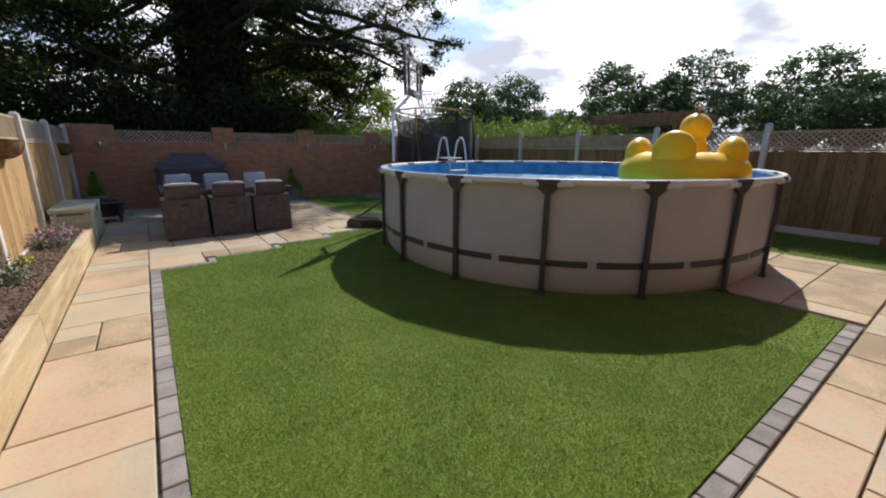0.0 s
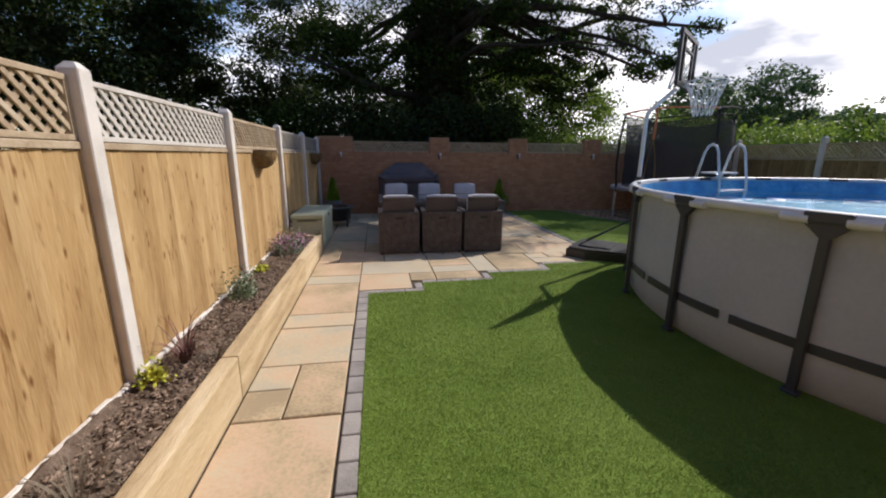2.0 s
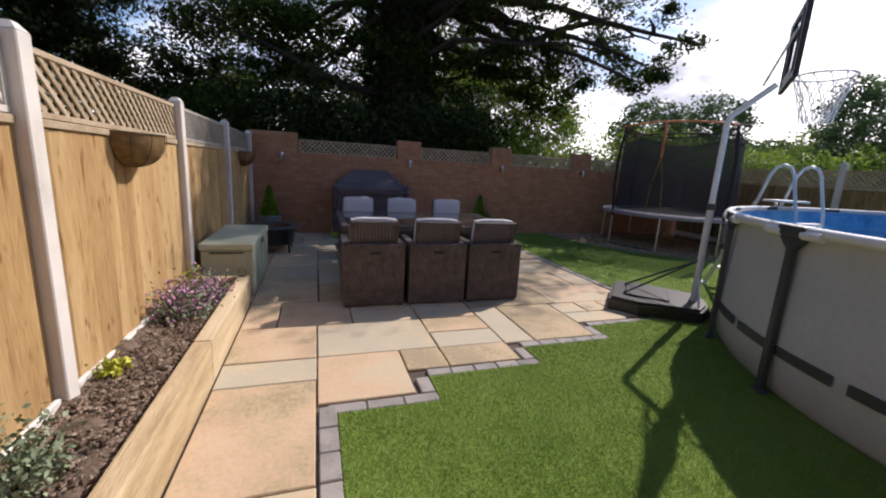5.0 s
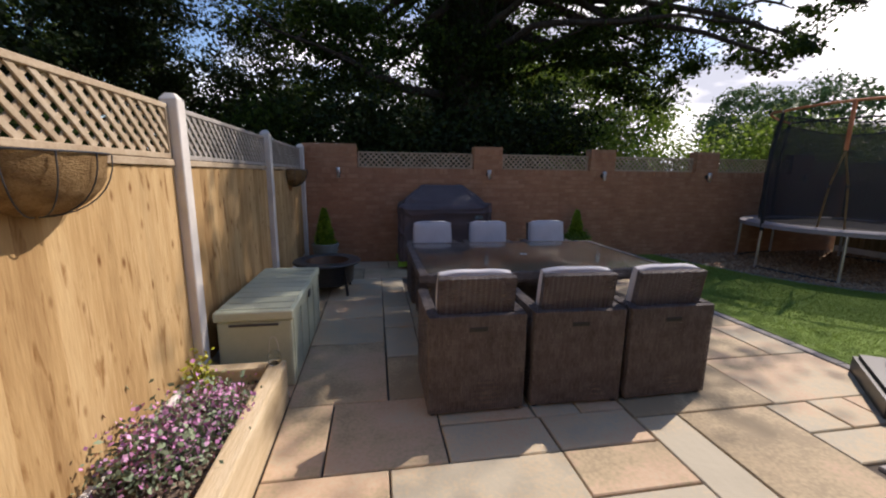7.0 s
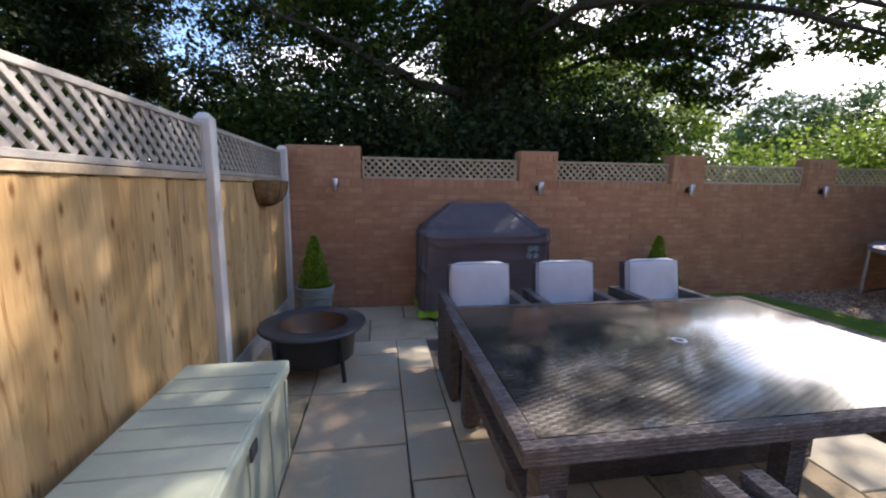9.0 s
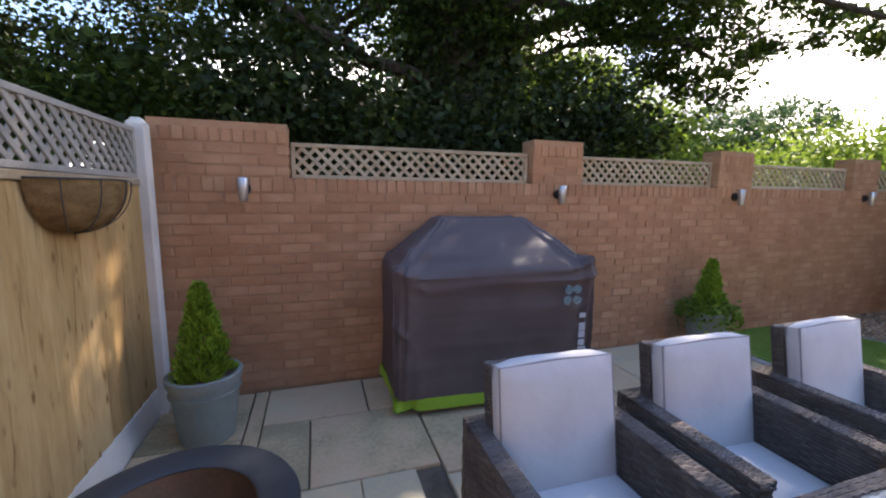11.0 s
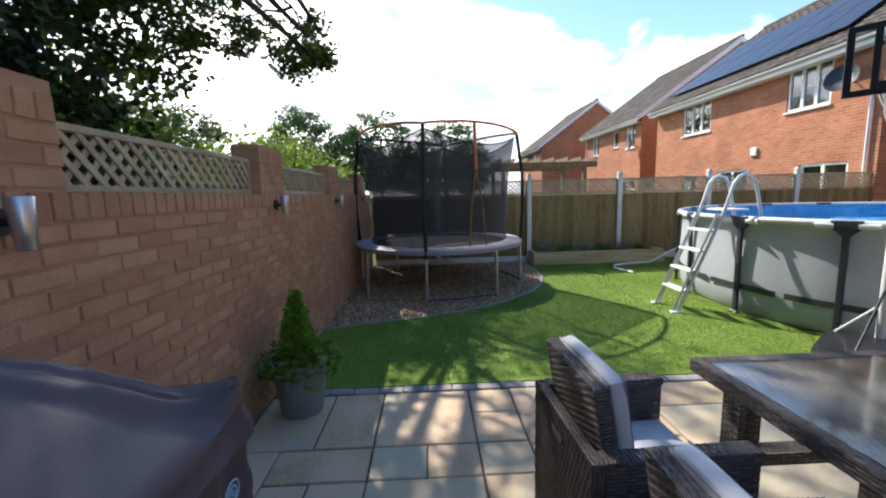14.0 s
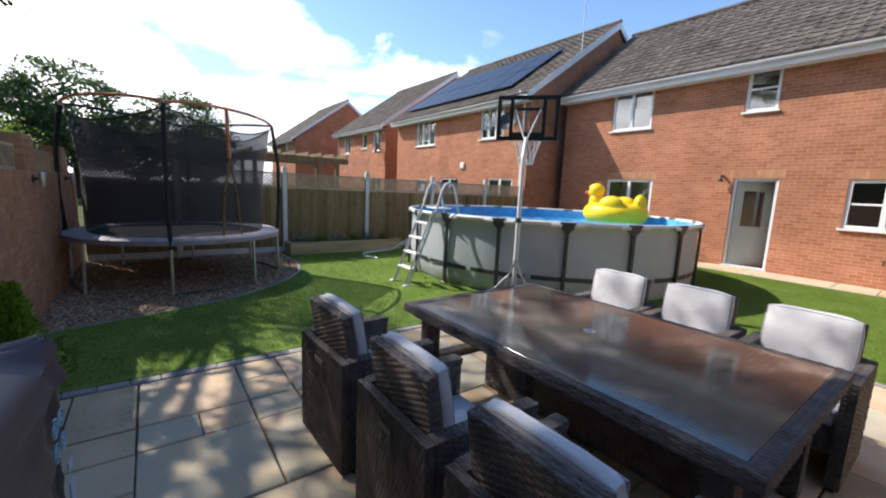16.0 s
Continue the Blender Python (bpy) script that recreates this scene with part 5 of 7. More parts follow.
for x in (0.11, TW - 0.19):
    part("end_stretcher", woven_box(x, x + 0.08, 0.205, TD - 0.205, 0.30, 0.36), M["wicker"], tb)

# ---------------------------------------------------------------- covered barbecue
bq = thing("covered_barbecue", "barbecue under a dark grey cloth cover with lime hem", "barbecue", (1.0, 12.0, 0), -3)
W, D = 0.76, 0.335


def cover_ring(z, w, d, fold, n=96, back=0.0):
    out = []
    for k in range(n):
        a = 2 * math.pi * k / n
        c, s = math.cos(a), math.sin(a)
        e = 0.11
        x = w * math.copysign(abs(c) ** e, c)
        y = d * math.copysign(abs(s) ** e, s)
        f = fold * (0.5 * math.sin(11 * a + 2 * z) + 0.35 * math.sin(19 * a - 3 * z + 1.0) + 0.6 * noise.noise((c * 3, s * 3, z * 2)))
        out.append((x * (1 + f / w), back + y + f * (1 if s > 0 else -1) * (abs(s) > 0.3), z + 0.012 * noise.noise((c * 4, s * 4, z * 3 + 5)) * (fold > 0)))
    return out


def skin(bm, rings, cap=True):
    vs = [[bm.verts.new(p) for p in r] for r in rings]
    n = len(vs[0])
    for a, b in zip(vs, vs[1:]):
        for j in range(n):
            bm.faces.new((a[j], a[(j + 1) % n], b[(j + 1) % n], b[j]))
    if cap:
        bm.faces.new(vs[-1])


COVER = ((0.13, 0.985, 0.98, 0.032, 0), (0.40, 0.982, 0.97, 0.028, 0), (0.70, 0.98, 0.96, 0.020, 0), (0.86, 0.985, 0.965, 0.013, 0), (0.95, 0.995, 0.985, 0.008, 0), (0.99, 0.985, 0.97, 0.006, 0.006),
         (1.015, 0.95, 0.935, 0.008, 0.02), (1.11, 0.81, 0.79, 0.012, 0.062), (1.20, 0.655, 0.63, 0.010, 0.11), (1.285, 0.51, 0.47, 0.006, 0.155), (1.318, 0.465, 0.41, 0.004, 0.17), (1.328, 0.42, 0.36, 0.003, 0.17))


def drape(p):
    """Push a point of the cloth in and out in hanging folds and slack creases."""
    x, y, z = p
    hang = max(0.0, min(1.0, (1.0 - z) / 0.5))
    q = x + 0.10 * noise.noise((x * 2, y * 2, z * 1.5))
    f = 0.020 * hang * math.sin(9 * q + 0.8 * z) + 0.012 * hang * math.sin(23 * q - 1.6 * z + y * 8)
    r = noise.noise((x * 3.2 + z * 2.0, y * 3.2, z * 2.2 + 7.0))
    f += 0.020 * (1 - min(1.0, abs(r) * 5.0)) * (0.35 + 0.65 * (0.55 < z < 1.12))
    r2 = noise.noise((x * 7 - z * 6.0, y * 5, z * 6 + 3.0))
    f += 0.007 * (1 - min(1.0, abs(r2) * 4.0))
    # the cloth breaks over the shoulder in a slanting fold and hangs in soft pleats below it
    if y < 0:
        line = 0.90 + 0.13 * abs(x + 0.08)
        f += 0.020 * math.exp(-((z - line) / 0.020) ** 2)
        f += 0.016 * hang * (1 - abs(math.sin(4.6 * x + 0.5 * z + 0.4))) * (abs(x) < 0.68)
        f -= 0.012 * math.exp(-((z - line - 0.09) / 0.05) ** 2)
    # slack fold under the front shoulder
    if y < 0 and x > 0.25:
        f += 0.024 * math.exp(-((z - 0.93 + 0.16 * (0.75 - x)) / 0.022) ** 2)
    if y < -0.02 and z > 1.0:
        f += 0.012 * math.exp(-((x - 0.40 * math.copysign(1, x) - (1.1 - z) * 0.9 * math.copysign(1, x)) / 0.03) ** 2)
    # the cloth stands up in a peak over each front corner
    peak = 0.05 * math.exp(-((abs(x) - 0.72) / 0.07) ** 2 - ((y + 0.31) / 0.08) ** 2 - ((z - 1.0) / 0.05) ** 2) * (1.0 if x > 0 else 0.5)
    s = -1.0 if y < 0 else 0.2
    return (x + f * 0.35 * (1 if x > 0 else -1), y + f * s, z + (f * 0.8 if z > 1.0 else 0) + peak)


levels = []
for (z0, *a0), (z1, *a1) in zip(COVER, COVER[1:]):
    k = max(2, int((z1 - z0) / 0.018))
    for i in range(k):
        levels.append((z0 + (z1 - z0) * i / k, *[p + (q - p) * i / k for p, q in zip(a0, a1)]))
levels.append(COVER[-1])
bm = bmesh.new()
skin(bm, [[drape(p) for p in cover_ring(z, W * u, D * v, f * 0.5, 220, q)] for z, u, v, f, q in levels] + [cover_ring(1.329, W * 0.2, D * 0.2, 0, 220, 0.17)])
bmesh.ops.recalc_face_normals(bm, faces=bm.faces[:])
part("cover", bm, M["cover"], bq, "dark grey creased cloth", smooth=True)
bm = bmesh.new()
skin(bm, [cover_ring(z, W * u, D * v, f) for z, u, v, f in ((0.045, 0.995, 0.99, 0.034), (0.09, 0.993, 0.99, 0.032), (0.132, 0.99, 0.985, 0.030))], False)
part("hem", bm, M["lime"], bq, "lime green hem", smooth=True)
for x in (-0.6, 0.6):
    for y in (-0.2, 0.2):
        bm = bmesh.new()
        rod(bm, (x - 0.02, y, 0.04), (x + 0.02, y, 0.04), 0.04, 14)
        rod(bm, (x, y, 0.04), (x, y, 0.5), 0.02, 8)
        part("caster", bm, M["black_plastic"], bq)
# printed emblem of four spirals and a row of plain bars
for k, (cx, cz) in enumerate(((0.50, 0.835), (0.572, 0.835), (0.50, 0.763), (0.572, 0.763))):
    pts = []
    for i in range(34):
        q = i / 33 * 4.6 * math.pi
        r = 0.004 + 0.030 * i / 33
        pts.append((cx + r * math.cos(q + k * 1.57), -D - 0.036, cz + r * math.sin(q + k * 1.57)))
    part("emblem", rods(pts, 0.003, 5), M["teal_print"], bq, "pale teal spiral print")
for i, (z, h) in enumerate(((0.66, 0.035), (0.585, 0.06), (0.52, 0.045), (0.46, 0.045), (0.405, 0.02), (0.35, 0.045))):
    part("print_bar", boxed(0.60, 0.65 if h > 0.03 else 0.665, -D - 0.038, -D - 0.033, z - h, z, 0.001), M["pale_print"], bq, "pale grey print bar")

# ---------------------------------------------------------------- fire pit
fp = thing("fire_pit", "round dark steel fire pit with a copper bowl", "fire pit", (-0.73, 10.64, 0))
fp.matrix_basis = fp.matrix_basis @ Matrix.Diagonal((0.96, 0.96, 1.0, 1))
bm = bmesh.new()
lathe(bm, [(0.29, 0.395), (0.43, 0.385), (0.44, 0.40), (0.43, 0.415), (0.30, 0.42), (0.285, 0.41)], 48, loop=True)
part("rim", bm, M["dark_frame"], fp, smooth=True)
bm = bmesh.new()
lathe(bm, [(0.02, 0.20), (0.15, 0.225), (0.24, 0.30), (0.285, 0.405), (0.292, 0.405), (0.25, 0.295), (0.16, 0.215), (0.02, 0.19)], 40)
part("bowl", bm, M["copper"], fp, "copper-toned bowl", smooth=True)
bm = bmesh.new()
lathe(bm, [(0.30, 0.12), (0.33, 0.14), (0.35, 0.38), (0.345, 0.38), (0.32, 0.15), (0.29, 0.125)], 40, loop=True)
part("drum", bm, M["black_plastic"], fp, smooth=True)
bm = bmesh.new()
lathe(bm, [(0.02, 0.223), (0.13, 0.235), (0.0, 0.25)], 20)
part("ash", bm, M["ash"], fp, "grey ash")
for k in range(4):
    q = math.pi / 4 + k * math.pi / 2
    part("leg", rods([(0.33 * math.cos(q), 0.33 * math.sin(q), 0.36), (0.38 * math.cos(q), 0.38 * math.sin(q), 0.0)], 0.018, 8), M["black_plastic"], fp)

# ---------------------------------------------------------------- potted conifers
def potted(at, r, h, tall, spread, seed, trailing, label):
    p = thing("potted_conifer", label, "potted plant", at, 0, "potted conifers")
    bm = bmesh.new()
    lathe(bm, [(r * 0.72, 0), (r * 0.74, 0.01), (r * 0.93, h - 0.07), (r * 0.95, h - 0.055), (r * 0.94, h - 0.05), (r, h - 0.045), (r * 1.02, h - 0.005), (r, h), (r * 0.9, h), (r * 0.88, h - 0.06), (0.01, h - 0.06)], 32)
    part("pot", bm, M["pot"], p, "grey-green ribbed pot", smooth=True)
    bm = bmesh.new()
    lathe(bm, [(r * 0.955, h - 0.115), (r * 0.965, h - 0.108), (r * 0.955, h - 0.1)], 32)
    part("pot_band", bm, M["pot"], p, smooth=True)
    bm = bmesh.new()
    lathe(bm, [(r * 0.87, h - 0.058), (r * 0.5, h - 0.045), (0.01, h - 0.04)], 20)
    part("soil", bm, M["soil"], p)
    bm = bmesh.new()
    rod(bm, (0, 0, h - 0.06), (0, 0, h + tall * 0.9), 0.012, 7, 0.003)
    part("stem", bm, M["bark"], p)
    rng = np.random.default_rng(seed)
    n = 5200
    u = rng.uniform(0, 1, n) ** 1.25
    a = rng.uniform(0, 2 * np.pi, n)
    rr = spread * (1 - u) ** 0.75 * (0.75 + 0.35 * rng.uniform(0, 1, n)) * (0.8 + 0.25 * np.sin(a * 5 + u * 20)) + 0.008
    c = np.stack([rr * np.cos(a), rr * np.sin(a), h - 0.03 + u * tall], 1)
    L = 0.035 * rng.uniform(0.6, 1.4, (n, 1))
    d = np.stack([np.cos(a) * 0.45, np.sin(a) * 0.45, np.full(n, 0.9)], 1) + rng.normal(0, 0.25, (n, 3))
    d /= np.linalg.norm(d, axis=1, keepdims=True)
    s = np.cross(d, rng.normal(size=(n, 3)))
    s /= np.linalg.norm(s, axis=1, keepdims=True)
    q = np.stack([c - s * 0.003, c + s * 0.003, c + d * L + s * 0.002, c + d * L - s * 0.002], 1)
    q[:, 1] += d * L * 0.3 + s * 0.004
    q[:, 3] -= d * L * 0.3 + s * 0.004
    ob = new("foliage", quads("foliage", q, M["conifer"]))
    ob.parent = p
    if trailing:
        k = 900
        a = rng.uniform(0, 2 * np.pi, k)
        rr = r * rng.uniform(0.55, 1.45, k)
        z = h + 0.05 * rng.normal(size=k) - 0.08 * np.clip(rr / r - 1, 0, 1) * 3 * rng.uniform(0, 1, k) + 0.01
        c = np.stack([rr * np.cos(a), rr * np.sin(a), z], 1)
        ob = new("trailing_leaves", quads("trailing", leaf_quads(c, 0.052, rng), M["leaf_light"]))
        ob.parent = p
        tagged(ob, "trailing green leaves over the rim")
    return p


potted((-0.90, 11.86, 0), 0.205, 0.42, 0.56, 0.15, 21, False, "upright conifer in a grey-green pot by the wall")
potted((3.44, 12.07, 0), 0.20, 0.40, 0.52, 0.14, 22, True, "upright conifer with trailing leaves in a grey pot")


# ---------------------------------------------------------------- half baskets on the fence
def half_basket(at, label):
    b = thing("wall_basket", label, "hanging basket", at, 0, "coir wall baskets")
    bm = bmesh.new()
    rings = []
    for k in range(9):
        f = k / 8
        r = 0.30 * math.sin(0.12 + f * (math.pi / 2 - 0.12))
        z = -0.24 * math.cos(f * math.pi / 2) ** 0.9 if f < 1 else 0
        rings.append([bm.verts.new((max(0.003, r * 0.8 * math.cos(q)) + 0.008 * noise.noise((q * 4, f * 5, 2)), r * math.sin(q), z)) for q in [-math.pi / 2 + math.pi * j / 20 for j in range(21)]])
    for a, c in zip(rings, rings[1:]):
        for j in range(20):
            bm.faces.new((a[j], a[j + 1], c[j + 1], c[j]))
    bm.faces.new([r[0] for r in rings] + [r[-1] for r in rings[::-1]])
    bm.faces.new(rings[0])
    part("coir_liner", bm, M["coir"], b, "brown coir liner", smooth=True)
    bm = bmesh.new()
    prism(bm, [(0.24 * 0.95 * max(0, math.cos(q)) + 0.003, 0.29 * math.sin(q)) for q in [-math.pi / 2 + math.pi * j / 16 for j in range(17)]], -0.03, -0.015)
    part("compost", bm, M["soil"], b)
    part("rim_wire", rods([(0.245 * math.cos(q) + 0.002, 0.305 * math.sin(q), 0.003) for q in [-math.pi / 2 + math.pi * j / 20 for j in range(21)]], 0.004, 6), M["dark_frame"], b)
    for q in (-1.1, -0.55, 0, 0.55, 1.1):
        pts = []
        for k in range(9):
            f = k / 8
            r = 0.305 * math.sin(0.1 + f * (math.pi / 2 - 0.1))
            pts.append((r * 0.82 * math.cos(q) + 0.006, r * math.sin(q), -0.245 * math.cos(f * math.pi / 2) ** 0.9 if f < 1 else 0))
        part("wire", rods(pts, 0.003, 5), M["dark_frame"], b)
    return b


basket = half_basket((FENCE_L + 0.026, 7.08, 1.565), "empty half-round coir basket hung on the fence")
b2 = copy_thing(basket, pose(FENCE_L + 0.026, 11.42, 1.545))
basket.matrix_basis = basket.matrix_basis @ Matrix.Diagonal((0.86, 0.86, 0.9, 1))
b2.matrix_basis = b2.matrix_basis @ Matrix.Diagonal((0.9, 0.9, 0.95, 1))

# ---------------------------------------------------------------- pool
PC = Vector((5.65, 4.38, 0))
RAIL = 1.18
pool = thing("frame_pool", "large round grey above-ground frame pool", "pool", PC)
bm = bmesh.new()
ring = 144
prof = []
for r, z in ((2.80, 0.0), (2.845, 0.05), (2.872, 0.25), (2.878, 0.45), (2.872, 0.75), (2.862, 1.0), (2.885, 1.14), (2.90, 1.172), (2.87, 1.172), (2.826, 1.0), (2.84, 0.5), (2.80, 0.06)):
    row = []
    for j in range(ring):
        a = 2 * math.pi * j / ring
        b = 0.016 * (1 - abs(((math.degrees(a) - 16.3) % 20) - 10) / 10) if z > 0 else 0
        wob = 0.006 * noise.noise((math.cos(a) * 9, math.sin(a) * 9, z * 3))
        rr = r + (0.012 - b if z < 1.1 else 0) * 1.0 + wob
        row.append(bm.verts.new((rr * math.cos(a), rr * math.sin(a), z)))
    prof.append(row)
for a, b in zip(prof, prof[1:]):
    for j in range(ring):
        bm.faces.new((a[j], a[(j + 1) % ring], b[(j + 1) % ring], b[j]))
bm.faces.new(prof[0][::-1])
part("liner_wall", bm, M["pool_wall"], pool, "mid grey laminated liner wall", smooth=True)
bm = bmesh.new()
lathe(bm, [(2.822, 0.07), (2.835, 0.5), (2.822, 1.0), (2.845, 1.165)], 96)
bm.faces.ensure_lookup_table()
top = [f for f in bm.faces if len(f.verts) > 4 and f.calc_center_median().z > 1]
bmesh.ops.delete(bm, geom=top, context='FACES_ONLY')
part("liner_inside", bm, M["pool_in"], pool, "blue patterned pool lining", smooth=True)
bm = bmesh.new()
vs = []
for k in range(1, 25):
    vs.append([bm.verts.new((2.815 * k / 24 * math.cos(2 * math.pi * j / 60), 2.815 * k / 24 * math.sin(2 * math.pi * j / 60), 1.03 + 0.006 * noise.noise((k * 0.6 * math.cos(2 * math.pi * j / 60), k * 0.6 * math.sin(2 * math.pi * j / 60), 4)))) for j in range(60)])
c0 = bm.verts.new((0, 0, 1.03))
for j in range(60):
    bm.faces.new((c0, vs[0][j], vs[0][(j + 1) % 60]))
for a, b in zip(vs, vs[1:]):
    for j in range(60):
        bm.faces.new((a[j], b[j], b[(j + 1) % 60], a[(j + 1) % 60]))
water = part("water", bm, M["water"], pool, "clear blue rippled water", smooth=True)
water.visible_shadow = False
N_POST = 18
for k in range(N_POST):
    a = radians(16.3 + 20 * k)
    b = radians(16.3 + 20 * (k + 1))
    u = Vector((math.cos(a), math.sin(a), 0))
    t = Vector((-u.y, u.x, 0))
    m = Matrix((( *(-t), 0), (*u, 0), (0, 0, 1, 0), (0, 0, 0, 1))).transposed()
    m.translation = u * 2.92
    post = new("post", mesh_of(boxed(-0.028, 0.028, -0.022, 0.022, 0.02, RAIL - 0.05, 0.01, 2, m=m), "post"))
    post.data.materials.append(M["dark_frame"])
    post.parent = pool
    part("post_foot", boxed(-0.05, 0.05, -0.035, 0.035, 0.0, 0.03, 0.006, m=m), M["dark_frame"], post)
    part("rail_joint", boxed(-0.12, 0.12, -0.038, 0.038, RAIL - 0.045, RAIL + 0.03, 0.014, 2, m=m), M["dark_frame"], post, "dark plastic rail joint")
    for x in (-0.165, 0.165):
        part("rail_sleeve", rods([m @ Vector((x - 0.075, 0.012, RAIL - 0.022)), m @ Vector((x + 0.075, 0.012, RAIL - 0.022))], 0.033, 10), M["pale_rail"], post, "pale rail sleeve", smooth=True)
    bm = bmesh.new()
    v = []
    for x, z in ((-0.12, RAIL - 0.045), (0.12, RAIL - 0.045), (0.03, RAIL - 0.13), (-0.03, RAIL - 0.13)):
        v.append((bm.verts.new(m @ Vector((x, -0.02, z))), bm.verts.new(m @ Vector((x, 0.02, z)))))
    bm.faces.new([q[0] for q in v])
    bm.faces.new([q[1] for q in v[::-1]])
    for i in range(4):
        bm.faces.new((v[i][0], v[i][1], v[(i + 1) % 4][1], v[(i + 1) % 4][0]))
    bmesh.ops.recalc_face_normals(bm, faces=bm.faces[:])
    part("gusset", bm, M["dark_frame"], post)
    pts = [(2.92 * math.cos(a + (b - a) * q), 2.92 * math.sin(a + (b - a) * q), RAIL) for q in (0, 0.2, 0.4, 0.6, 0.8, 1)]
    part("top_rail", rods(pts, 0.034, 10), M["pale_rail"], pool, smooth=True)
    for q0, q1 in ((0.02, 0.44), (0.53, 0.98)):
        bm = bmesh.new()
        rows = []
        for i in range(7):
            an = a + (b - a) * (q0 + (q1 - q0) * i / 6)
            c, s = math.cos(an), math.sin(an)
            rows.append([bm.verts.new((r * c, r * s, z)) for r, z in ((2.888, 0.30), (2.896, 0.302), (2.896, 0.368), (2.888, 0.37))])
        for p, q in zip(rows, rows[1:]):
            for j in range(4):
                bm.faces.new((p[j], q[j], q[(j + 1) % 4], p[(j + 1) % 4]))
        bm.faces.new(rows[0])
        bm.faces.new(rows[-1][::-1])
        bmesh.ops.recalc_face_normals(bm, faces=bm.faces[:])
        part("strap", bm, M["dark_frame"], pool, "dark webbing strap")

# ladder over the pool edge
lad = thing("pool_ladder", "white and grey A-frame ladder over the pool edge", "ladder", (5.62, 7.97, 0), -2)
for x in (-0.23, 0.23):
    pts = [(x, 0.0, 0.0), (x, -0.50, 1.25), (x, -0.60, 1.60), (x, -0.66, 1.69), (x, -0.74, 1.72), (x, -0.82, 1.69), (x, -0.87, 1.60), (x, -0.98, 1.15), (x, -1.12, 0.15)]
    part("side_rail", rods(pts, 0.019, 10), M["pale_rail"], lad, smooth=True)
    part("outer_stile", rods([(x * 0.86, 0.05, 0.0), (x * 0.86, -0.45, 1.24)], 0.016, 8), M["steel"], lad, smooth=True)
    part("foot", boxed(x - 0.035, x + 0.035, -0.04, 0.09, 0.0, 0.025, 0.006), M["white_metal"], lad)
for k in range(4):
    z = 0.26 + 0.25 * k
    part("step", boxed(-0.22, 0.22, -0.06 - 0.4 * z + 0.02, 0.05 - 0.4 * z + 0.02, z, z + 0.03, 0.006), M["white_metal"], lad)
    part("inner_step", boxed(-0.21, 0.21, -1.10 + 0.13 * z - 0.05, -1.10 + 0.13 * z + 0.05, z, z + 0.03, 0.006), M["white_metal"], lad)
part("platform", boxed(-0.21, 0.21, -0.83, -0.55, 1.27, 1.295, 0.006), M["white_metal"], lad)


# inflatable duck floating by the rim
def blob(bm, at, r, seg=22, turn=0):
    bmesh.ops.create_uvsphere(bm, u_segments=seg, v_segments=seg // 2 + 2, radius=1, matrix=Matrix.LocRotScale(at, Euler((0, turn, 0)), r))


duck = thing("inflatable_duck", "big yellow inflatable duck with black sunglasses floating", "pool float", (5.24, 2.27, 1.05), 13)
duck.matrix_basis = duck.matrix_basis @ Matrix.Diagonal((0.87, 0.87, 0.92, 1))
bm = bmesh.new()
n1, n2 = 40, 16
ringv = []
for i in range(n1):
    a = 2 * math.pi * i / n1
    row = []
    for j in range(n2):
        b = 2 * math.pi * j / n2
        rr = 0.29
        rad = 0.50 + rr * math.cos(b)
        row.append(bm.verts.new((rad * math.cos(a) * 1.08, rad * math.sin(a), 0.19 + rr * math.sin(b) * 0.9 + 0.006 * math.sin(a * 22))))
    ringv.append(row)
for i in range(n1):
    for j in range(n2):
        p, q = ringv[i], ringv[(i + 1) % n1]
        bm.faces.new((p[j], q[j], q[(j + 1) % n2], p[(j + 1) % n2]))
part("body", bm, M["yellow"], duck, smooth=True)
bm = bmesh.new()
blob(bm, (0.55, 0, 0.46), (0.20, 0.19, 0.26))
part("neck", bm, M["yellow"], duck, smooth=True)
bm = bmesh.new()
blob(bm, (0.57, 0, 0.76), (0.23, 0.205, 0.20))
part("head", bm, M["yellow"], duck, smooth=True)
bm = bmesh.new()
blob(bm, (0.80, 0, 0.70), (0.10, 0.09, 0.045))
blob(bm, (0.78, 0, 0.655), (0.085, 0.075, 0.035))
part("beak", bm, M["red"], duck, "red-orange beak", smooth=True)
for s in (-1, 1):
    bm = bmesh.new()
    blob(bm, (-0.05, 0.55 * s, 0.42), (0.32, 0.17, 0.22))
    part("wing", bm, M["yellow"], duck, smooth=True)
    part("sunglasses", boxed(0.72, 0.775, 0.03 * s if s > 0 else -0.155, 0.155 if s > 0 else -0.03, 0.76, 0.84, 0.018, 2), M["black_plastic"], duck, "black printed sunglasses")
bm = bmesh.new()
blob(bm, (-0.62, 0, 0.46), (0.16, 0.25, 0.24))
part("tail", bm, M["yellow"], duck, smooth=True)
bm = bmesh.new()
for k in range(3):
    rod(bm, (0.55 + 0.03 * (k - 1), 0.03 * (k - 1), 0.94), (0.50 + 0.09 * (k - 1), 0.07 * (k - 1), 1.06), 0.018, 6, 0.004)
part("tuft", bm, M["coir"], duck, "brown tuft on the head")

# ---------------------------------------------------------------- basketball stand
HF = Vector((0.72, -0.69, 0)).normalized()
hturn = math.degrees(math.atan2(HF.y, HF.x)) - 90
hoop = thing("basketball_stand", "portable basketball stand with black-framed clear backboard", "basketball hoop", (3.98, 6.98, 0), hturn)
bm = bmesh.new()
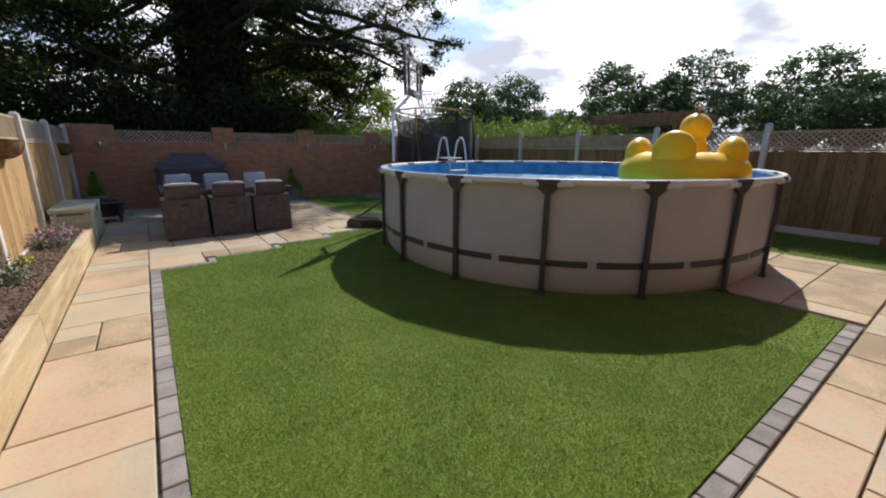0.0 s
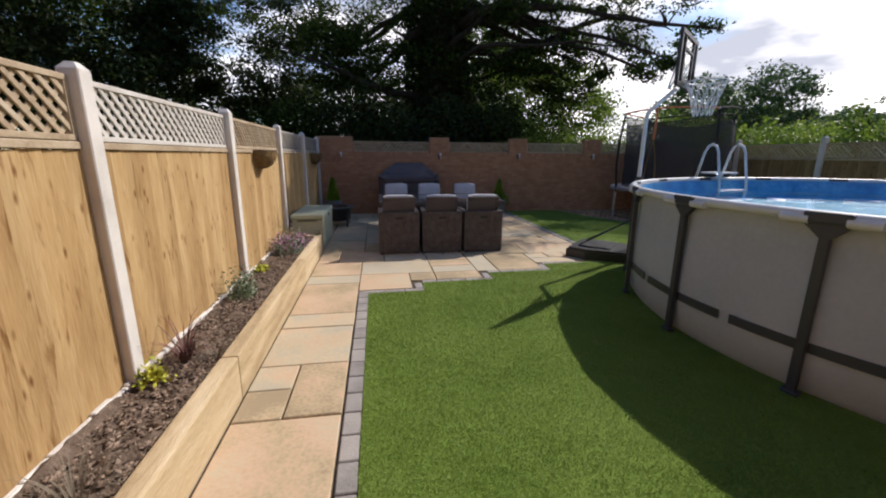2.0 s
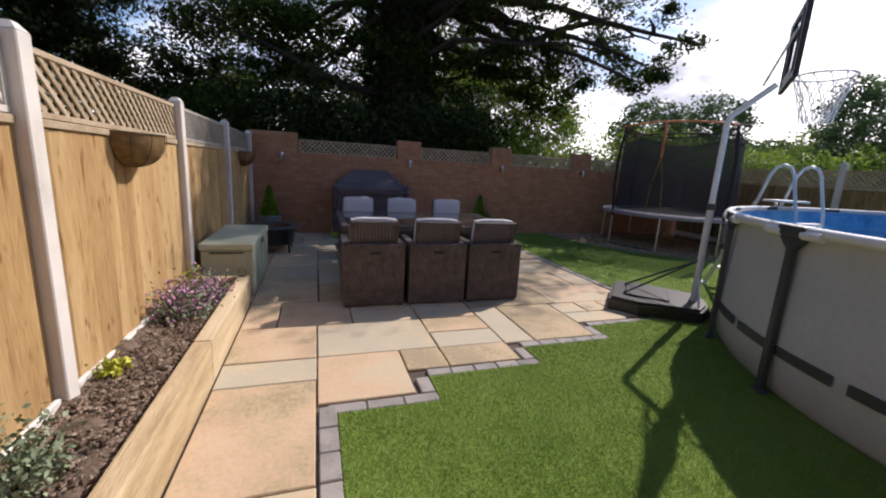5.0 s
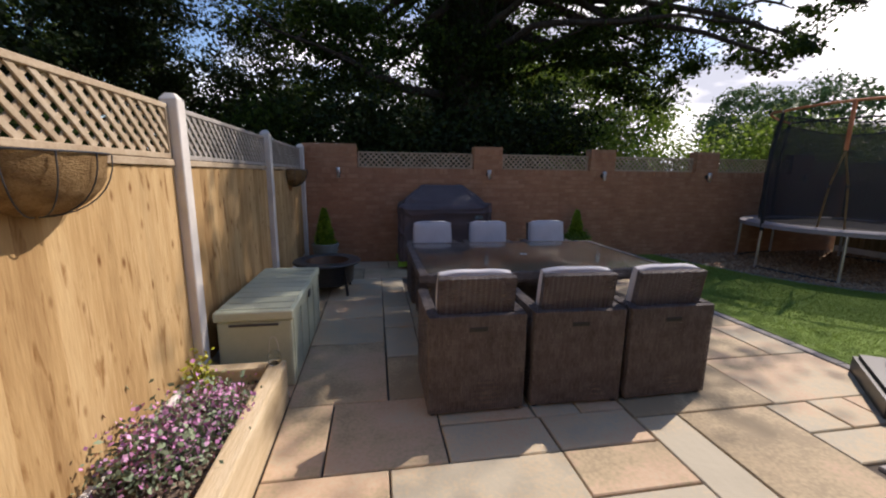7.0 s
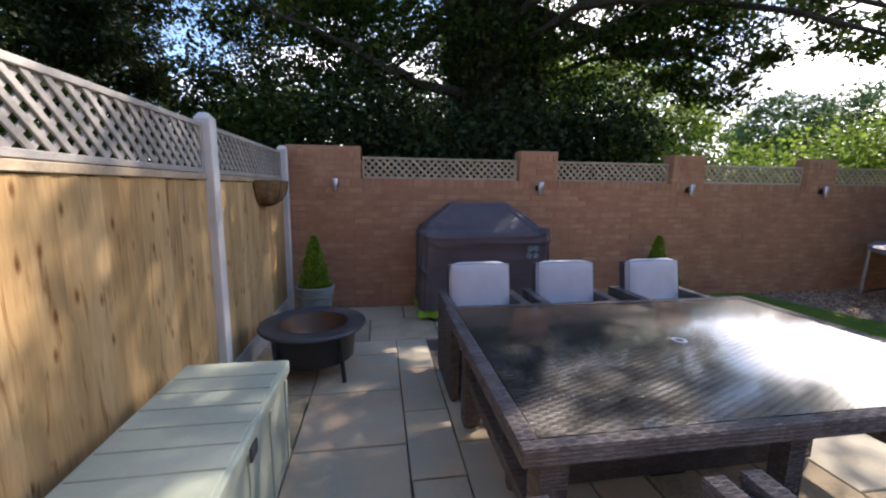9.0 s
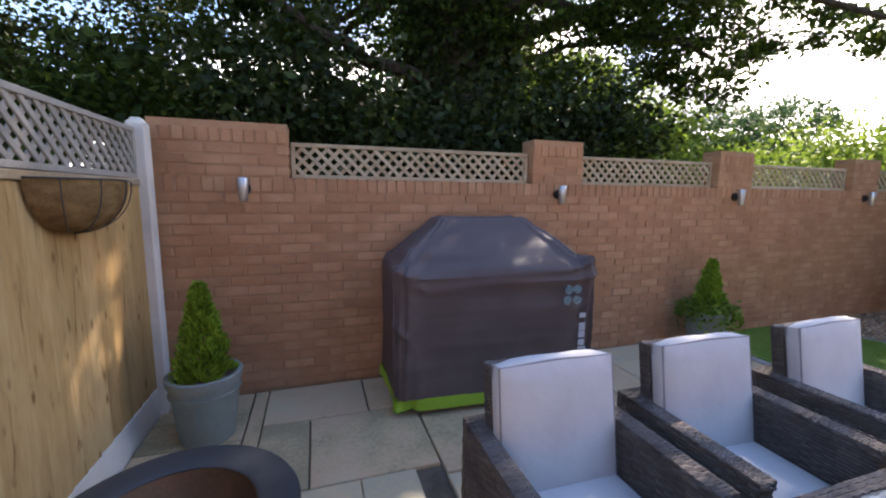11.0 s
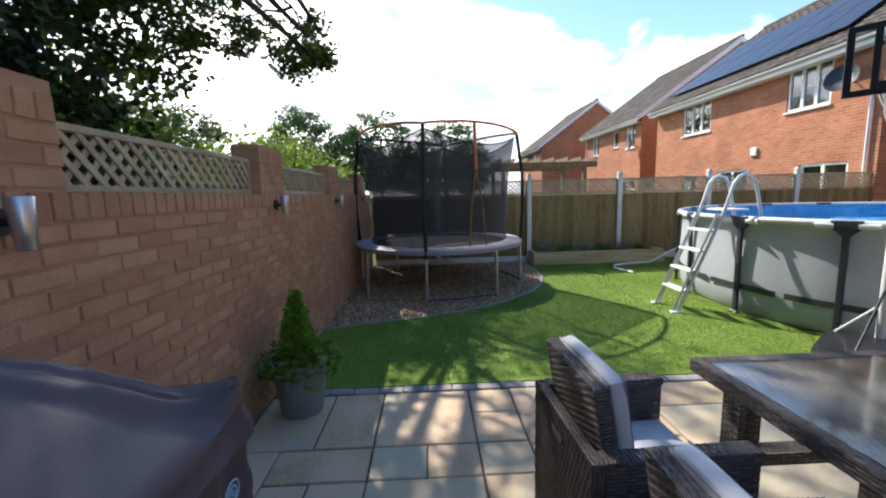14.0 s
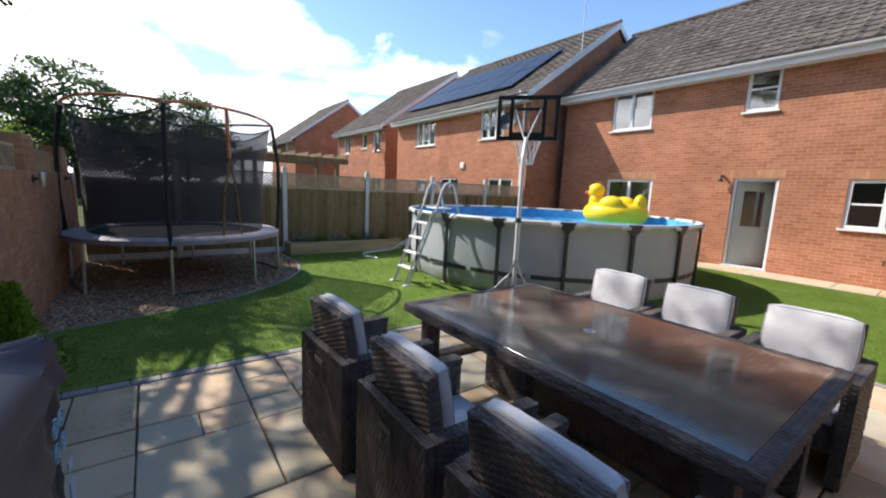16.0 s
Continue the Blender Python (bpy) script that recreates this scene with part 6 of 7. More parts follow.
prism(bm, [(-0.40, -0.86), (0.40, -0.86), (0.47, -0.55), (0.36, 0.06), (0.10, 0.14), (-0.10, 0.14), (-0.36, 0.06), (-0.47, -0.55)], 0.0, 0.15)
bmesh.ops.bevel(bm, geom=[e for e in bm.edges if e.verts[0].co.z > 0.1 and e.verts[1].co.z > 0.1], offset=0.03, segments=2, affect='EDGES')
base = part("base", bm, M["black_plastic"], hoop, "black plastic water-filled base")
part("base_rib", boxed(-0.26, 0.26, -0.70, -0.25, 0.150, 0.168, 0.008), M["black_plastic"], base)
part("base_wheel", rods([(-0.12, 0.12, 0.05), (0.12, 0.12, 0.05)], 0.05, 14), M["dark_frame"], base)
part("lower_pole", rods([(0, 0, 0.04), (0, 0, 1.2)], 0.035, 14), M["pale_rail"], hoop, smooth=True)
SWING = Matrix.Rotation(radians(-7), 4, "Z")          # the head is swung on the pole, away from the base


def head_part(name, bm, material, parent, label="", smooth=False):
    bmesh.ops.transform(bm, matrix=SWING, verts=bm.verts[:])
    return part(name, bm, material, parent, label, smooth)


head_part("upper_pole", rods([(0, 0, 1.2), (0, 0.005, 2.06), (0, 0.03, 2.14), (0, 0.34, 2.42)], 0.029, 14), M["white_metal"], hoop, smooth=True)
bm = bmesh.new()
lathe(bm, [(0.041, 1.17), (0.044, 1.18), (0.044, 1.23), (0.041, 1.24)], 14)
part("collar", bm, M["dark_frame"], hoop)
for x in (-0.30, 0.30):
    part("stay", rods([(x, 0.02, 0.14), (0, 0, 0.48)], 0.012, 8), M["pale_rail"], hoop)
part("back_stay", rods([(0.22, -0.72, 0.16), (0.0, 0, 0.62)], 0.011, 8), M["black_plastic"], hoop)
part("back_stay", rods([(-0.22, -0.72, 0.16), (0.0, 0, 0.62)], 0.011, 8), M["black_plastic"], hoop)
BY = 0.42
bb = head_part("backboard", boxed(-0.40, 0.40, BY - 0.004, BY + 0.004, 2.46, 3.02), M["glass"], hoop, "clear backboard panel")
bb.visible_shadow = True
for a, b, c, d in ((-0.46, 0.46, 2.40, 2.46), (-0.46, 0.46, 3.00, 3.06), (-0.46, -0.40, 2.46, 3.0), (0.40, 0.46, 2.46, 3.0), (-0.27, -0.215, 2.46, 3.0), (0.215, 0.27, 2.46, 3.0), (-0.215, 0.215, 2.46, 2.52), (-0.215, 0.215, 2.84, 2.88)):
    head_part("board_frame", boxed(a, b, BY - 0.02, BY + 0.02, c, d, 0.005), M["black_plastic"], bb, "black board frame")
for x in (-0.19, 0.19):
    head_part("board_strut", rods([(x, BY - 0.025, 2.86), (x * 0.15, 0.24, 2.42)], 0.011, 8), M["white_metal"], hoop)
RY, RZ, RR = BY + 0.26, 2.47, 0.225
head_part("rim", rods([(RR * math.cos(q), RY + RR * math.sin(q), RZ) for q in [2 * math.pi * i / 28 for i in range(28)]], 0.009, 8, True), M["white_metal"], hoop, smooth=True)
head_part("rim_bracket", boxed(-0.06, 0.06, BY + 0.0, RY - RR + 0.01, RZ - 0.03, RZ + 0.006, 0.004), M["white_metal"], hoop)
bm = bmesh.new()
for i in range(12):
    for s in (1, -1):
        pts = []
        for k in range(7):
            f = k / 6
            q = 2 * math.pi * (i + s * 1.5 * f) / 12
            r = RR * (1 - 0.55 * f ** 0.8) + 0.012 * math.sin(i * 2.1 + k)
            pts.append((r * math.cos(q), RY + r * math.sin(q), RZ - 0.42 * f))
        sweep(bm, pts, 0.0045, 5)
head_part("net", bm, M["white_metal"], hoop, "white string net")

# ---------------------------------------------------------------- trampoline
mesh_net = bpy.data.materials.new("black_net")
mesh_net.use_nodes = True
nn, nl = mesh_net.node_tree.nodes, mesh_net.node_tree.links
pb = nn["Principled BSDF"]
pb.inputs["Base Color"].default_value, pb.inputs["Roughness"].default_value = (0.045, 0.043, 0.047, 1), 0.9
tr, mixs = nn.new("ShaderNodeBsdfTransparent"), nn.new("ShaderNodeMixShader")
ntc, nno, nrp = nn.new("ShaderNodeTexCoord"), nn.new("ShaderNodeTexNoise"), nn.new("ShaderNodeMapRange")
nno.inputs["Scale"].default_value = 24.0
nrp.inputs["To Min"].default_value, nrp.inputs["To Max"].default_value = 0.62, 0.74
nl.new(ntc.outputs["Object"], nno.inputs["Vector"])
nl.new(nno.outputs["Fac"], nrp.inputs["Value"])
nl.new(nrp.outputs["Result"], mixs.inputs["Fac"])
nl.new(tr.outputs[0], mixs.inputs[1])
nl.new(pb.outputs[0], mixs.inputs[2])
nl.new(mixs.outputs[0], nn["Material Output"].inputs["Surface"])
M["pad"] = mat("faded_pad", [(0.22, 0.19, 0.21), (0.30, 0.27, 0.29), (0.36, 0.33, 0.34)], 0.7, scale=5, bump=0.2, bump_scale=12)
TC = Vector((7.72, 10.92, 0))
TR, TZ = 1.43, 0.74
tramp = thing("trampoline", "round trampoline with black safety net on steel legs", "trampoline", TC)
circle = lambda r, z, n=60: [(r * math.cos(2 * math.pi * i / n), r * math.sin(2 * math.pi * i / n), z) for i in range(n)]
part("frame_ring", rods(circle(TR, TZ), 0.022, 8, True), M["steel"], tramp, smooth=True)
bm = bmesh.new()
lathe(bm, [(1.16, TZ + 0.02), (1.18, TZ + 0.034), (1.43, TZ + 0.036), (1.463, TZ + 0.015), (1.46, TZ - 0.045), (1.453, TZ - 0.045), (1.453, TZ + 0.008), (1.2, TZ + 0.008)], 60)
bm.faces.ensure_lookup_table()
bmesh.ops.delete(bm, geom=[f for f in bm.faces if len(f.verts) > 4], context='FACES_ONLY')
part("pad", bm, M["pad"], tramp, "faded mauve-grey safety pad", smooth=True)
bm = bmesh.new()
lathe(bm, [(0.02, TZ - 0.004), (1.22, TZ), (1.22, TZ + 0.006), (0.02, TZ + 0.002)], 48)
part("mat", bm, M["black_foam"], tramp, "black jumping mat")
ANG = [84, 171, 262, 352]
for k, a in enumerate(ANG):
    u = Vector((math.cos(radians(a)), math.sin(radians(a)), 0))
    part("pole", rods([u * TR * 1.0 + Vector((0, 0, TZ - 0.1)), u * (TR + 0.05) + Vector((0, 0, 1.3)), u * (TR + 0.04) + Vector((0, 0, 1.9)), u * (TR - 0.05) + Vector((0, 0, 2.54))], 0.028, 10), M["black_foam"], tramp, "black foam-sleeved pole", smooth=True)
    part("pole_cap", rods([u * (TR - 0.05) + Vector((0, 0, 2.53)), u * (TR - 0.055) + Vector((0, 0, 2.575))], 0.022, 8), M["pale_rail"], tramp, "pale pole cap")
LEGS = [36 + 45 * k for k in range(8)]
for a in LEGS:
    u = Vector((math.cos(radians(a)), math.sin(radians(a)), 0))
    part("leg", rods([u * TR + Vector((0, 0, TZ - 0.02)), u * (TR + 0.02) + Vector((0, 0, 0.0))], 0.02, 10), M["steel"], tramp, smooth=True)
for k in (0, 2, 4, 6):
    a, b = radians(LEGS[k + 1]), radians(LEGS[(k + 2) % 8])
    p, q = Vector((math.cos(a), math.sin(a), 0)) * (TR + 0.02), Vector((math.cos(b), math.sin(b), 0)) * (TR + 0.02)
    part("foot_bar", rods([p + Vector((0, 0, 0.02)), (p + q) / 2 * 1.03 + Vector((0, 0, 0.02)), q + Vector((0, 0, 0.02))], 0.017, 8), M["dark_frame"], tramp, smooth=True)


def net_at(a, f):
    """A point of the net: drawn out to the poles at the top, slack between them."""
    best = min(abs((math.degrees(a) - q + 180) % 360 - 180) for q in ANG)
    d = max(0.0, 1 - best / 45)
    r = 1.19 + (0.16 * d ** 3 - 0.05 * (1 - d)) * f ** 2
    return (r * math.cos(a), r * math.sin(a), TZ + 0.01 + (1.56 + 0.19 * d ** 2) * f)


bm = bmesh.new()
n, nz = 96, 14
rows = []
for j in range(nz + 1):
    row = []
    for i in range(n):
        x, y, z = net_at(2 * math.pi * i / n, j / nz)
        w = 1 + 0.022 * noise.noise((i * 0.35, j * 0.3, 0))
        row.append(bm.verts.new((x * w, y * w, z)))
    rows.append(row)
for p, q in zip(rows, rows[1:]):
    for i in range(n):
        bm.faces.new((p[i], p[(i + 1) % n], q[(i + 1) % n], q[i]))
part("safety_net", bm, mesh_net, tramp, "black mesh safety net", smooth=True)
part("net_hem", rods([net_at(2 * math.pi * i / n, 1.0) for i in range(n)], 0.011, 5, True), M["black_foam"], tramp)


def arc_at(k, q):
    """The top rail from pole k to the next, bowed out and up a little."""
    a, b = radians(ANG[k]), radians(ANG[(k + 1) % 4] + (360 if k == 3 else 0))
    p = Vector((math.cos(a), math.sin(a), 0)).lerp(Vector((math.cos(b), math.sin(b), 0)), q) * (TR - 0.05)
    p *= 1 + 0.22 * math.sin(math.pi * q)
    return p + Vector((0, 0, 2.56 + 0.06 * math.sin(math.pi * q)))


for k in range(4):
    orange = k in (0, 1)
    part("top_arc", rods([arc_at(k, i / 12) for i in range(13)], 0.02, 8), M["rust_orange" if orange else "black_foam"], tramp, "orange sleeved top rail" if orange else "", smooth=True)
# forked orange strap over the net's entrance
head = arc_at(1, 0.42)
out = Vector((head.x, head.y, 0)).normalized()
side = Vector((-out.y, out.x, 0))
fork = out * 1.22 + Vector((0, 0, 1.92))
part("entrance_strap", rods([head, out * 1.2 + Vector((0, 0, 2.3)), fork], 0.026, 8), M["rust_orange"], tramp, "orange entrance strap")
for s in (-1, 1):
    part("strap_leg", rods([fork, out * 1.235 + side * 0.10 * s + Vector((0, 0, 1.4)), out * 1.25 + side * 0.15 * s + Vector((0, 0, TZ + 0.04))], 0.013, 7), M["coir"], tramp, "tan strap leg")
    part("strap_buckle", boxed(-0.018, 0.018, -0.018, 0.018, -0.025, 0.025, 0.006, m=Matrix.Translation(out * 1.245 + side * 0.10 * s + Vector((0, 0, 1.4)))), M["black_plastic"], tramp)

# gravel bed and its stone edge
GRAVEL = [(5.30, WALL_Y), (5.45, 11.90), (5.61, 11.35), (5.87, 10.60), (6.28, 9.99), (6.78, 9.50), (7.28, 9.21), (8.02, 9.0), (9.49, 8.97), (9.49, WALL_Y)]
bm = bmesh.new()
prism(bm, GRAVEL, -0.05, 0.006)
gravel = solid("gravel_bed", bm, M["gravel"], "brown gravel bed under the trampoline", "gravel", kind="structure")
chips("gravel", "loose brown and buff gravel stones", "gravel", 11000, 5.3, 9.5, 8.95, WALL_Y, 0.008, 0.024, M["pebble"], 15, lambda x, y: inside(x, y, GRAVEL))

# low planter along the far fence
pl = thing("fence_planter", "low pale timber planter along the fence", "raised bed", (0, 0, 0))
part("sleeper", boxed(8.98, 9.07, 6.0, 8.86, -0.02, 0.27, 0.012, 2), M["sleeper"], pl)
part("sleeper", boxed(9.075, 9.46, 8.77, 8.86, -0.02, 0.27, 0.012, 2), M["sleeper"], pl)
part("sleeper", boxed(9.075, 9.46, 6.0, 6.09, -0.02, 0.27, 0.012, 2), M["sleeper"], pl)
part("soil", boxed(9.072, 9.485, 6.095, 8.765, 0.0, 0.22), M["soil"], pl, "dark soil")
for k, (y, s) in enumerate(((8.5, 0.16), (8.1, 0.12), (7.7, 0.18), (7.2, 0.13), (6.8, 0.17), (6.4, 0.12))):
    bushlet("planter_shrub", "small leafy plant in the low planter", "plant", (9.28, y, 0.22), s, s * 1.3, s * 1.4, 420, 0.035, M["leaf_light"] if k % 2 else M["silver"], 40 + k, M["pink"] if k == 0 else None, 60)

# pool hose on the lawn
hose = thing("pool_hose", "pale ribbed pool hose lying on the lawn", "hose", (0, 0, 0))
part("tube", rods([(8.30, 6.0, 0.45), (8.45, 6.2, 0.30), (8.62, 6.5, 0.06), (8.7, 6.9, 0.03), (8.55, 7.3, 0.03), (8.2, 7.45, 0.03), (7.8, 7.3, 0.03)], 0.022, 8), M["pale_rail"], hose, smooth=True)
# small terracotta posts by the house wall
spindle = bmesh.new()
lathe(spindle, [(0.05, 0), (0.05, 0.03), (0.03, 0.06), (0.045, 0.12), (0.03, 0.18), (0.04, 0.2), (0.0, 0.23)], 14)
M["terracotta"] = mat("terracotta", [(0.36, 0.14, 0.07), (0.46, 0.20, 0.10)], 0.85, scale=9)
s0 = solid("terracotta_finial", spindle, M["terracotta"], "small terracotta finial by the house wall", "ornament", (4.72, -0.38, 0.0), group="terracotta finials", smooth=True)
copy_thing(s0, pose(4.38, -0.38, 0.0))

# ---------------------------------------------------------------- trees and hedges
def limb(bm, a, b, r0, r1, rng, bend=0.2, k=8):
    a, b = Vector(a), Vector(b)
    L = (b - a).length
    pts, rs = [], []
    off = Vector((rng.uniform(-1, 1), rng.uniform(-1, 1), rng.uniform(-0.4, 0.8))) * L * bend
    for i in range(k + 1):
        f = i / k
        pts.append(a.lerp(b, f) + off * math.sin(math.pi * f) + Vector((rng.uniform(-1, 1), rng.uniform(-1, 1), rng.uniform(-1, 1))) * L * 0.022)
        rs.append(r0 + (r1 - r0) * f)
    sweep(bm, pts, rs, 8)
    return pts


def cloud(rng, centre, radii, clumps, per, spread, shell=0.55):
    """Leaf places in clumps within an ellipsoid, mostly towards its skin."""
    d = rng.normal(size=(clumps, 3))
    d /= np.linalg.norm(d, axis=1, keepdims=True)
    rad = rng.uniform(shell, 1.0, (clumps, 1)) ** 0.7
    c = np.array(centre) + d * rad * np.array(radii)
    k = rng.integers(int(per * 0.5), int(per * 1.5), clumps)
    c = np.repeat(c, k, 0)
    sp = np.repeat(rng.uniform(0.6, 1.4, clumps) * spread, k)[:, None]
    p = rng.normal(size=c.shape) * sp * np.array([1, 1, 0.5])
    return c + p


def tree(name, label, base, trunk_r, fork, crowns, leaf, material, seed, limbs=(), aspect=0.6, boughs=True, bough_n=2):
    """crowns: (centre, radii, clumps, leaves a clump, spread)."""
    t = thing(name, label, "tree", base)
    rng = random.Random(seed)
    nr = np.random.default_rng(seed)
    bm = bmesh.new()
    b = Vector(base)
    top = Vector((0.15, 0.1, fork))
    sweep(bm, [(0, 0, -0.1), (0, 0, 0.25), (0.03, 0.02, fork * 0.35), (0.06, 0.05, fork * 0.7), top], [trunk_r * 1.45, trunk_r * 1.12, trunk_r, trunk_r * 0.9, trunk_r * 0.75], 14)
    part("trunk", bm, M["bark"], t, "dark rugged trunk", smooth=True)
    bm = bmesh.new()
    cs = [Vector(c[0]) - b for c in crowns]
    if boughs:
        for (c, r, *_), cc in zip(crowns, cs):
            for _ in range(bough_n):
                d = Vector((rng.uniform(-1, 1), rng.uniform(-1, 1), rng.uniform(-0.5, 0.9)))
                end = cc + Vector((d.x * r[0], d.y * r[1], d.z * r[2])) * 0.8
                pts = limb(bm, top * rng.uniform(0.75, 1.0), end, trunk_r * 0.2, trunk_r * 0.04, rng)
                for _ in range(3):
                    s = pts[rng.randint(3, 7)]
                    e = s + Vector((rng.uniform(-1, 1) * r[0], rng.uniform(-1, 1) * r[1], rng.uniform(-0.5, 0.7) * r[2])) * 0.4
                    limb(bm, s, e, trunk_r * 0.08, trunk_r * 0.02, rng, k=4)
    for a, e, r0 in limbs:
        pts = limb(bm, Vector(a) - b, Vector(e) - b, r0, r0 * 0.07, rng, k=12)
        for i in (4, 6, 8, 10, 11):
            limb(bm, pts[i], pts[i] + Vector((rng.uniform(-1, 1), rng.uniform(-1, 1), rng.uniform(-0.7, 0.8))) * 1.1, r0 * 0.25, r0 * 0.03, rng, 0.06, 5)
    if boughs or limbs:
        part("branchwork", bm, M["bark"], t, "dark spreading limbs", smooth=True)
    else:
        bm.free()
    pts = np.concatenate([cloud(nr, np.array(c) - np.array(base), r, k, per, sp) for c, r, k, per, sp in crowns])
    ob = new("crown", quads("crown", leaf_quads(pts, leaf, nr, 0.3, aspect), material))
    ob.parent = t
    tagged(ob, "dense green leaves")
    return t


tree("oak_tree", "big oak overhanging the brick wall with dark foliage", (2.5, 17.0, -0.09), 0.88, 7.6,
     [((2.5, 17.4, 9.2), (6.2, 5.0, 4.4), 300, 125, 0.30),
      ((9.4, 15.8, 9.7), (4.8, 3.2, 2.2), 190, 125, 0.30),
      # unseen lobe, added high up only to shade the long fence
      ((6.0, 13.9, 8.4), (2.3, 1.7, 1.2), 42, 115, 0.28),
      ((6.3, 15.6, 6.8), (3.8, 2.4, 2.4), 58, 115, 0.24),
      ((8.4, 13.25, 4.1), (0.6, 0.45, 0.45), 12, 90, 0.13),
      ((9.2, 14.4, 5.8), (1.9, 1.3, 1.5), 26, 145, 0.18),
      ((-1.8, 15.8, 7.0), (4.0, 2.6, 2.6), 58, 125, 0.24),
      ((4.6, 16.2, 4.4), (2.2, 1.2, 0.9), 46, 110, 0.28),
      ((6.6, 15.2, 4.3), (1.6, 0.8, 1.1), 34, 135, 0.20),
      ((5.2, 15.0, 5.3), (1.7, 0.9, 1.2), 30, 140, 0.20),
      ((0.2, 16.2, 4.5), (2.0, 1.2, 0.9), 46, 110, 0.28),
      ((-1.2, 17.6, 5.0), (1.7, 1.0, 1.3), 75, 120, 0.26)],
     0.115, M["leaf"], 31, bough_n=2,
     limbs=[((2.6, 17.0, 3.4), (7.2, 14.6, 4.6), 0.13), ((2.5, 17.0, 4.0), (9.8, 14.3, 5.4), 0.16), ((2.5, 17.0, 3.6), (-2.6, 15.0, 4.8), 0.15), ((2.5, 17.0, 4.4), (5.2, 14.6, 6.4), 0.14), ((2.5, 17.0, 4.6), (8.4, 13.3, 4.5), 0.12)])
# ivy on the oak's trunk
rng = np.random.default_rng(77)
a = rng.uniform(0, 2 * np.pi, 26000)
z = rng.uniform(0.0, 8.6, 26000)
rr = 0.84 + np.abs(rng.normal(0, 0.16, 26000)) + 0.12 * np.sin(a * 3 + z)
ivy = new("ivy", quads("ivy", leaf_quads(np.stack([2.52 + rr * np.cos(a), 17.0 + rr * np.sin(a), z], 1), 0.11, rng, 0, 0.8), M["leaf_shaded"]))
tagged(ivy, "dark ivy climbing the oak's trunk", "ivy", kind="stuff")

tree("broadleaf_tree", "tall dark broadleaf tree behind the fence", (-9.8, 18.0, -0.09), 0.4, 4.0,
     [((-9.8, 18.0, 7.0), (3.6, 4.0, 5.0), 280, 120, 0.36), ((-7.6, 16.2, 3.6), (1.6, 1.6, 1.5), 40, 105, 0.26)], 0.14, M["leaf_shaded"], 32)
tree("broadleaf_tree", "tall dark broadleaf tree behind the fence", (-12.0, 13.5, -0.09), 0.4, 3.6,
     [((-12.0, 13.5, 6.6), (4.6, 4.6, 4.6), 340, 120, 0.42)], 0.16, M["leaf_shaded"], 33)
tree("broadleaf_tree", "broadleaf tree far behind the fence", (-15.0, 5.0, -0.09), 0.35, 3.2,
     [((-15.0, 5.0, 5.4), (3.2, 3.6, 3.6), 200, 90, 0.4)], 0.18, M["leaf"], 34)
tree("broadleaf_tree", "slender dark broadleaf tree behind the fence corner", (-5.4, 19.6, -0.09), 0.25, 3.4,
     [((-5.2, 19.6, 6.4), (3.6, 2.0, 3.6), 260, 115, 0.30), ((-6.8, 18.8, 5.2), (1.7, 1.4, 2.0), 80, 110, 0.26)], 0.13, M["leaf_shaded"], 39)
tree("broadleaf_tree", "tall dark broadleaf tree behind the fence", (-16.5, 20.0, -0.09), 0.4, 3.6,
     [((-16.5, 20.0, 6.4), (5.2, 3.4, 5.0), 300, 110, 0.42)], 0.18, M["leaf_shaded"], 40)
tree("broadleaf_tree", "broadleaf tree behind the oak", (-1.0, 24.0, -0.09), 0.35, 3.2,
     [((-1.0, 24.0, 3.4), (6.0, 2.6, 2.0), 210, 100, 0.38)], 0.18, M["leaf"], 35)
tree("broadleaf_tree", "leafy tree beyond the oak", (8.0, 21.0, -0.09), 0.3, 2.2,
     [((8.0, 21.0, 3.6), (4.2, 2.2, 2.4), 220, 90, 0.36)], 0.16, M["leaf_light"], 36)

tree("broadleaf_tree", "broadleaf tree with sunlit leaf colour in the belt behind the gardens", (-12.5, 23.5, -0.09), 0.35, 3.2,
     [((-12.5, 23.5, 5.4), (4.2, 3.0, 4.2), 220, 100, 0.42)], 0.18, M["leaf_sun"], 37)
tree("broadleaf_tree", "broadleaf tree with sunlit leaf colour in the belt behind the gardens", (5.2, 25.0, -0.09), 0.35, 3.0,
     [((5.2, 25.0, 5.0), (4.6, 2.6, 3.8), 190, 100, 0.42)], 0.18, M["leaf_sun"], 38)


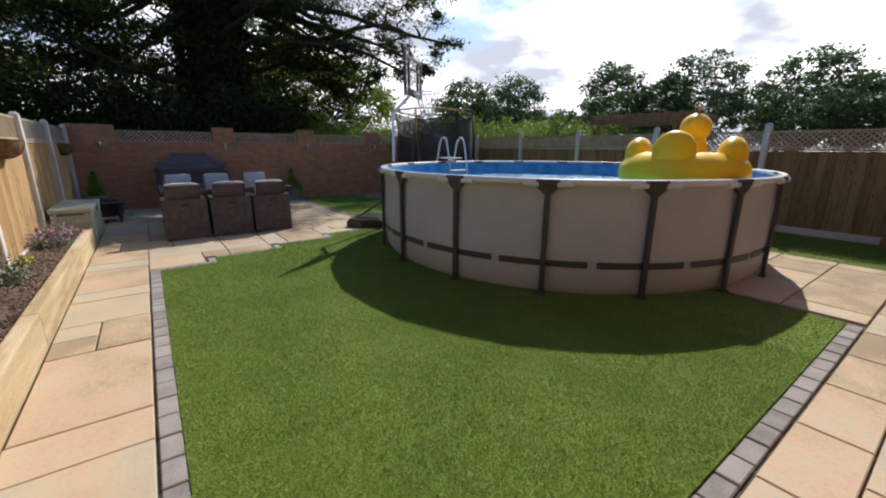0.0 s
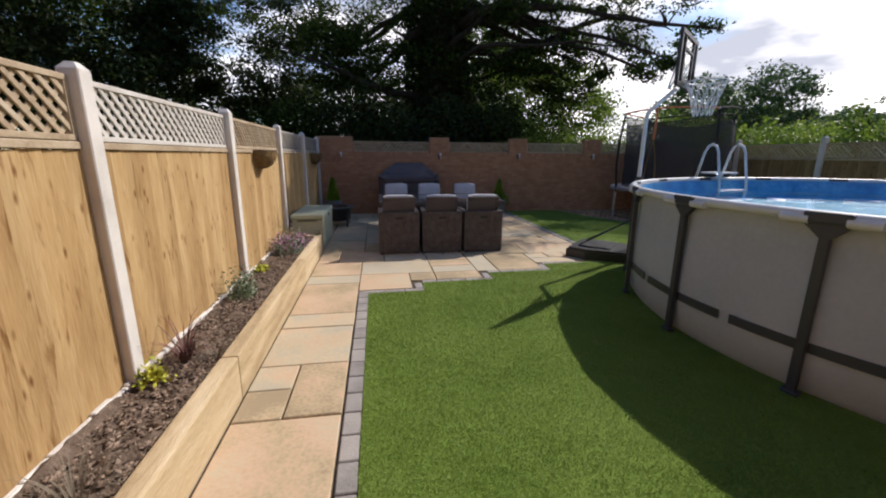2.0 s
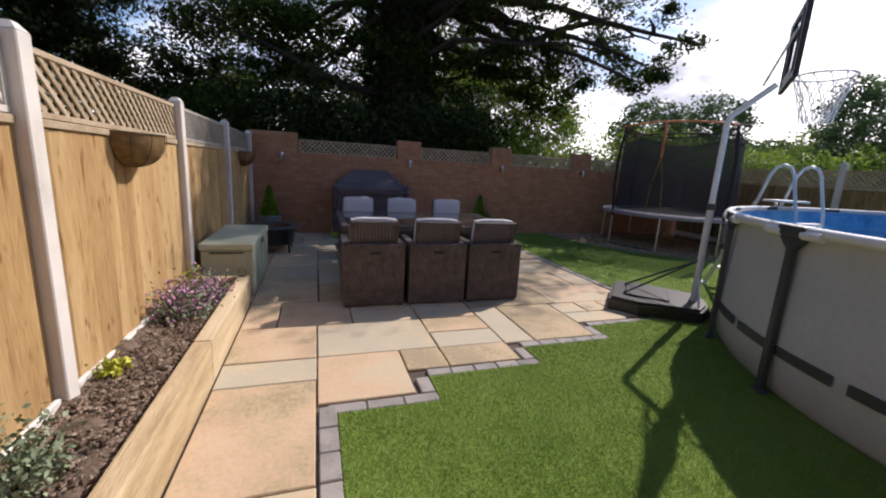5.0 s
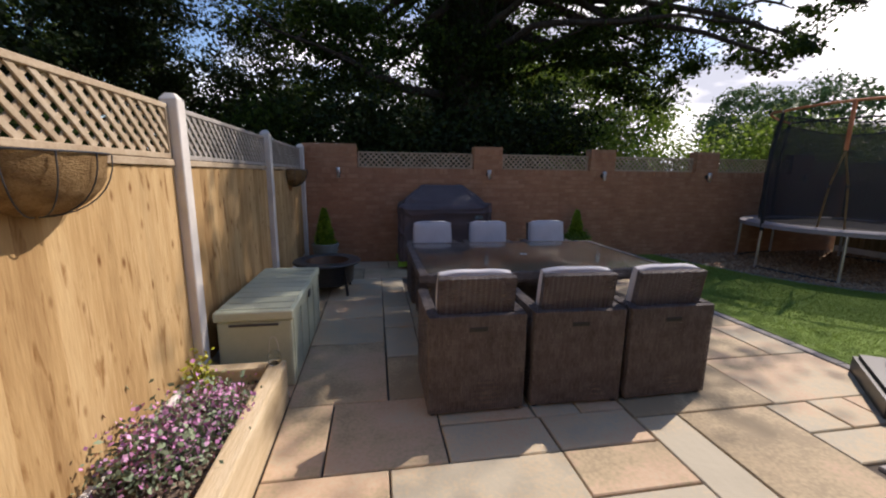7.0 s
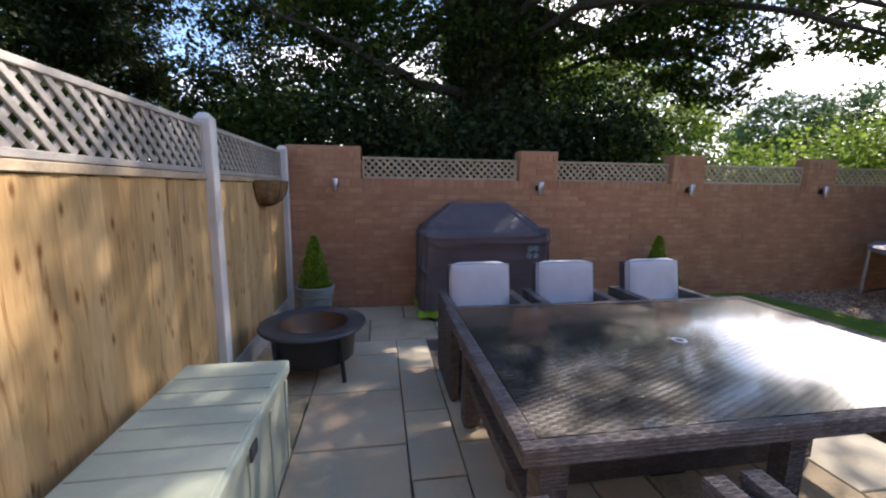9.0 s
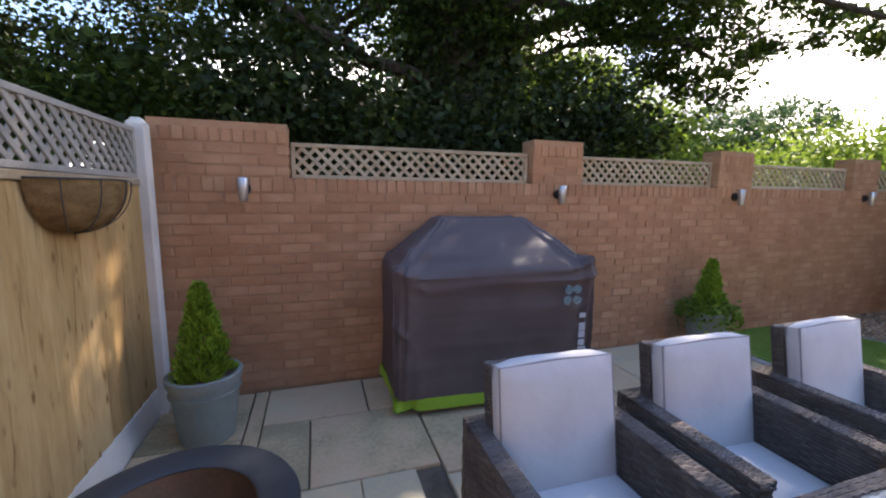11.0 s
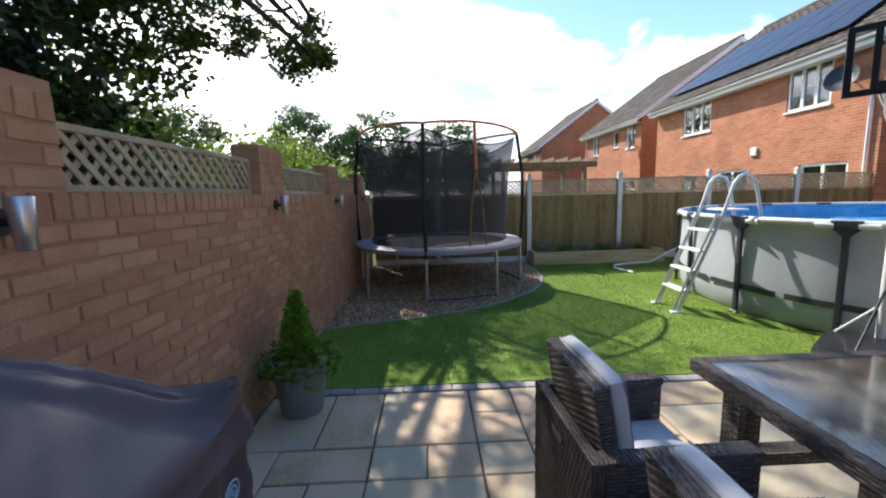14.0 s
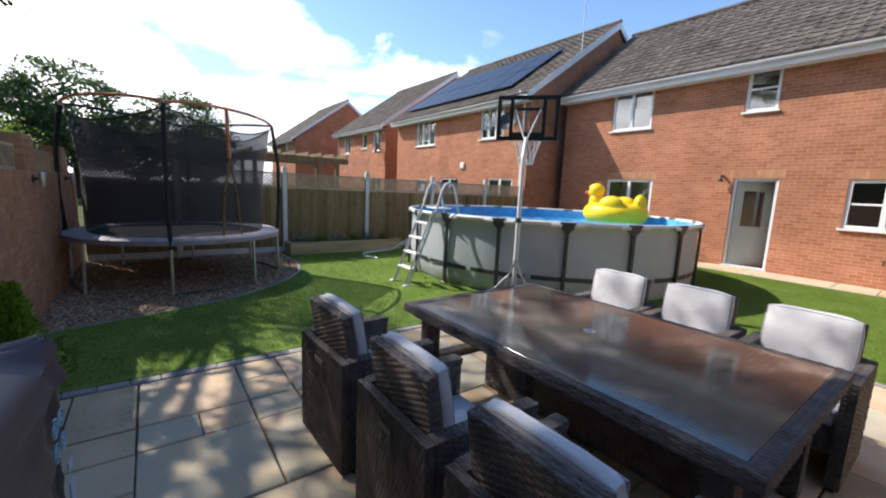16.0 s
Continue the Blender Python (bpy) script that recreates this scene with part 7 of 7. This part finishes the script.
def hedge(name, label, x0, x1, y, half, tall, n, leaf, material, seed, wave=0.35):
    h = thing(name, label, "hedge", ((x0 + x1) / 2, y, -0.09))
    nr = np.random.default_rng(seed)
    cl = n // 45
    cx = nr.uniform(x0, x1, cl)
    top = tall * (1 + wave * 0.5 * np.sin(cx * 0.9 + seed) * 0.6 + wave * nr.normal(0, 0.3, cl))
    cz = top * nr.uniform(0.05, 1.0, cl) ** 0.55
    cy = y + nr.uniform(-half, half, cl) * (1 - 0.4 * cz / tall)
    c = np.repeat(np.stack([cx - (x0 + x1) / 2, cy - y, cz], 1), 45, 0)
    p = c + nr.normal(size=c.shape) * np.array([0.26, 0.22, 0.2])
    p[:, 2] = np.maximum(p[:, 2], 0.02)
    ob = new("foliage", quads("foliage", leaf_quads(p, leaf, nr, 0.2), material))
    ob.parent = h
    r = random.Random(seed)
    bm = bmesh.new()
    for i in range(int((x1 - x0) / 0.9)):
        x = x0 + 0.9 * i + r.uniform(-0.2, 0.2) - (x0 + x1) / 2
        limb(bm, (x, r.uniform(-0.3, 0.3), 0), (x + r.uniform(-0.5, 0.5), r.uniform(-0.4, 0.4), tall * 0.8), 0.05, 0.012, r, k=4)
    part("stemwork", bm, M["bark"], h, smooth=True)
    return h


hedge("hedge", "dense dark hedge behind the brick wall", -1.5, 4.5, 14.3, 0.8, 2.9, 24000, 0.11, M["leaf_shaded"], 41)
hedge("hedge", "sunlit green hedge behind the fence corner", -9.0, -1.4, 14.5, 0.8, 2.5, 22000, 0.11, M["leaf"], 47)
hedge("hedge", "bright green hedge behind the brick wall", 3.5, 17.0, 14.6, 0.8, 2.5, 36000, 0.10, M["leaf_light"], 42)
hedge("hedge", "tall dark hedge under the trees", -12.0, 9.0, 19.5, 1.0, 3.9, 26000, 0.15, M["leaf_shaded"], 43, 0.25)
hedge("hedge", "dark hedge beyond the long fence", -16.0, -9.0, 9.0, 1.2, 3.0, 16000, 0.15, M["leaf"], 44)
hedge("hedge", "green hedge beyond the next garden", 17.0, 34.0, 17.5, 1.2, 3.0, 20000, 0.2, M["leaf_light"], 45)
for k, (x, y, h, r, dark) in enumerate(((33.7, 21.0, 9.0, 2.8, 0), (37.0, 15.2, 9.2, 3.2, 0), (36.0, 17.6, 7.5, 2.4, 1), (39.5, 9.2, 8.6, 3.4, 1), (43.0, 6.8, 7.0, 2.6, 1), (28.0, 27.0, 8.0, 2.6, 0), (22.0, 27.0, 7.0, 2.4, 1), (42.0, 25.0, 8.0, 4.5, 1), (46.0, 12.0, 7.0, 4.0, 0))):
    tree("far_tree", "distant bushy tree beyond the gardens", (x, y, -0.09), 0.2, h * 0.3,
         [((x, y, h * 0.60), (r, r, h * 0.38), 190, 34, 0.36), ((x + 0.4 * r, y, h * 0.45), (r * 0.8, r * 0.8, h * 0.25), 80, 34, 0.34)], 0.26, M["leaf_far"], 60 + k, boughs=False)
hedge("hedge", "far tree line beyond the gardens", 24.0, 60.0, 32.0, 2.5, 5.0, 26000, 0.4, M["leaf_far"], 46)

# ---------------------------------------------------------------- paving pieces
slab_rng = random.Random(21)


def slab(x0, x1, y0, y1, g=0.0055):
    bm = bmesh.new()
    j = lambda: slab_rng.uniform(-0.003, 0.003)
    c = 0.006
    z = slab_rng.uniform(-0.0025, 0.0015)
    a, b, p, q = x0 + g + j(), x1 - g + j(), y0 + g + j(), y1 - g + j()
    cx, cy = (a + b) / 2, (p + q) / 2
    lo = [bm.verts.new(v) for v in ((a - cx, p - cy, -0.04), (b - cx, p - cy, -0.04), (b - cx, q - cy, -0.04), (a - cx, q - cy, -0.04))]
    mi = [bm.verts.new(v) for v in ((a - cx, p - cy, -c), (b - cx, p - cy, -c), (b - cx, q - cy, -c), (a - cx, q - cy, -c))]
    hi = [bm.verts.new(v) for v in ((a + c - cx, p + c - cy, 0), (b - c - cx, p + c - cy, 0), (b - c - cx, q - c - cy, 0), (a + c - cx, q - c - cy, 0))]
    for r, s in ((lo, mi), (mi, hi)):
        for i in range(4):
            bm.faces.new((r[i], r[(i + 1) % 4], s[(i + 1) % 4], s[i]))
    bm.faces.new(hi)
    ob = new("slab", mesh_of(bm, "slab"))
    ob.data.materials.append(M["slab"])
    ob.parent = bed
    ob.matrix_basis = pose(cx, cy, z, slab_rng.uniform(-0.12, 0.12), slab_rng.uniform(-0.12, 0.12), 0)


def pack(x0, x1, y0, y1, taken=(), cell=0.335, keep=None):
    """Fills a stretch with slabs of mixed sizes on a rough grid."""
    nx, ny = max(1, round((x1 - x0) / cell)), max(1, round((y1 - y0) / cell))
    sx, sy = (x1 - x0) / nx, (y1 - y0) / ny
    used = [[False] * ny for _ in range(nx)]
    for i in range(nx):
        for j in range(ny):
            cx, cy = x0 + (i + 0.5) * sx, y0 + (j + 0.5) * sy
            if any(a < cx < b and c < cy < d for a, b, c, d in taken) or (keep and not keep(cx, cy)):
                used[i][j] = True
    for j in range(ny):
        for i in range(nx):
            if used[i][j]:
                continue
            sizes = [(2, 2), (3, 2), (2, 3), (2, 1), (1, 2), (2, 2), (3, 2)]
            slab_rng.shuffle(sizes)
            for w, h in sizes + [(1, 1)]:
                if i + w <= nx and j + h <= ny and not any(used[a][b] for a in range(i, i + w) for b in range(j, j + h)):
                    break
            for a in range(i, i + w):
                for b in range(j, j + h):
                    used[a][b] = True
            slab(x0 + i * sx, x0 + (i + w) * sx, y0 + j * sy, y0 + (j + h) * sy)


# path beside the bed
PX0, PX1 = -0.70, -0.06
for a, b in ((0.46, 0.98), (0.98, 1.78), (1.78, 2.40), (2.40, 2.75), (2.75, 3.80), (4.43, 5.10), (5.10, 5.41), (5.41, 6.36), (6.36, 6.69)):
    slab(PX0, PX1, a, b)
slab(-0.41, PX1, 3.80, 4.43)
slab(PX0, -0.41, 3.80, 4.12)
slab(PX0, -0.41, 4.12, 4.43)
# patio: rows towards the lawn, then under the table, then by the wall
for q in ((PX0, -0.06, 6.69, 7.32), (PX0, -0.40, 7.32, 7.97), (-0.40, 0.26, 7.32, 7.97), (PX0, -0.04, 7.97, 8.92),
          (-0.06, 0.57, 6.06, 6.69), (-0.06, 0.90, 6.69, 7.32), (0.57, 0.90, 6.36, 6.69), (0.90, 1.50, 6.36, 6.68), (0.90, 1.50, 6.68, 6.99),
          (0.90, 1.50, 6.99, 7.32), (1.50, 1.80, 6.66, 7.54), (1.80, 2.46, 6.66, 7.54), (2.46, 2.80, 7.24, 7.54), (2.46, 3.10, 6.97, 7.24), (2.80, 3.10, 7.24, 7.54), (3.10, 3.63, 7.02, 7.54),
          (0.26, 0.90, 7.32, 7.64), (0.90, 1.50, 7.32, 7.64),
          (2.95, 3.63, 10.82, 11.48), (2.65, 2.95, 11.14, 11.48), (2.65, 2.95, 10.82, 11.14), (1.95, 2.65, 10.82, 11.48), (2.95, 3.30, 10.49, 10.82), (3.30, 3.63, 10.49, 10.82),
          (2.65, 2.95, 10.49, 10.82), (2.95, 3.63, 11.48, 11.86), (2.95, 3.63, 11.86, 12.36), (2.30, 2.65, 11.48, 11.80), (2.65, 2.95, 11.48, 12.06),
          (-0.30, 0.41, 11.20, 11.87), (-0.60, -0.30, 11.20, 11.87), (-0.60, 0.09, 11.87, 12.36), (1.95, 2.65, 10.49, 10.82), (1.95, 2.30, 11.48, 12.06),
          (1.95, 2.95, 12.06, 12.36), (2.30, 2.65, 11.80, 12.06), (0.09, 0.41, 11.87, 12.36), (PX0, -0.60, 11.20, 12.36)):
    slab(*q)
pack(0.26, 1.50, 7.64, 10.49, (), 0.33)
pack(1.50, 3.63, 7.54, 10.49, (), 0.33)
pack(-0.04, 0.26, 7.97, 11.20, (), 0.33)
pack(PX0, -0.04, 8.92, 11.20, (), 0.32)
pack(-1.27, PX0, 8.10, 12.36, (), 0.30)
pack(0.41, 1.95, 10.49, 12.36, (), 0.33)
# strip along the house and the corner by the pool
pack(PX0, 9.4, -0.53, 0.44, (), 0.33)
pack(5.06, 7.58, 0.45, 2.3, (), 0.33, lambda x, y: math.hypot(x - 5.65, y - 4.38) > 2.5)

# grey setts round the lawn
SETT = {}


def sett(cx, cy, w, d, turn=0.0):
    key = (round(w, 3), round(d, 3))
    if key not in SETT:
        SETT[key] = mesh_of(boxed(-w / 2 + 0.003, w / 2 - 0.003, -d / 2 + 0.003, d / 2 - 0.003, -0.05, 0.0, 0.006), "sett")
        SETT[key].materials.append(M["sett"])
    ob = new("sett", SETT[key])
    ob.parent = bed
    ob.matrix_basis = pose(cx, cy, slab_rng.uniform(-0.001, 0.004), slab_rng.uniform(-0.6, 0.6), slab_rng.uniform(-0.6, 0.6), turn + slab_rng.uniform(-0.6, 0.6))


for k in range(27):
    sett(0.002, 0.56 + 0.1025 + 0.2025 * k, 0.11, 0.2)
for k in range(24):
    sett(0.05 + 0.2045 * (k + 0.5), 0.508, 0.2, 0.11)
for a, b, y in ((0.0, 0.70, 5.995), (0.70, 1.62, 6.298), (1.62, 2.53, 6.60), (2.53, 3.75, 6.905)):
    n = round((b - a) / 0.2)
    for k in range(n):
        sett(a + (k + 0.5) * (b - a) / n, y, (b - a) / n, 0.10)
for x, y0, y1 in ((0.645, 6.05, 6.245), (1.565, 6.35, 6.545), (2.475, 6.65, 6.855)):
    sett(x, (y0 + y1) / 2, 0.10, y1 - y0)
for k in range(27):
    sett(3.692, 6.97 + 0.1 + 0.1985 * k, 0.10, 0.1985)
edge = GRAVEL[:9]
for (xa, ya), (xb, yb) in zip(edge, edge[1:]):
    L = math.hypot(xb - xa, yb - ya)
    n = max(1, round(L / 0.2))
    for k in range(n):
        f = (k + 0.5) / n
        sett(xa + (xb - xa) * f, ya + (yb - ya) * f, 0.2, 0.11, math.degrees(math.atan2(yb - ya, xb - xa)))

# ---------------------------------------------------------------- bricks of the garden wall
pitch, course = 0.225, 0.075
order = []
rows_n = int((WALL_TOP + 0.02) / course)
for r in range(rows_n):
    off = 0 if r % 2 else -0.1125
    n = int((9.5 + 1.28) / pitch) + 1
    for i in range(n):
        x = -1.275 + off + i * pitch
        if x < -1.28:
            order.append((HALF, x + 0.1125, r * course + 0.005))
        elif x + 0.215 < 9.6:
            order.append((BRICK, x, r * course + 0.005))
near = [q for q in order if 1.2 < q[1] < 2.9 or -1.3 < q[1] < -0.3]
ids = {id(q) for q in near}
for q in near:
    lay(*q)
z_edge = rows_n * course + 0.004
for i in range(int((9.5 + 1.275) / 0.0755)):
    lay(EDGE, -1.272 + i * 0.0755, z_edge, WALL_Y - 0.001, False)
for q in order:
    if id(q) not in ids:
        lay(*q, near=False)
for a, b in PIERS:
    z0 = z_edge + 0.115
    k = 0
    while z0 + k * course + 0.065 < 1.90:
        z = z0 + k * course
        w = b - a
        x = a if k % 2 else a - 0.1125
        while x < b - 0.02:
            xa, xb = max(x, a), min(x + 0.215, b)
            if xb - xa > 0.03:
                me = chamfer_brick(xb - xa, 0.205, 0.065)
                me.materials.append(M["brick"])
                lay(me, xa, z, WALL_Y, False)
            x += pitch
        k += 1
    n = max(2, round((b - a) / 0.0755))
    for i in range(n):
        me = chamfer_brick((b - a) / n - 0.009, 0.205, 0.095)
        lay(me, a + 0.004 + i * (b - a) / n, z0 + k * course, WALL_Y - 0.002, False)
fb = part("brickwork", far_bricks, M["brick_far"], wall, "red-brown facing bricks")
tagged(fb, kind="stuff")
